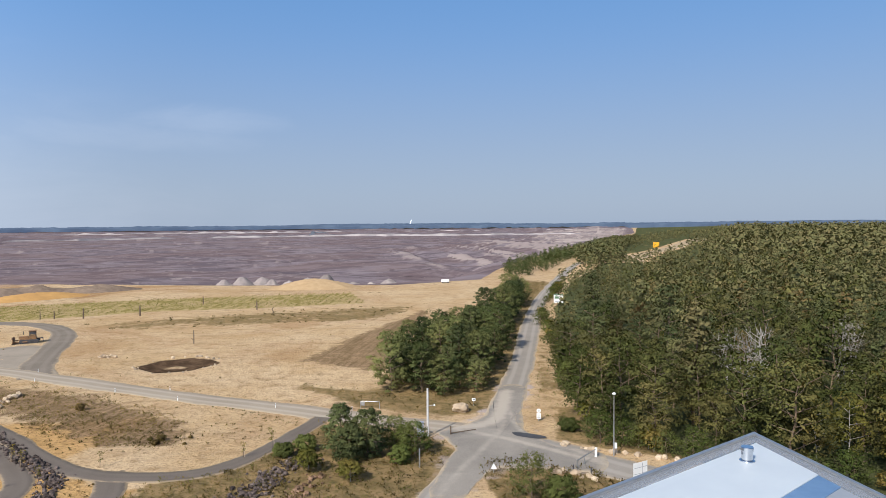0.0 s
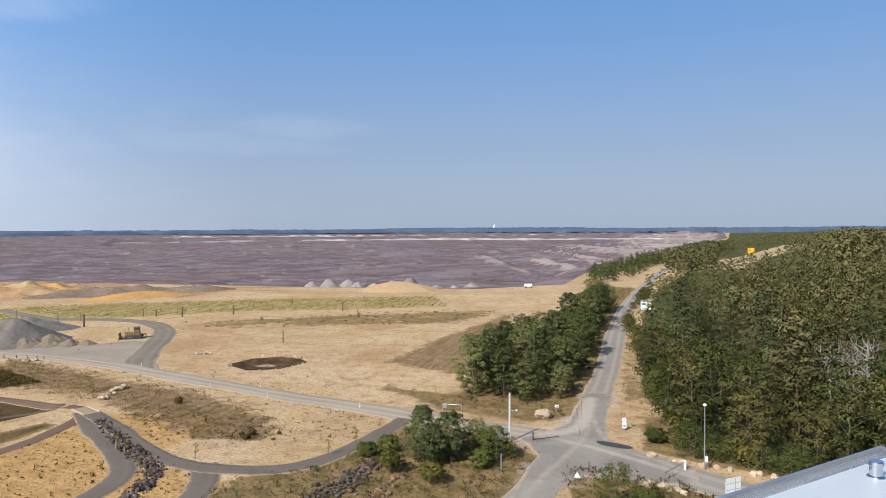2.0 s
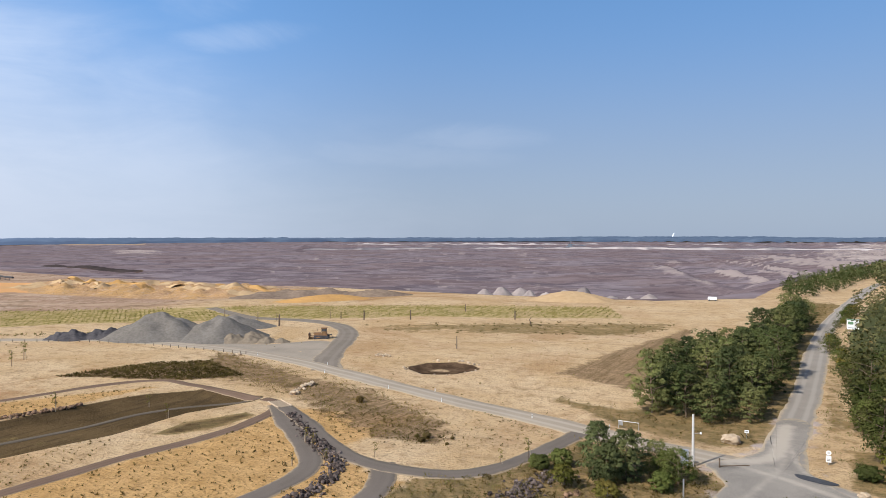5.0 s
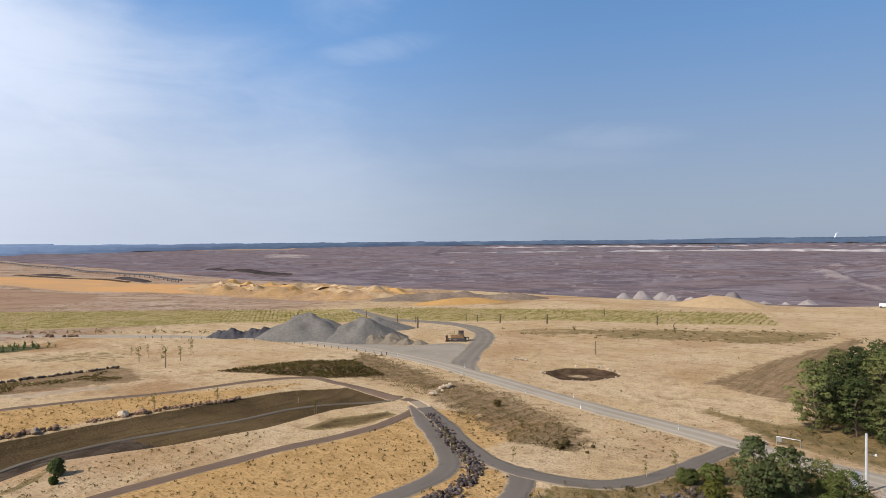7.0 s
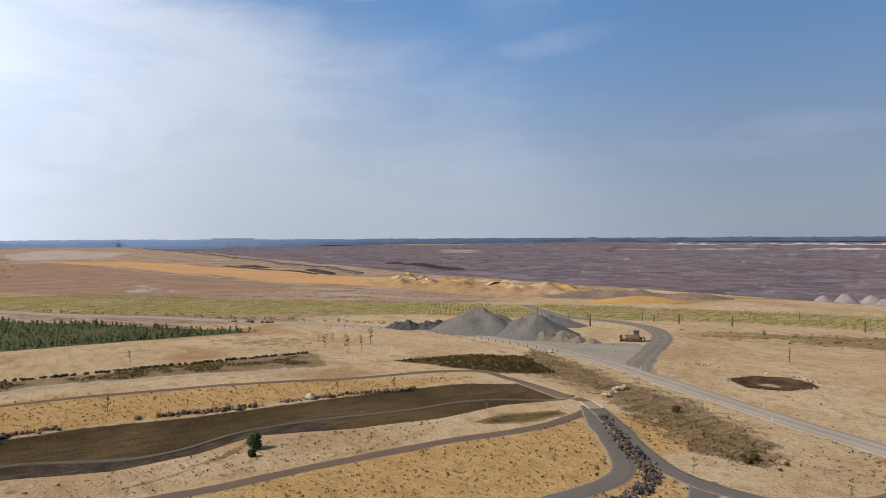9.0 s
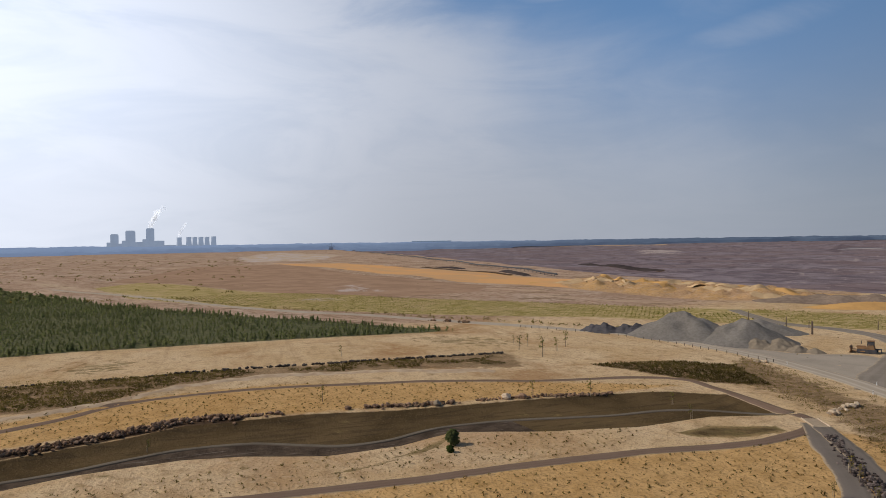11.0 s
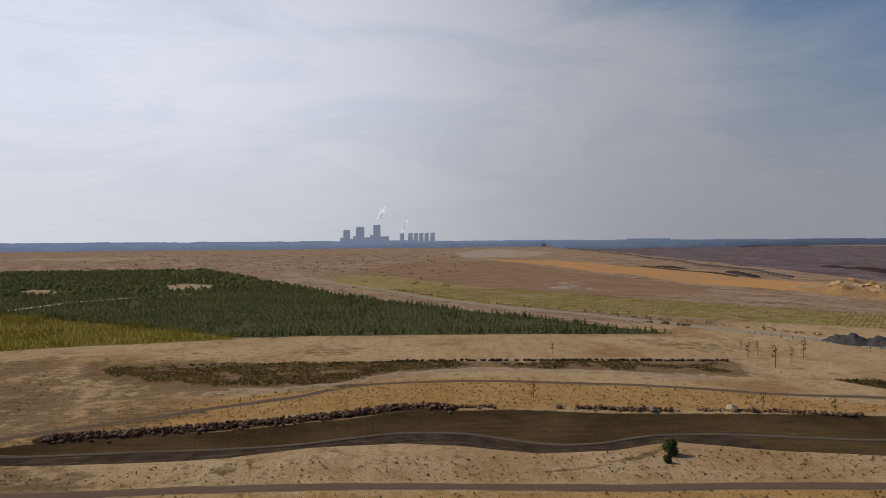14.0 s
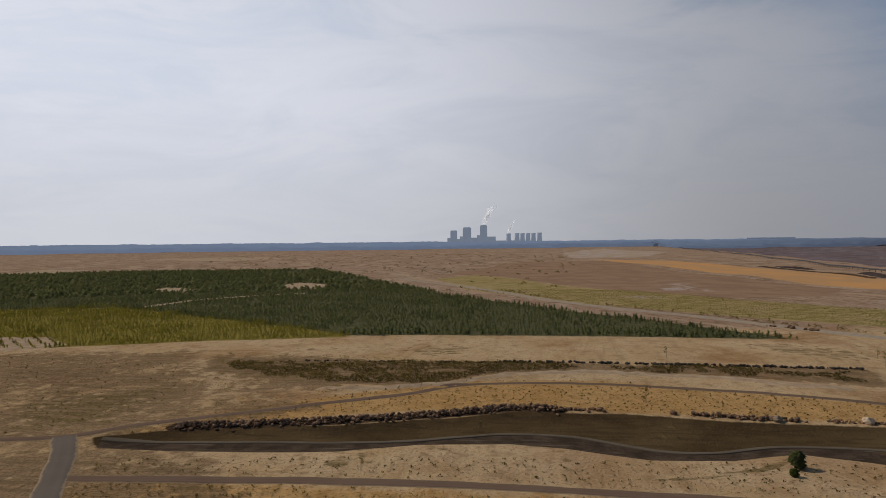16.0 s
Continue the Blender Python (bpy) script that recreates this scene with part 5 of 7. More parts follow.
def bushes():
    tree("young_pine", "pine", 401, 6.6, 2.4, -13.6, 88.5, "bushy young pine beside the junction", leaf=M_FIR, fine=True)
    tree("locust_tree", "oak", 402, 6.0, 2.6, -9.8, 88.0, "dark green locust bush beside the junction", "bush", leaf=M_FIR, fine=True)
    tree("locust_tree", "oak", 415, 4.6, 2.2, -12.0, 85.6, "dark green locust bush beside the junction", "bush", leaf=M_FIR, fine=True)
    tree("shrub", "shrub", 403, 4.0, 2.3, -6.8, 92.0, "bright green leafy shrub by the pole", "shrub", fine=True)
    tree("shrub", "shrub", 404, 4.2, 2.4, -3.9, 88.5, "bright green leafy shrub by the pole", "shrub", fine=True)
    tree("shrub", "shrub", 416, 3.4, 2.0, -5.4, 90.2, "bright green leafy shrub by the pole", "shrub", fine=True)
    tree("shrub", "shrub", 405, 2.2, 1.4, -5.6, 85.0, "bright green leafy shrub by the pole", "shrub")
    tree("shrub", "shrub", 406, 4.8, 2.6, 9.4, 73.2, "bushy yellow-green broom shrub", "shrub", fine=True)
    tree("shrub", "shrub", 407, 3.4, 1.8, 12.2, 70.5, "bushy green shrub below the tower", "shrub")
    tree("shrub", "shrub", 408, 1.7, 1.7, 18.0, 98.6, "low green shrub behind the white sign", "shrub")
    tree("shrub", "birch", 409, 2.4, 1.6, -16.5, 82.0, "straggling yellow-green shrub in dry weeds", "shrub")
    tree("shrub", "shrub", 410, 2.0, 1.6, -18.5, 90.0, "low green shrub by the footpath", "shrub")
    tree("shrub", "shrub", 411, 1.6, 1.5, -21.0, 88.0, "low green shrub by the footpath", "shrub")
    tree("shrub", "birch", 412, 2.2, 1.5, -11.0, 79.0, "straggling yellow-green shrub in dry weeds", "shrub")
    tree("small_pine", "oak", 413, 2.1, 1.0, -91.3, 49.4, "small dark pine alone on dry grass", "pine", leaf=M_FIR, fine=True)
    tree("shrub", "shrub", 414, 0.9, 0.5, -88.2, 47.3, "tiny green shrub on dry grass", "shrub")


bushes()


def thicket():
    """Undergrowth along the edge of the wood."""
    rng = np.random.default_rng(36)
    first = tree("undergrowth", "shrub", 440, 3.4, 2.2, 24, 91.5, "green undergrowth at the edge of the wood", "bush", "undergrowth", 0.25)
    other = tree("undergrowth", "birch", 441, 3.0, 1.9, 27, 90.0, "yellow-green undergrowth at the edge of the wood", "bush", "undergrowth", 0.25)
    line = np.concatenate([curve_through([(22, 93), (29, 87.0), (37, 83), (45, 77), (54, 66)], 1.9), curve_through([(22, 96), (22.5, 120), (27, 165), (33, 228), (52, 310)], 4.2)])
    line = line[np.hypot(line[:, 0] - 40.5, line[:, 1] - 243) > 13]
    for n, (x, y) in enumerate(line + rng.normal(0, 0.7, line.shape)):
        s = rng.uniform(0.6, 1.25)
        plant(other if n % 4 == 3 else first, pose(x, y, at_ground(x, y), 0, 0, rng.uniform(0, 360)) @ Matrix.Diagonal((s, s, s, 1)))
    for n, (x, y, tall) in enumerate([(47, 79, 9.5), (51, 76, 10.5), (55, 80, 9.0), (45.5, 83, 8.0)]):
        tree("birch_tree", "birch", 450 + n, tall, 2.3, x, y, "slender birch with pale trunk and yellow leaves", group="birches by the wood")


thicket()


def road_edge():
    """Fresh green young trees where the wood meets the road."""
    for n, (x, y, tall) in enumerate([(22.0, 121, 5.2), (23.4, 127, 6.4), (24.6, 134, 6.8), (25.6, 141, 5.8), (23.2, 115, 4.2)]):
        tree("locust_tree", "oak", 470 + n, tall, 2.6, x, y, "fresh green young tree at the edge of the wood", group="young trees by the road", leaf=M_SHRUB, fine=True, dense=0.8)


road_edge()


def low_bushes():
    """Single small bushes on the brown slope."""
    rng = np.random.default_rng(37)
    first = tree("low_bush", "shrub", 460, 1.1, 0.8, -60, 112, "small olive bush among brown weeds", "bush", "bushes on the slope", 0.3, leaf=M_TUFT)
    for x, y in scatter([(-46, 100), (-33, 100), (-34, 93), (-44, 94)], 3.6, 39):
        s = rng.uniform(0.25, 0.7)
        plant(first, pose(x, y, at_ground(x, y), 0, 0, rng.uniform(0, 360)) @ Matrix.Diagonal((s * 1.3, s * 1.3, s, 1)))


low_bushes()


def saplings():
    """Staked young trees."""
    first = None
    spots = [(-23.2, 91.2, 3.0), (-26.0, 87.6, 2.2), (-43, 84.6, 2.2), (-53, 84.8, 2.4), (-55.5, 87.0, 2.4), (-47.6, 79.4, 2.2), (-51.5, 77.6, 1.8), (-160, 107, 4.0), (-165, 113, 3.6),
             (-148, 106, 5.4), (-153, 114, 3.9), (-158, 121, 4.6), (-171, 112, 2.6), (-127.9, 41, 3.2), (-112.6, 9.5, 2.0), (-92.1, -7.2, 2.0), (-112, 78, 3.0), (-107, 88, 3.2), (-175.5, 61, 3.0),
             (-86, 92, 2.6), (-96, 98, 2.4)]
    for n, (x, y, tall) in enumerate(spots):
        if first is None:
            first = thing("sapling", x, y, "thin staked sapling with sparse leaves", "sapling", "young planted trees")
            rng = np.random.default_rng(50)
            part("stem", Shape().rod((0, 0, -0.1), (0.02, 0, 0.95), 0.02, 0.008, 6), M_BARK, first)
            part("stake", Shape().rod((0.1, 0, -0.1), (0.1, 0.02, 0.5), 0.014, 0.014, 6), M_PALEWOOD, first, "pale wooden stake")
            c = np.stack([rng.normal(0, 0.07, 14), rng.normal(0, 0.07, 14), rng.uniform(0.42, 0.98, 14)], -1)
            v, f, nn = leaves(rng, c, np.full(14, 0.09), 7, 0.034)
            part("crown", mesh_of("crown", v, f, [M_BIRCH], True, nn), M_BIRCH, first, "sparse yellowing leaves")
            first.matrix_basis = pose(x, y, at_ground(x, y)) @ Matrix.Diagonal((tall, tall, tall, 1))
        else:
            a = 40.0 * n
            plant(first, pose(x, y, at_ground(x, y), 0, 0, a) @ Matrix.Diagonal((tall, tall, tall, 1)))


saplings()

# ---- stockpiles and spoil ----
heap("stockpile", -157, 166, 7.6, 18, 15, 20, M_HEAP, "large heap of grey crushed gravel", 1, 0.08)
heap("stockpile", -138.5, 170, 6.8, 14, 13, 10, M_HEAP, "tall heap of grey crushed gravel", 2, 0.05)
heap("stockpile", -150, 190, 4.5, 14, 9, 30, M_HEAP, "long heap of grey gravel behind the others", 3, 0.2)
for n, (x, y, h, w) in enumerate([(-176, 151, 3.0, 6.0), (-171, 155, 2.8, 5.5), (-167, 157, 3.2, 6.0), (-181, 150, 2.2, 4.5)]):
    heap("spoil_mound", x, y, h, w, w * 0.9, 30 * n, M_DARKHEAP, "small dark heap of spoil", 10 + n, 0.15, 0.14, group="dark heaps")
for n, (x, y, h, w) in enumerate([(-129, 164, 2.6, 5.5), (-124, 165.5, 2.2, 4.6), (-119.5, 167, 1.9, 4.0), (-115.5, 168.5, 1.4, 3.2), (-127, 170, 2.8, 5.5)]):
    heap("stockpile", x, y, h, w, w * 0.8, 50 * n, M_TANHEAP, "low heap of tan gravel", 20 + n, 0.15, 0.14, group="tan heaps")
def ridge(name, points, tall, wide, mat, label, seed):
    """A long tipped bank with an uneven crest."""
    line = curve_through(points, 5.0)
    ahead = np.gradient(line, axis=0)
    side = np.stack([-ahead[:, 1], ahead[:, 0]], -1) / np.hypot(*ahead.T)[:, None]
    across = np.linspace(-1, 1, 7)
    along = np.minimum(np.arange(len(line)), np.arange(len(line))[::-1])
    crest = tall * step(along, 0, 5) * (0.75 + 0.35 * waves(line[:, 0], line[:, 1], 17, seed))
    at = line[:, None] + side[:, None] * across[None, :, None] * wide
    z = height(at[..., 0], at[..., 1]) - 0.3 + crest[:, None] * (1 - across**2)[None] + 0.12 * tall * waves(at[..., 0], at[..., 1], 4, seed + 1) * (1 - across**2)[None]
    me = mesh_of(name, np.concatenate([at, z[..., None]], -1).reshape(-1, 3), quads(len(line), 7)[:, ::-1], [mat])
    return tagged(new(name, me), label, "bank")


heap("sand_mound", -62, 326, 5.6, 21, 11, 0, M_GOLDHEAP, "broad mound of yellow sand", 30, 0.35, 0.06)
heap("sand_mound", -172, 286, 3.7, 22, 8, 52, M_ORANGEHEAP, "long flat mound of orange sand", 31, 0.5, 0.06)
heap("spoil_mound", -190, 304, 4.2, 34, 12, 45, M_BROWNHEAP, "long ridge of brown spoil", 32, 0.45, 0.22)
heap("spoil_mound", -166, 318, 3.4, 22, 10, 30, M_BROWNHEAP, "low ridge of brown spoil behind the orange sand", 33, 0.4, 0.2)
for n in range(34):
    u = (n * 0.618) % 1
    x, y = -395 + 185 * n / 33, 292 + 52 * u - 0.06 * (n - 17) ** 2
    heap("sand_mound", x, y, (0.9, 1.4, 1.1, 1.7, 0.8)[n % 5], (6, 9, 7, 8)[n % 4], (5, 6, 4.5)[n % 3], 47 * n, M_GOLDHEAP if n % 3 else M_ORANGEHEAP, "small tipped mound of yellow sand", 60 + n, 0.14, 0.14, group="tipped sand mounds")
ridge("coal_bank", [(-846, 676), (-760, 668), (-690, 640), (-618, 604)], 4.0, 14, M_COAL, "long black bank of coal spoil in the mine", 90)
ridge("coal_bank", [(-560, 352), (-520, 340), (-478, 330)], 2.2, 6, M_COAL, "low dark bank of spoil along the conveyor", 91)
ridge("coal_bank", [(-740, 372), (-690, 366), (-640, 360)], 2.2, 6, M_COAL, "low dark bank of spoil along the conveyor", 92)
for n in range(11):
    x, y = -128 + 9.6 * n, (398, 404, 412, 396)[n % 4] - (10 if n > 6 else 0)
    heap("spoil_cone", x, y, (9.2, 9.9, 8.8, 9.6, 8.6)[n % 5] - (1.4 if n > 6 else 0), 10.5 + 0.9 * (n % 3), 11.0, 25 * n, M_PALEHEAP, "pale conical heap of spoil in the mine", 40 + n, 0.10, 0.08, group="row of spoil cones")

# ---- machines, poles and signs ----
def bulldozer():
    b = thing("bulldozer", -108.3, 178.6, "rusty orange bulldozer parked on the gravel", "bulldozer", turn=25)
    b.matrix_basis = b.matrix_basis @ Matrix.Scale(1.12, 4)
    for side in (-1, 1):
        s = Shape()
        y0, y1 = side * 1.35 - 0.28, side * 1.35 + 0.28
        outline = [(-2.0, 0.35), (-1.75, 0.05), (1.75, 0.05), (2.05, 0.35), (1.9, 0.85), (-1.8, 0.95)]
        n = len(outline)
        s.put([(x, y0, z) for x, z in outline] + [(x, y1, z) for x, z in outline],
              [tuple(range(n)), tuple(range(n, 2 * n))[::-1], *[((i + 1) % n, i, n + i, n + (i + 1) % n) for i in range(n)]])
        track = part("track", s, M_DARK, b, "dark steel crawler track")
        for x in (-1.6, -0.8, 0.0, 0.8, 1.6):
            part("wheel", Shape().rod((x, y0 - 0.03, 0.42), (x, y1 + 0.03, 0.42), 0.27, sides=12), M_DARK, track)
    part("hull", Shape().box((-1.9, -1.0, 0.55), (1.5, 1.0, 1.25), bevel=0.06), M_ORANGE, b)
    part("bonnet", Shape().box((-2.1, -0.55, 1.15), (-0.2, 0.55, 1.6), bevel=0.08), M_ORANGE, b)
    part("exhaust", Shape().rod((-1.2, 0.25, 1.9), (-1.2, 0.25, 2.7), 0.07), M_DARK, b)
    cab = part("cab", Shape().box((0.1, -0.8, 1.2), (1.4, 0.8, 1.75), bevel=0.05), M_ORANGE, b)
    for x in (0.08, 1.3):
        for y in (-0.72, 0.72):
            part("post", Shape().rod((x, y, 1.7), (x, y, 2.75), 0.05), M_DARK, cab)
    part("roof", Shape().box((-0.1, -0.9, 2.72), (1.5, 0.9, 2.86), bevel=0.04), M_ORANGE, cab)
    part("window", Shape().box((0.14, -0.70, 2.0), (1.26, 0.70, 2.70), bevel=0.03), M_DARK, cab, "dark cab glass")
    part("seat", Shape().box((0.5, -0.3, 1.95), (1.0, 0.3, 2.35), bevel=0.05), M_DARK, cab, "dark driver's seat")
    blade = Shape()
    prof = [(-3.5, 0.05), (-3.25, 0.4), (-3.2, 0.9), (-3.4, 1.45)]
    for (xa, za), (xb, zb) in zip(prof, prof[1:]):
        blade.put([(xa, -1.9, za), (xa, 1.9, za), (xb, 1.9, zb), (xb, -1.9, zb), (xa + 0.12, -1.9, za), (xa + 0.12, 1.9, za), (xb + 0.12, 1.9, zb), (xb + 0.12, -1.9, zb)],
                  [(0, 1, 2, 3), (7, 6, 5, 4), (0, 3, 7, 4), (1, 5, 6, 2), (0, 4, 5, 1), (3, 2, 6, 7)])
    part("blade", blade, M_ORANGE, b, "worn steel dozer blade")
    for y in (-1.1, 1.1):
        part("arm", Shape().rod((-3.2, y, 0.5), (-0.3, y * 1.6, 0.5), 0.12), M_ORANGE, b)
    part("ripper", Shape().rod((1.5, 0, 0.9), (2.7, 0, 1.0), 0.14).rod((2.7, 0, 1.15), (2.75, 0, 0.05), 0.10), M_DARK, b)


bulldozer()


def posts():
    """Weathered trunks set upright in the field."""
    for n, (x, y, h, w) in enumerate([(-64, 174.8, 3.5, 0.16), (-102.2, 230.2, 3.5, 0.28), (-118, 224, 3.4, 0.26), (-137, 198.5, 4.0, 0.36), (-67, 245.5, 3.3, 0.26), (-92, 262, 3.2, 0.2), (-127, 223, 2.6, 0.2),
                                      (-131, 222, 2.9, 0.14), (-152, 207, 3.5, 0.16), (-165, 205, 4.2, 0.16), (-146, 210, 2.6, 0.14)]):
        p = thing("wooden_post", x, y, "weathered dark tree trunk standing as a post", "post", "upright trunks")
        part("shaft", Shape().rod((0, 0, -0.3), (0.05, 0.02, h * 0.55), w, w * 0.85, 9).rod((0.05, 0.02, h * 0.5), (0.0, 0.08, h), w * 0.9, w * 0.7, 9), M_WOOD, p)
        if n in (0, 4, 6, 8):
            part("stub", Shape().rod((0.03, 0, h * 0.25), (-0.6, 0.1, h * 0.38), w * 0.5, w * 0.25, 6), M_WOOD, p)
    s = thing("carved_trunk", -58, 232, "crooked dark trunk with a bent top", "post", "upright trunks")
    part("shaft", Shape().rod((0, 0, -0.2), (0.3, 0, 1.0), 0.16, 0.14).rod((0.3, 0, 0.95), (-0.2, 0, 1.8), 0.15, 0.12).rod((-0.2, 0, 1.75), (0.5, 0, 2.7), 0.13, 0.08), M_WOOD, s)
    # white markers beside the gravel road
    first = None
    for n, (x, y) in enumerate([(-46.2, 118.0), (-50.5, 125.5), (-80.5, 134.0), (-84.5, 142.0), (-28, 113.0), (-108, 147.0), (-15, 110.6), (-60, 124.2), (-11, 104.0)]):
        if first is None:
            first = thing("marker_post", x, y, "small white roadside marker post with black band", "marker post", "roadside markers")
            part("shaft", Shape().box((-0.06, -0.05, -0.1), (0.06, 0.05, 0.75), bevel=0.02), M_WHITE, first)
            part("band", Shape().box((-0.064, -0.054, 0.48), (0.064, 0.054, 0.60)), M_DARK, first, "black band")
        else:
            copy_thing(first, pose(x, y, at_ground(x, y), 0, 0, 25))
    # low stakes along the gravel road
    line = curve_through([(-112, 147.5), (-130, 149), (-152, 149.5), (-176, 144.5), (-200, 134)], 1.0)
    first = None
    for n, (x, y) in enumerate(line[::3]):
        if first is None:
            first = thing("wooden_stake", x, y, "short dark wooden stake along the gravel road", "stake", "roadside stakes")
            part("shaft", Shape().rod((0, 0, -0.1), (0, 0, 0.75), 0.10, 0.09, 7), M_WOOD, first)
        else:
            copy_thing(first, pose(x, y, at_ground(x, y), 0, 0, 37 * n))


posts()


def sign_board(name, x, y, wide, low, high, label, turn=0.0, legs=(-0.35, 0.35), bars=(), face=None):
    b = thing(name, x, y, label, "sign", turn=turn)
    for k in legs:
        part("post", Shape().rod((k * wide, 0.04, -0.2), (k * wide, 0.04, high), 0.045), M_STEEL, b)
    part("panel", Shape().box((-wide / 2, -0.04, low), (wide / 2, 0.0, high), bevel=0.01), face or M_WHITE, b)
    for u, v, w, h, m in bars:
        part("print", Shape().box((u - w / 2, -0.048, v - h / 2), (u + w / 2, -0.040, v + h / 2)), m, b, "printed block")
    return b


def roadside():
    pole = thing("pole", -2.35, 96.5, "pale concrete pole beside the junction", "pole")
    part("shaft", Shape().rod((0, 0, -0.3), (0, 0, 6.9), 0.20, 0.14, 14), M_CONCRETE, pole)
    part("bracket", Shape().rod((0.1, 0, 4.4), (0.95, 0, 4.5), 0.03), M_STEEL, pole)
    lamp = part("lamp", Shape().rod((0.95, 0, 4.38), (0.95, 0, 4.62), 0.14, 0.10, 10), M_WHITE, pole, "small white lamp")
    box = thing("cabinet", -3.4, 96.6, "grey-blue electrical cabinet beside the pole", "cabinet")
    part("body", Shape().box((-0.5, -0.3, -0.1), (0.5, 0.3, 2.1), bevel=0.03), M_GREYROOF, box)
    part("door", Shape().box((-0.45, -0.325, 0.1), (0.45, -0.302, 2.0)), M_GREYROOF, box)
    street = thing("street_lamp", 21.8, 87.4, "tall grey steel street lamp at the edge of the wood", "street lamp")
    part("pole", Shape().rod((0, 0, -0.3), (0, 0, 8.0), 0.10, 0.05, 10), M_STEEL, street)
    part("head", Shape().turned([(0.05, 7.9), (0.20, 7.98), (0.26, 8.08), (0.10, 8.25)], 14), M_WHITE, street, "small white lamp head")
    part("junction_box", Shape().box((0.08, -0.15, 1.0), (0.38, 0.15, 1.7), bevel=0.02), M_WHITE, street, "white junction box")
    sign = sign_board("road_sign", 14.4, 103.8, 0.65, 0.35, 1.25, "white traffic sign with a round plate on top", bars=[(0, 0.8, 0.4, 0.08, M_DARK), (0, 0.6, 0.4, 0.08, M_DARK)], legs=(0.0,))
    disc = part("disc", Shape().rod((0, -0.05, 1.62), (0, -0.02, 1.62), 0.32, sides=20), M_WHITE, sign)
    part("ring", Shape().rod((0, -0.056, 1.62), (0, -0.051, 1.62), 0.17, sides=20), M_CONCRETE, disc, "pale inner disc")
    sign_board("information_board", 42.2, 251, 3.4, 0.9, 4.2, "large information board with green edge", -8,
               bars=[(0, 3.98, 3.2, 0.35, M_GREEN), (-0.6, 2.9, 1.5, 0.9, M_GREEN), (0.9, 2.5, 1.0, 1.4, M_CONCRETE), (-0.3, 1.4, 2.0, 0.25, M_GREYROOF)])
    sign_board("small_sign", 4.9, 113.2, 0.6, 0.8, 1.25, "small white sign with dark print", legs=(0.0,), bars=[(0, 1.02, 0.35, 0.12, M_DARK)])
    sign_board("white_panel", 22.4, 77.7, 2.2, 0.3, 2.5, "white panel with grey lines by the road", 30, bars=[(0, 1.9, 2.1, 0.05, M_GREYROOF), (0, 1.2, 2.1, 0.05, M_GREYROOF), (0.3, 1.4, 0.05, 2.0, M_GREYROOF)])
    tri = thing("warning_sign", 5.9, 81.6, "white triangular road sign seen from behind", "sign")
    part("post", Shape().rod((0, 0.03, -3.0), (0, 0.03, 1.0), 0.04), M_STEEL, tri)
    part("plate", Shape().put([(-0.4, -0.02, 0.45), (0.4, -0.02, 0.45), (0, -0.02, 1.15), (-0.4, 0.0, 0.45), (0.4, 0.0, 0.45), (0, 0.0, 1.15)], [(0, 1, 2), (5, 4, 3), (0, 3, 4, 1), (1, 4, 5, 2), (2, 5, 3, 0)]), M_WHITE, tri)
    bar = thing("road_barrier", 19.4, 87.0, "open grey steel barrier with counterweight post", "barrier", turn=-25)
    part("post", Shape().box((-0.14, -0.14, -0.1), (0.14, 0.14, 1.25), bevel=0.02), M_WHITE, bar, "white post")
    part("arm", Shape().rod((0, 0, 1.1), (-1.2, -5.0, 1.0), 0.06), M_STEEL, bar)
    part("rest", Shape().rod((-1.2, -5.0, -0.1), (-1.2, -5.0, 1.1), 0.07), M_STEEL, bar)
    part("rest", Shape().rod((-0.75, -3.2, -0.1), (-0.75, -3.2, 1.05), 0.05), M_STEEL, bar)
    part("plate", Shape().box((-0.05, -0.25, 0.5), (0.05, 0.25, 1.05)), M_WHITE, bar, "white plate")
    for n, (x, y) in enumerate([(15.5, 81.6), (17.4, 80.6)]):
        b = thing("bollard", x, y, "short dark bollard beside the road", "bollard", "bollards")
        part("shaft", Shape().rod((0, 0, -0.1), (0, 0, 1.0), 0.07, 0.06), M_DARK, b)
    gate = thing("pipe_gate", -12.2, 111.8, "low white pipe gate with a small sign", "gate", turn=-10)
    part("rail", Shape().rod((-1.6, 0, 1.2), (1.6, 0, 1.2), 0.045), M_STEEL, gate)
    for x in (-1.6, 1.6):
        part("post", Shape().rod((x, 0, -0.2), (x, 0, 1.2), 0.045), M_STEEL, gate)
    part("plate", Shape().box((-1.5, -0.05, 0.5), (-0.9, -0.02, 1.1)), M_STEEL, gate)
    stop = thing("pole_barrier", 0.9, 97.2, "dark timber barrier beam beside the junction", "barrier", turn=18)
    part("post", Shape().rod((0, 0, -0.2), (0, 0, 1.3), 0.11, 0.1), M_WOOD, stop)
    part("beam", Shape().rod((0.05, 0, 0.25), (3.9, 0.2, 0.35), 0.08, 0.07), M_WOOD, stop)
    tube = thing("tree_post", -3.1, 83.6, "grey post in front of the shrubs", "post")
    part("shaft", Shape().rod((0, 0, -0.2), (0, 0, 2.3), 0.10, 0.09), M_STEEL, tube)
    patch = Shape()
    t = np.arange(28) * 2 * np.pi / 28
    patch.put([(2.5 * math.cos(a) * (1 + 0.12 * math.sin(3 * a)), 1.1 * math.sin(a) * (1 + 0.15 * math.cos(2 * a)), 0) for a in t], [tuple(range(28))])
    mend = part("road_patch", patch, M_TAR)
    mend.matrix_basis = pose(11.9, 96.2, at_ground(11.9, 96.2) + 0.13, 0, 0, -28)
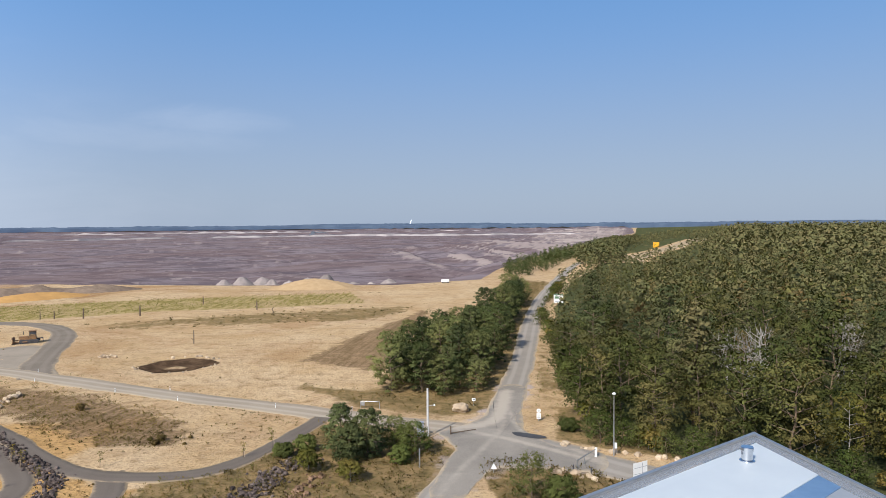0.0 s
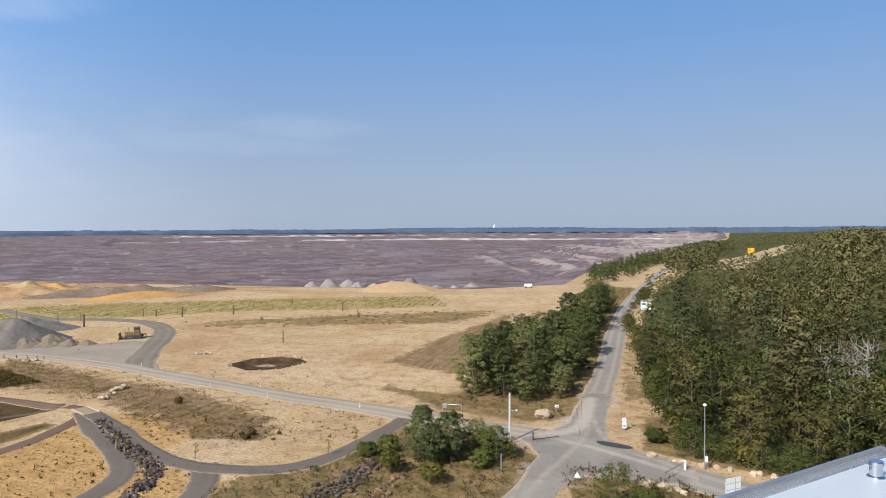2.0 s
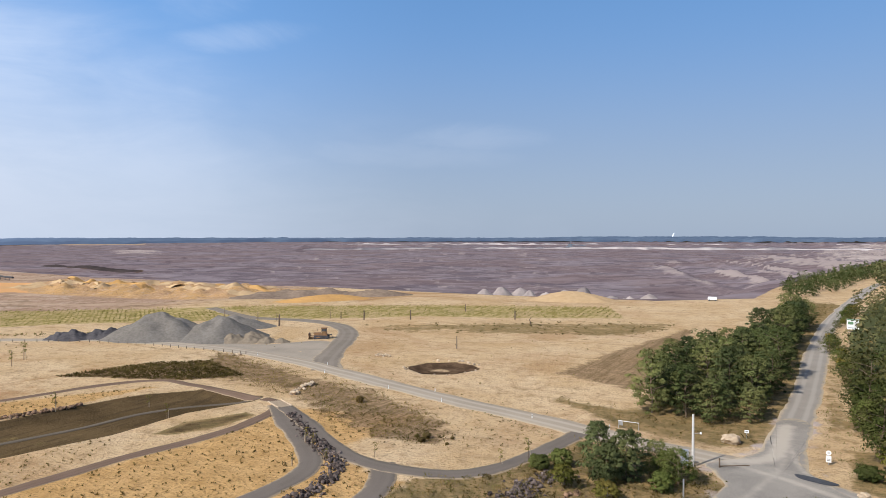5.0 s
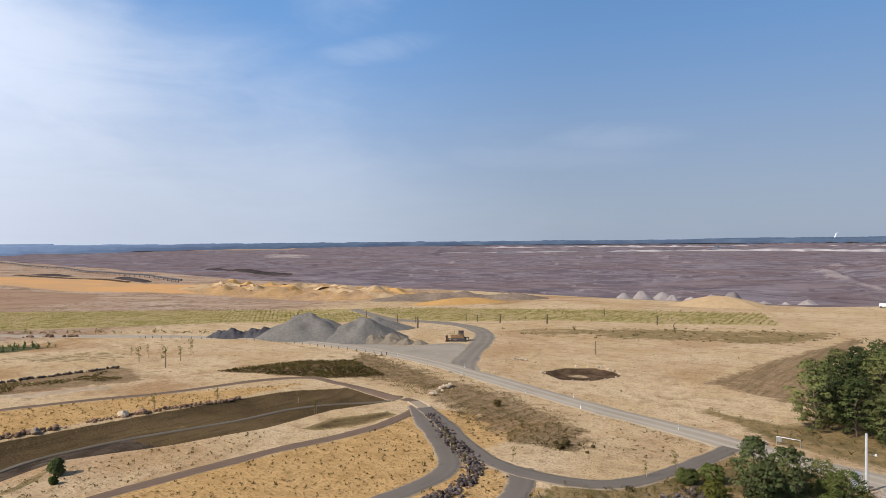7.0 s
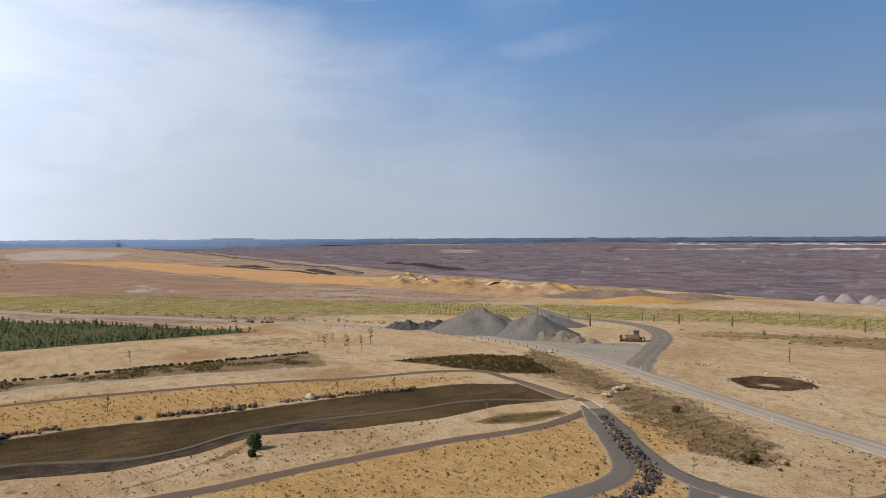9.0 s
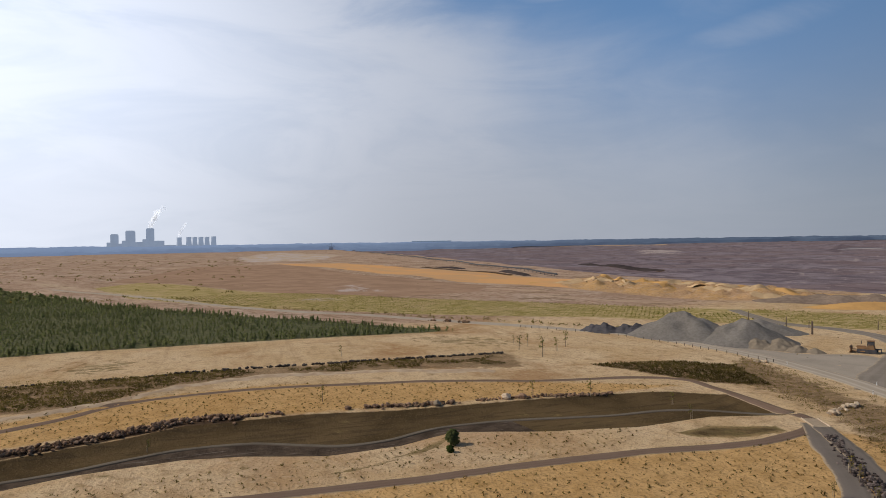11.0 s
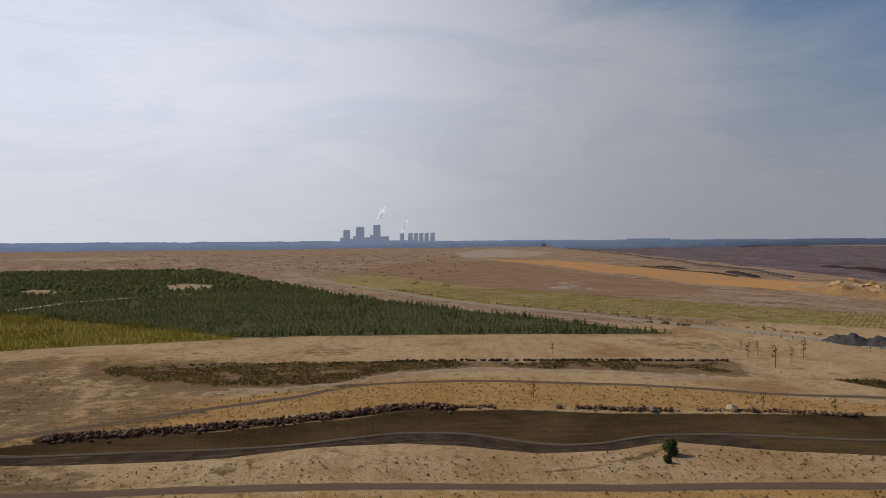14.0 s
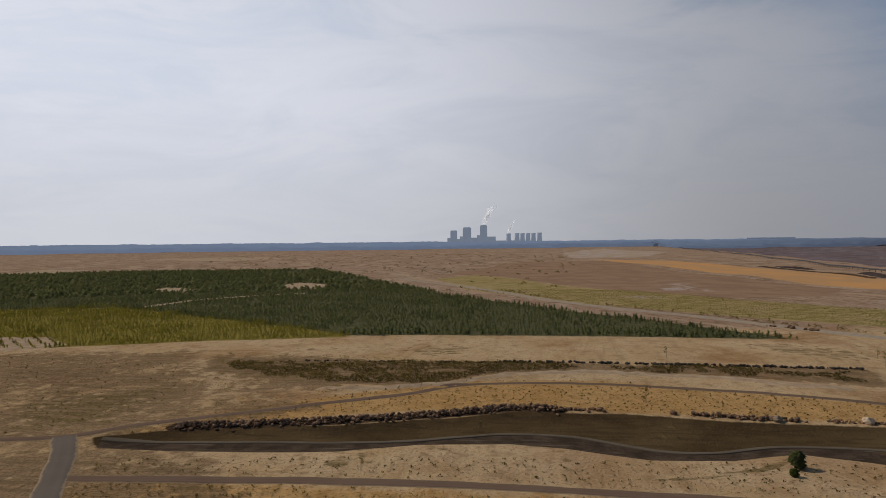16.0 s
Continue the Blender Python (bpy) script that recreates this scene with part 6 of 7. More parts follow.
    tagged(mend, "patch of fresh dark tar at the road's edge", "road patch", kind="structure")
    van = thing("trailer", 1.0, 347, "small white trailer at the rim of the mine", "trailer")
    part("body", Shape().box((-2.0, -0.9, 0.45), (2.0, 0.9, 1.9), bevel=0.1), M_WHITE, van)
    for x in (-1.4, 1.4):
        part("wheel", Shape().rod((x, -1.02, 0.36), (x, 1.02, 0.36), 0.38, sides=12), M_DARK, van)
    cube = thing("site_container", 237, 763, "bright yellow container in the clearing", "container", turn=-15)
    part("body", Shape().box((-3.2, -1.8, 0.2), (3.2, 1.8, 6.0), bevel=0.1), M_YELLOW, cube)
    part("roof", Shape().box((-3.3, -1.9, 5.95), (3.3, 1.9, 6.2)), M_YELLOW, cube)
    for x in (-2, 2):
        part("skid", Shape().box((x - 0.3, -1.5, -0.6), (x + 0.3, 1.5, 0.25)), M_DARK, cube)
    slab = thing("culvert_bridge", -72.8, 105.6, "pale concrete slab bridge over the creek", "bridge", turn=-35)
    part("deck", Shape().box((-2.6, -1.3, -0.3), (2.6, 1.3, 0.14), bevel=0.04), M_PALESTONE, slab)
    for y in (-1.25, 1.25):
        part("kerb", Shape().box((-2.6, y - 0.12, 0.1), (2.6, y + 0.12, 0.26), bevel=0.03), M_PALESTONE, slab)


roadside()

# ---- stones ----
ROCKS = [rock_mesh(k, 0.6 + 0.05 * (k % 4), 1) for k in range(7)]
BIG = [rock_mesh(20 + k, 0.62, 3) for k in range(3)]


def with_mat(me, mat):
    me = me.copy()
    me.materials.append(mat)
    return me


def boulder(x, y, size, mat, label, k=0, turn=0.0):
    ob = new("boulder", with_mat(BIG[k % 3], mat))
    ob.matrix_basis = pose(x, y, at_ground(x, y) - 0.05 * size, 0, 0, turn) @ Matrix.Diagonal((size, size * 0.85, size, 1))
    return tagged(ob, label, "boulder")


def stone_row(name, points, wide, size, count, mat, label, seed, pile=0.0):
    """Single stones heaped along a line."""
    rng = np.random.default_rng(seed)
    root = thing(name, *points[0], label, "stones")
    line = curve_through(points, 0.4)
    meshes = [with_mat(me, mat) for me in ROCKS]
    back = root.matrix_basis.inverted()
    at = line[rng.integers(0, len(line), count)] + rng.normal(0, wide * 0.4, (count, 2))
    z = height(at[:, 0], at[:, 1])
    off = np.array([np.min(np.hypot(*(line - p).T)) for p in at])
    for n in range(count):
        s = size * rng.uniform(0.5, 1.5)
        ob = new("stone", meshes[int(rng.integers(0, 7))])
        ob.parent = root
        up = z[n] - 0.08 * s + pile * rng.random() * max(0.0, 1 - off[n] / wide)
        ob.matrix_basis = back @ pose(at[n, 0], at[n, 1], up, *rng.uniform(0, 25, 2), rng.uniform(0, 360)) @ Matrix.Diagonal((s, s * rng.uniform(0.7, 1), s, 1))
    return root


def stones():
    boulder(2.6, 110, 3.0, M_PALESTONE, "large pale boulder beside the road", 0, 20)
    boulder(-114.6, 58.5, 2.0, M_PALESTONE, "rounded pale boulder in the stone bank", 1)
    boulder(-112.4, 72.2, 2.3, M_PALESTONE, "rounded grey boulder in the stone bank", 2)
    boulder(-111.2, 75.0, 2.0, M_STONE, "pointed brown boulder in the stone bank", 1, 70)
    boulder(-119.8, 43.2, 1.5, M_STONE, "grey boulder in the stone bank", 0)
    stone_row("stone_bank", BANK, 2.3, 0.68, 300, M_STONE, "bank of brown field stones above the creek", 61, 0.7)
    stone_row("stone_bank", BANK, 2.3, 0.64, 300, M_STONE, "bank of brown field stones above the creek", 71, 0.7)
    stone_row("stone_bank", BANK, 2.0, 0.64, 300, M_STONE, "bank of brown field stones above the creek", 79, 0.8)
    stone_row("stone_bank", [(-124, 24), (-122.5, 32)], 1.0, 0.75, 40, M_STONE, "bank of brown field stones above the creek", 62, 0.3)
    stone_row("stone_bank", [(-119, 46), (-116.5, 54), (-114.5, 62)], 1.1, 0.75, 130, M_STONE, "bank of grey field stones above the creek", 63, 0.5)
    stone_row("stone_bank", [(-113.6, 67), (-112, 73), (-109.5, 82), (-106, 92)], 0.9, 0.65, 150, M_STONE, "bank of grey field stones above the creek", 64, 0.3)
    stone_row("rock_channel", [(-67, 100), (-60, 93.5), (-55, 88.5), (-49.5, 83.5), (-46, 79.5), (-44.5, 75), (-44.3, 70), (-45.5, 64)], 1.5, 0.55, 300, M_BASALT, "channel filled with dark crushed rock", 65, 0.4)
    stone_row("rock_channel", [(-55, 88.5), (-49.5, 83.5), (-46, 79.5), (-44.5, 75), (-44.3, 70), (-45.5, 64)], 1.9, 0.55, 300, M_BASALT, "channel filled with dark crushed rock", 66, 0.4)
    stone_row("rubble_slope", [(-18.5, 86.5), (-20.0, 82), (-21.5, 77), (-24, 70)], 3.0, 0.55, 300, M_BASALT, "slope of dark crushed rock", 67, 0.3)
    stone_row("rubble_slope", [(-14.5, 81), (-16.0, 77), (-17.5, 72)], 1.8, 0.6, 50, M_STONE, "scatter of brown rubble", 68)
    stone_row("earth_clods", [(-171.5, 20), (-169.5, 40), (-166, 60), (-161, 82), (-157.5, 100)], 0.8, 0.8, 260, M_CLOD, "row of dark earth clods along the field", 69, 0.3)
    stone_row("earth_clods", [(-178, -30), (-174, 0), (-171.5, 20)], 0.8, 0.7, 60, M_CLOD, "row of dark earth clods along the field", 75, 0.1)
    stone_row("pool_stones", [(-66.5, 146), (-64, 155.5), (-58, 157.5), (-51, 154), (-48.5, 150), (-53, 142.5), (-60, 140.5), (-66.5, 145)], 0.7, 0.75, 24, M_PALESTONE, "pale stones round a dried-up pool", 70)
    stone_row("stone_pile", [(-79, 157), (-76.5, 158)], 1.2, 0.8, 22, M_PALESTONE, "small pile of pale stones in the field", 72, 0.5)
    stone_row("stone_pile", [(-74.6, 112.5), (-76.0, 118), (-76.5, 122)], 1.0, 1.0, 34, M_PALESTONE, "pale rocks beside the slab bridge", 73, 0.4)
    stone_row("stone_pile", [(-115, 144.5), (-112.5, 145.2)], 0.9, 0.95, 12, M_PALESTONE, "few pale stones beside the gravel road", 74, 0.3)
    stone_row("kerb_stones", [(16, 92.3), (18.5, 90.6), (21, 89.4), (25, 87.3), (29, 85)], 0.6, 1.0, 24, M_PALESTONE, "pale boulders along the road's edge", 76)
    stone_row("kerb_stones", [(13, 83), (17.5, 79.5)], 0.8, 0.9, 12, M_PALESTONE, "pale boulders along the road's edge", 77)
    stone_row("kerb_stones", [(-236, 116), (-228, 122), (-222, 126)], 1.0, 1.8, 10, M_STONE, "boulders along the gravel road", 78)


stones()

# ---- plants that nobody could count ----
def tuft(seed, n, tall, wide, size):
    r = np.random.default_rng(seed)
    c = np.stack([r.normal(0, wide * 0.4, n), r.normal(0, wide * 0.4, n), r.uniform(0.25, 0.8, n) * tall], -1)
    return leaves(r, c, np.full(n, tall * 0.25), 3, size, 1.0, 0.4, True)


def spike(seed, tall, wide, rows=5):
    """A small conifer or tall herb: rising crossed blades."""
    r = np.random.default_rng(seed)
    v, f = [], []
    for k in range(rows * 3):
        h = tall * (k / (rows * 3)) * 0.8
        a, w = r.uniform(0, 6.28), wide * (1 - 0.75 * h / tall) * r.uniform(0.7, 1.2)
        u, q = np.array([math.cos(a), math.sin(a), 0]), np.array([-math.sin(a), math.cos(a), 0])
        base = len(v)
        v += [np.array([0, 0, h]) - q * w * 0.35, u * w + (0, 0, h + 0.10 * tall), np.array([0, 0, h]) + q * w * 0.35, (0, 0, h + 0.34 * tall)]
        f.append((base, base + 1, base + 2, base + 3))
    v = np.array(v)
    n = v * (0.6, 0.6, 0) + r.normal(size=v.shape) * 0.15 + (0, 0, 1.0)
    return v, np.array(f), n / np.linalg.norm(n, axis=1)[:, None]


def herbage():
    paths = lambda x, y: near_line(x, y, [(-72, 104), (-70.5, 87), (-78, 54), (-83, 25), (-88, -7), (-92, -46)]) > 1.6
    patchy = lambda x, y: waves(x, y, 9, 50) + 0.7 * waves(x, y, 3.5, 51) > -0.35
    upper = [(-109, 114), (-117, 105), (-123, 88), (-136, 63), (-145, 36), (-146, 10), (-137, -4), (-128, -24), (-119, -46)]
    spread_templates("dry_tufts", [tuft(500 + k, 4, 0.30, 0.34, 0.115) for k in range(5)], np.concatenate([
        scatter(BOWL, 1.35, 81, paths), scatter(SLOPE_B, 1.35, 82, lambda x, y: near_line(x, y, upper) > 1.6),
        scatter([(-100, -46), (-95, 30), (-92, 60), (-84, 80), (-78, 70), (-84, 20), (-92, -44)], 1.4, 83, paths),
        scatter([(-30, 112), (-16, 109), (-20, 100), (-40, 88), (-55, 96)], 1.8, 84), scatter(WASTE, 2.2, 85), scatter(NEAR, 8.5, 104, lambda x, y: (y > 100) & (x < 0) & (inside(x, y, CROP) < 0))]), M_TUFT, "small tufts of dry grass", "grass", 91, (0.2, 1.3))
    spread_templates("heather", [tuft(510 + k, 6, 0.40, 0.9, 0.18) for k in range(5)], np.concatenate([scatter(HEATH, 1.0, 86, lambda x, y: (waves(x, y, 9, 50) + 0.7 * waves(x, y, 3.5, 51) > -0.8) & (inside(x, y, HEATH) + 5 * waves(x, y, 14, 52) + 3 * waves(x, y, 5, 53) > 2.5)), scatter(SHRUBS, 0.8, 88), scatter(BAND, 4.0, 102, patchy)]), M_HEATH, "brown dry heather and weeds", "heather", 92, (0.5, 1.5))
    spread_templates("slope_weeds", [tuft(515 + k, 9, 0.32, 0.8, 0.085) for k in range(5)], np.concatenate([scatter(SLOPE, 1.15, 87, patchy), scatter(HEATH_B, 1.8, 105, patchy)]), M_TUFT, "fine brown weeds on the slope", "weeds", 95, (0.4, 1.4))
    lower = [(-70, 112), (-48, 108), (-34, 99), (-37, 92), (-48, 93), (-60, 101)]
    clumps = scatter(lower, 2.3, 107, patchy)
    spread_templates("slope_bushes", [tuft(518 + k, 16, 0.75, 1.1, 0.10) for k in range(4)], np.concatenate([clumps, scatter(SLOPE, 6.0, 108)]), M_OLIVE, "low olive-brown bushes on the slope", "bushes", 106, (0.35, 1.25))
    spread_templates("weeds", [tuft(520 + k, 9, 0.7, 0.8, 0.10) for k in range(4)], np.concatenate([scatter(VERGE, 1.5, 89), scatter(CORNER, 1.3, 90), scatter(BANKS, 2.2, 91, lambda x, y: near_line(x, y, ROAD) > 4)]), M_TUFT, "knee-high weeds beside the road", "weeds", 93, (0.5, 1.6))
    spread_templates("green_weeds", [tuft(530 + k, 10, 0.7, 0.9, 0.09) for k in range(4)], np.concatenate([scatter(VERGE, 2.4, 92), scatter(CORNER, 2.2, 93), scatter(STRIP, 2.5, 96)]), M_WEED, "green weeds among dry grass", "weeds", 94, (0.5, 1.5))
    def grown(x, y):
        """Where the young pines stand: not in the sandy openings."""
        return (inside(x, y, OPENINGS[0]) < 2 - 5 * waves(x, y, 6, 45)) & (inside(x, y, OPENINGS[1]) < 2 - 5 * waves(x, y, 6, 45)) & (near_line(x, y, RIDE) > 3)

    pines = scatter(PINES, 2.35, 97, lambda x, y: (np.hypot(x, y) < 440) & (waves(x, y, 30, 40) + 0.6 * waves(x, y, 8, 41) > -0.95) & grown(x, y))
    tall = 0.8 + 0.35 * waves(pines[:, 0], pines[:, 1], 17, 46) + 0.35 * step(inside(pines[:, 0], pines[:, 1], PINES), 9, 2)
    spread_templates("pine_plantation", [spike(540 + k, 1.9, 0.95, 3) for k in range(6)], np.column_stack([pines, tall]), M_YOUNG, "dense plantation of young dark pines", "plantation", 95, (0.5, 1.05))
    pines = scatter(PINES, 5.2, 98, lambda x, y: (np.hypot(x, y) >= 440) & (waves(x, y, 50, 42) + 0.5 * waves(x, y, 20, 43) > -0.8) & grown(x, y))
    spread_templates("pine_plantation", [spike(550 + k, 2.2, 2.6, 3) for k in range(4)], pines, M_YOUNG, "dense plantation of young dark pines", "plantation", 96, (0.6, 1.3))
    herbs = scatter(GOLD, 1.45, 99, lambda x, y: (inside(x, y, PLANTED) < 0) | (np.mod(0.6 * x - 0.8 * y, 3.2) < 1.1))
    tall = 0.9 + 0.35 * waves(herbs[:, 0], herbs[:, 1], 9, 47)
    spread_templates("goldenrod", [spike(560 + k, 1.0, 0.55, 2) for k in range(5)], np.column_stack([herbs, tall]), M_GOLD, "tall yellow-green herbs", "herbs", 97, (0.6, 1.3))
    rows = scatter(CROP, 2.4, 100, lambda x, y: (np.hypot(x, y) < 420) & (waves(x, y, 40, 44) > -0.7), 0.12)
    spread_templates("crop_rows", [tuft(570 + k, 4, 0.7, 0.5, 0.18) for k in range(4)], rows, M_CROP, "rows of small planted saplings", "crop", 98, (0.6, 1.3))
    edge = curve_through([(-158, 158), (-190, 152), (-232, 128), (-272, 106), (-316, 78), (-400, 45)], 2.2)
    rng = np.random.default_rng(9)
    spread_templates("roadside_weeds", [tuft(580 + k, 6, 1.3, 1.0, 0.3) for k in range(4)], edge + rng.normal(0, 0.8, edge.shape), M_HEATH, "dark weeds along the gravel road", "weeds", 99, (0.3, 1.3))
    kerb = curve_through([(-6, 107), (-17, 111.5), (-32, 118.8), (-48, 125.3), (-78, 139.8), (-84, 143)], 0.8)
    kerb = np.concatenate([kerb, curve_through([(-22, 102.5), (-33, 111), (-48, 117.6), (-78, 132), (-96, 140.5), (-124, 148.5)], 0.9)])
    spread_templates("verge_weeds", [tuft(585 + k, 5, 0.5, 0.5, 0.16) for k in range(4)], kerb + rng.normal(0, 0.35, kerb.shape), M_WEED, "thin green weeds along the gravel road", "weeds", 101, (0.2, 0.65))
    flats = scatter([(-420, -60), (-380, 15), (-420, 90), (-900, 190), (-1500, 300), (-1700, -500), (-900, -300)], 26, 101)
    spread_templates("scattered_bushes", [tuft(590 + k, 8, 1.2, 3.0, 0.6) for k in range(3)], flats[rng.random(len(flats)) < 0.5], M_HEATH, "low dark bushes on the flats", "bushes", 100, (0.4, 1.3))


herbage()


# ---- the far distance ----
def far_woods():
    """A canopy of treetops from the mine to the horizon."""
    turn = np.radians(np.arange(-46, 136, 0.16))
    n = len(turn)
    start = np.interp(np.degrees(turn), [-46, -20, 0, 20, 35, 50, 62, 72, 80, 95, 110, 136], [3500, 3500, 3550, 3550, 3450, 3300, 3100, 2950, 2700, 2600, 2600, 2600])
    start = start + 60 * waves(np.degrees(turn), 0 * turn, 1.7, 30)
    V = []
    depths = np.concatenate([[0, 0], np.geomspace(12, 1, 1), np.linspace(0.04, 1, 26)])
    for k, d in enumerate(depths):
        r = start + (12 if k == 2 else 0) + (4880 - start) * (d if k > 2 else 0)
        x, y = -np.sin(turn) * r, np.cos(turn) * r
        tops = 15 + 3.0 * waves(x, y, 22, 31) + 4 * waves(x, y, 160, 32) - 11 * step(waves(x, y, 240, 33), 0.55, 0.8) * (d < 0.8)
        z = height(x, y) + (-2 if k == 0 else tops * (0.7 if k == 1 else 1.0))
        V.append(np.stack([x, y, z], -1))
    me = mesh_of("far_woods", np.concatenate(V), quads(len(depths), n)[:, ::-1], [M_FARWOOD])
    tagged(new("far_woods", me), "dark woods along the horizon with painted blue haze", "woods", kind="stuff")


far_woods()


def terraces():
    """The pale cut faces below the far edge of the mine, one bench above the other."""
    for seed, yaws, rs, low, high, deep in ((80, (-14, 20), (2620, 2600), -17, -5, 380), (81, (-15, 31), (3130, 3080), -17, 4.5, 420), (82, (20, 34), (2600, 2380), -17, -7.5, 340)):
        a = np.radians(np.arange(yaws[0], yaws[1], 0.08))
        w = np.degrees(a)
        r = np.linspace(*rs, len(a)) + 45 * waves(w, 0 * w, 3.1, seed) + 18 * waves(w, 0 * w, 0.8, seed + 9)
        end = step(w, yaws[0], yaws[0] + 2.5) * step(w, yaws[1], yaws[1] - 2.5)
        top = low + (high - low) * end * (0.80 + 0.22 * waves(w, 0 * w, 2.3, seed + 1) + 0.16 * waves(w, 0 * w, 0.55, seed + 2))
        root = tagged(new("mine_terrace"), "long pale cut face of a bench in the open mine", "terrace", "benches of the mine")

        def strip(levels):
            v = [np.stack([-np.sin(a) * (r + d), np.cos(a) * (r + d), z], -1) for d, z in levels]
            return np.concatenate(v), quads(len(levels), len(a))[:, ::-1]

        mid = low + (top - low) * 0.5
        part("face", mesh_of("face", *strip([(0, low + 0 * a), (5, mid + 0.6 * waves(w, 0 * w, 0.3, seed + 3)), (12, top)]), [M_CHALK], True), M_CHALK, root, "pale grey-white cut face")
        part("bench", mesh_of("bench", *strip([(12, top), (60, top + 0.4), (deep, top - 1.5)]), [M_SPOIL], True), M_SPOIL, root, "purple-grey level of spoil")


terraces()


def spot(yaw, r):
    return -math.sin(radians(yaw)) * r, math.cos(radians(yaw)) * r


def cooling_tower(yaw, tall, wide, group="cooling towers"):
    x, y = spot(yaw, 4500)
    ob = thing("cooling_tower", x, y, "grey concrete cooling tower on the horizon", "cooling tower", group, z=8)
    rings = [(wide * 0.5 * (0.74 + 0.26 * abs(t - 0.72) ** 1.3 / 0.72**1.3), tall * t) for t in np.linspace(0, 1, 9)]
    part("shell", Shape().turned(rings, 20), M_PLANT, ob, smooth=True)


def power_station():
    for yaw, tall, wide in [(83.65, 68, 38), (82.95, 70, 40), (82.5, 70, 36), (82.05, 70, 38), (81.6, 70, 36), (81.1, 72, 38)]:
        cooling_tower(yaw, tall, wide)
    for yaw, w, h, tail in [(88.2, 44, 88, 1), (87.1, 54, 108, 1), (85.72, 46, 122, 1)]:
        x, y = spot(yaw, 4480)
        b = thing("boiler_house", x, y, "tall grey boiler house of a power station", "boiler house", "boiler houses", turn=yaw, z=6)
        part("block", Shape().box((-w / 2, -25, 0), (w / 2, 25, h), bevel=1.0), M_PLANT, b)
        part("annex", Shape().box((w / 2, -20, 0), (w / 2 + 55, 20, h * 0.42), bevel=1.0), M_PLANT, b)
        part("annex", Shape().box((-w / 2 - 20, -20, 0), (-w / 2, 20, h * 0.5), bevel=1.0), M_PLANT, b)
        part("penthouse", Shape().box((-w * 0.42, -15, h - 1), (w * 0.42, 15, h + 5), bevel=0.5), M_PLANT, b)
    x, y = spot(84.3, 4520)
    hall = thing("turbine_hall", x, y, "long low hall of a power station", "hall", turn=84, z=6)
    part("block", Shape().box((-190, -20, 0), (150, 20, 22), bevel=1.0), M_PLANT, hall)
    part("roof", Shape().box((-192, -21, 21), (152, 21, 25), bevel=1.0), M_PLANT, hall)

    def plume(yaw, base, tall, lean, fat, seed, r=4490):
        rng = np.random.default_rng(seed)
        bm = bmesh.new()
        for k in range(26):
            t = k / 25
            m = Matrix.Translation((lean * t ** 1.3 + rng.normal() * fat * 0.35 * t, rng.normal() * fat * 0.3, base + tall * t)) @ Matrix.Scale(fat * (0.30 + 0.75 * math.sin(math.pi * min(1, 0.15 + 0.8 * t))) * rng.uniform(0.6, 1.1), 4)
            made = bmesh.ops.create_icosphere(bm, subdivisions=2, radius=0.5, matrix=m)
            for p in made["verts"]:
                p.co += Vector(rng.normal(size=3)) * fat * 0.05
        me = bpy.data.meshes.new("steam_plume")
        bm.to_mesh(me)
        bm.free()
        me.materials.append(M_STEAM)
        x, y = spot(yaw, r)
        ob = new("steam_plume", me)
        ob.matrix_basis = pose(x, y, 0, 0, 0, yaw)
        tagged(ob, "white steam drifting from a power station", "steam", kind="stuff")

    plume(85.72, 132, 135, 75, 36, 1)
    plume(83.65, 80, 85, 45, 20, 2)
    plume(2.75, 26, 36, 16, 7, 3, 4700)


power_station()


def white_hall():
    x, y = spot(63.6, 4600)
    hall = thing("long_hall", x, y, "long white roof far off between the woods", "hall", turn=63.6, z=4)
    part("block", Shape().box((-130, -15, 0), (130, 15, 22), bevel=1.0), M_PLANT, hall)
    part("roof", Shape().box((-132, -16, 22), (132, 16, 30), bevel=1.0), M_WHITE, hall, "long white roof")


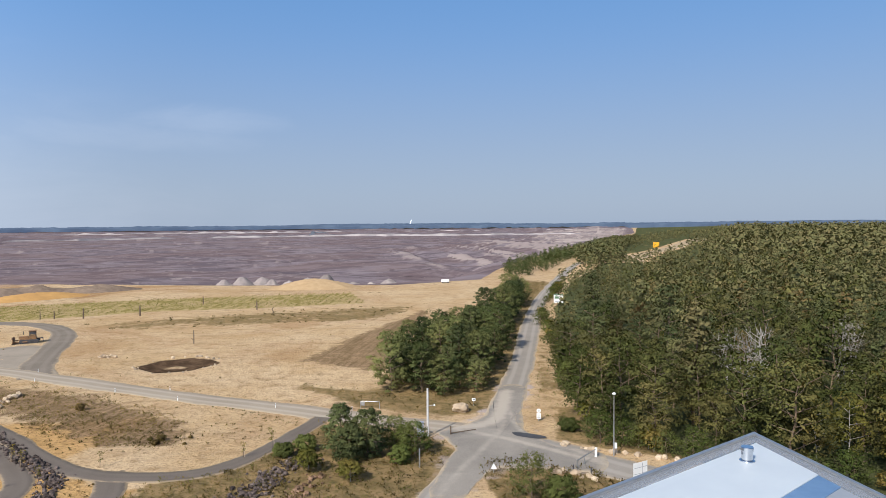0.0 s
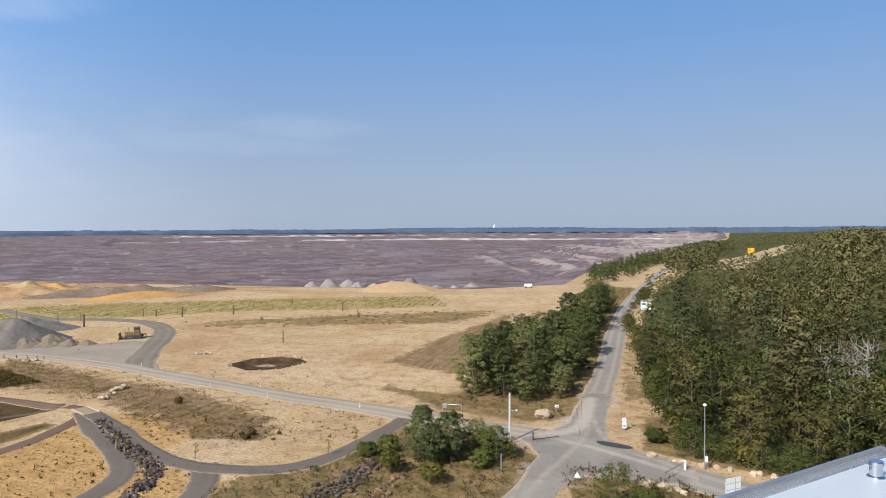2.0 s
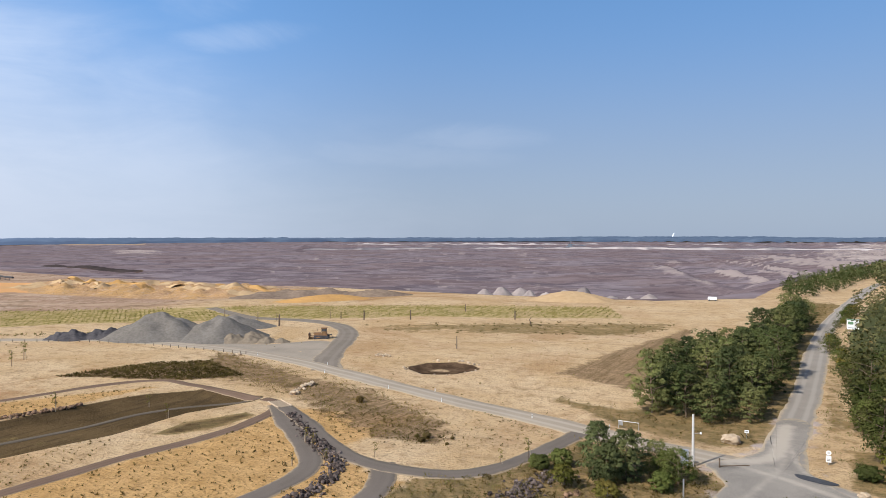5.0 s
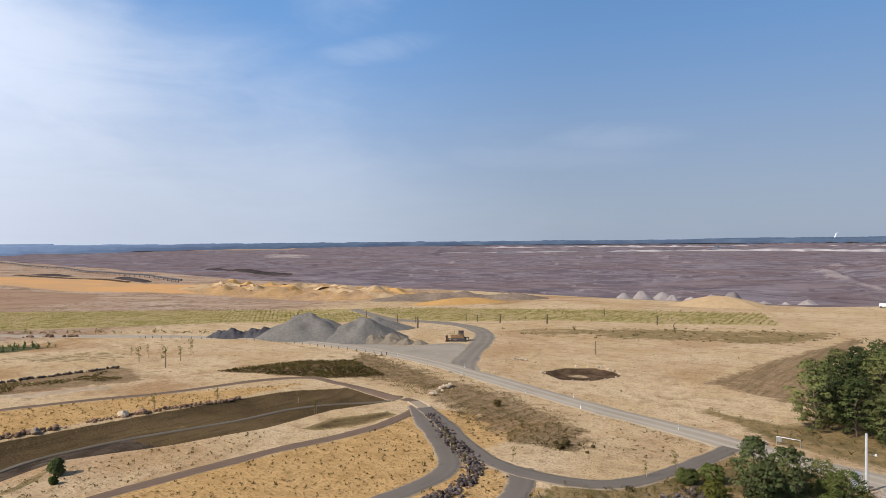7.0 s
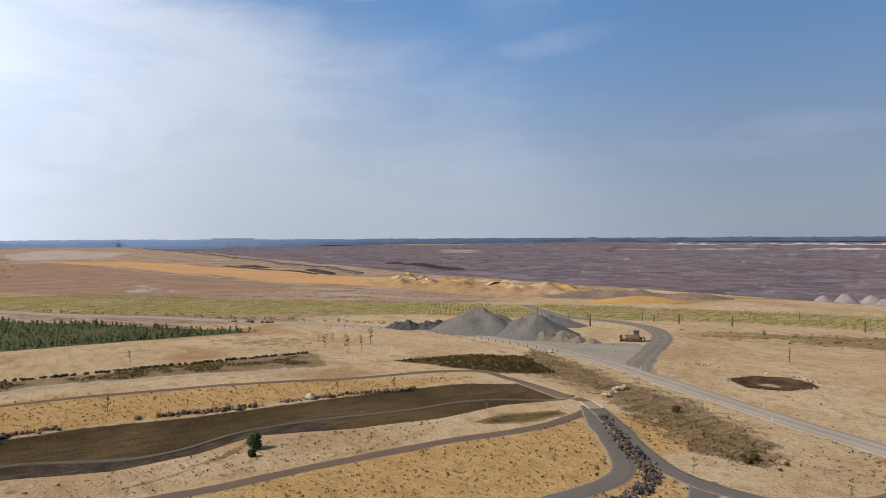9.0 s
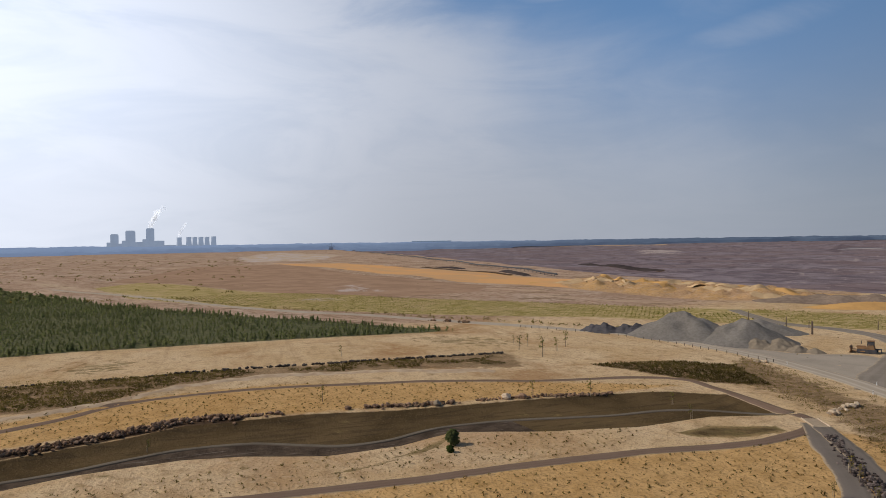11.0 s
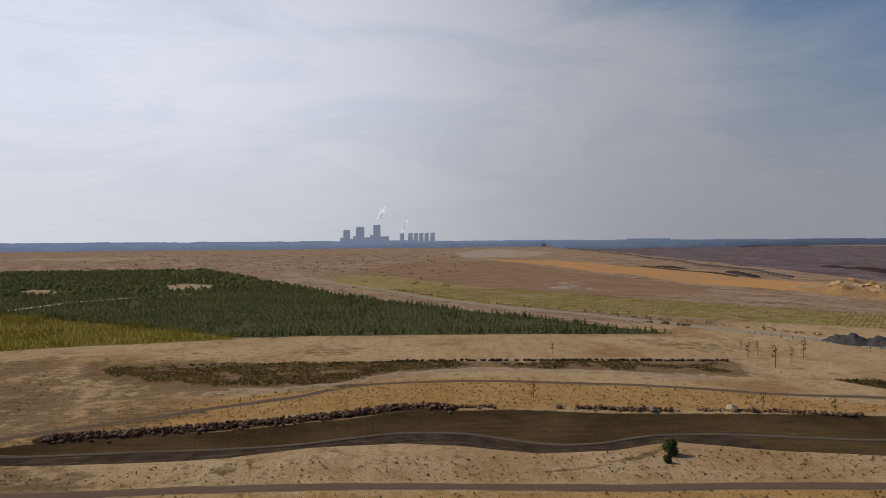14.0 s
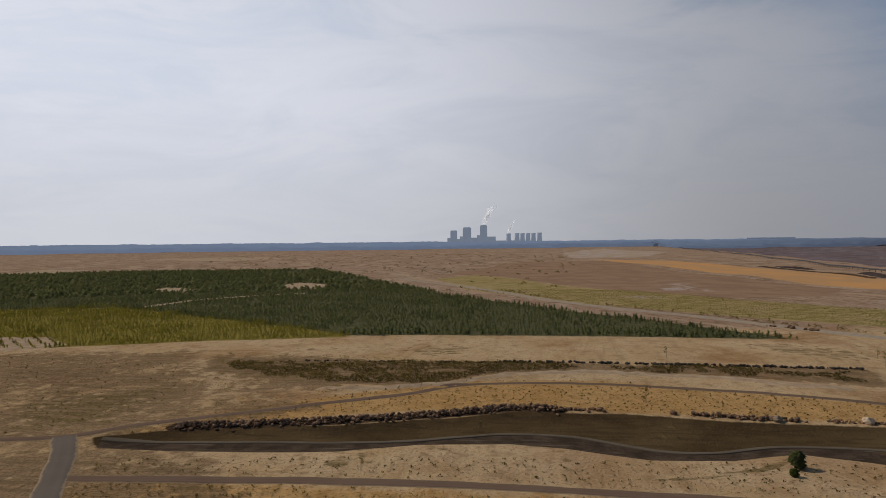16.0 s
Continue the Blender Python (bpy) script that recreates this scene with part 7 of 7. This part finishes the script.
white_hall()


def mine_gear():
    line = curve_through([(-2300, 830), (-968, 487), (-640, 395), (-455, 340)], 12.0)
    belt = thing("conveyor", *line[0], "long dark belt conveyor across the mine", "conveyor")
    back = belt.matrix_basis.inverted()
    s, legs = Shape(), Shape()
    for a, b in zip(line[:-1], line[1:]):
        pa, pb = back @ Vector((*a, at_ground(*a) + 2.2)), back @ Vector((*b, at_ground(*b) + 2.2))
        s.rod(pa, pb, 0.75, sides=5)
        legs.rod(back @ Vector((*a, at_ground(*a) - 0.3)), pa, 0.25, sides=4)
    part("belt", s, M_DARK, belt)
    tagged(part("trestle", legs, M_DARK, belt), kind="stuff")
    x, y = spot(71.9, 2850)
    e = thing("spreader", x, y, "huge dark mining spreader far off", "mining machine", turn=72)
    e.matrix_basis = e.matrix_basis @ Matrix.Diagonal((0.4, 0.4, 0.62, 1))
    part("base", Shape().box((-22, -10, -2), (22, 10, 16), bevel=1), M_GEAR, e)
    part("mast", Shape().rod((0, 0, 10), (4, 0, 44), 3, 1.6, 6), M_GEAR, e)
    part("boom", Shape().rod((2, 0, 20), (-45, 0, 28), 1.8, 1.0, 6).rod((4, 0, 42), (-42, 0, 28), 0.6, 0.6, 5), M_GEAR, e)
    part("boom", Shape().rod((2, 0, 20), (38, 0, 20), 1.8, 1.0, 6).rod((4, 0, 42), (34, 0, 20), 0.6, 0.6, 5), M_GEAR, e)
    x, y = spot(10.7, 2750)
    e = thing("excavator", x, y, "huge dark bucket-chain excavator far off", "mining machine", turn=10)
    part("base", Shape().box((-16, -8, -2), (16, 8, 7), bevel=1), M_GEAR, e)
    part("cabin", Shape().box((-9, -6, 6), (7, 6, 17), bevel=1), M_GEAR, e)
    part("boom", Shape().rod((5, 0, 14), (60, 0, 9), 1.6, 1.0, 6).rod((0, 0, 27), (50, 0, 11), 0.6, 0.6, 5), M_GEAR, e)
    part("mast", Shape().rod((0, 0, 16), (1, 0, 28), 1.4, 0.9, 6), M_GEAR, e)


mine_gear()
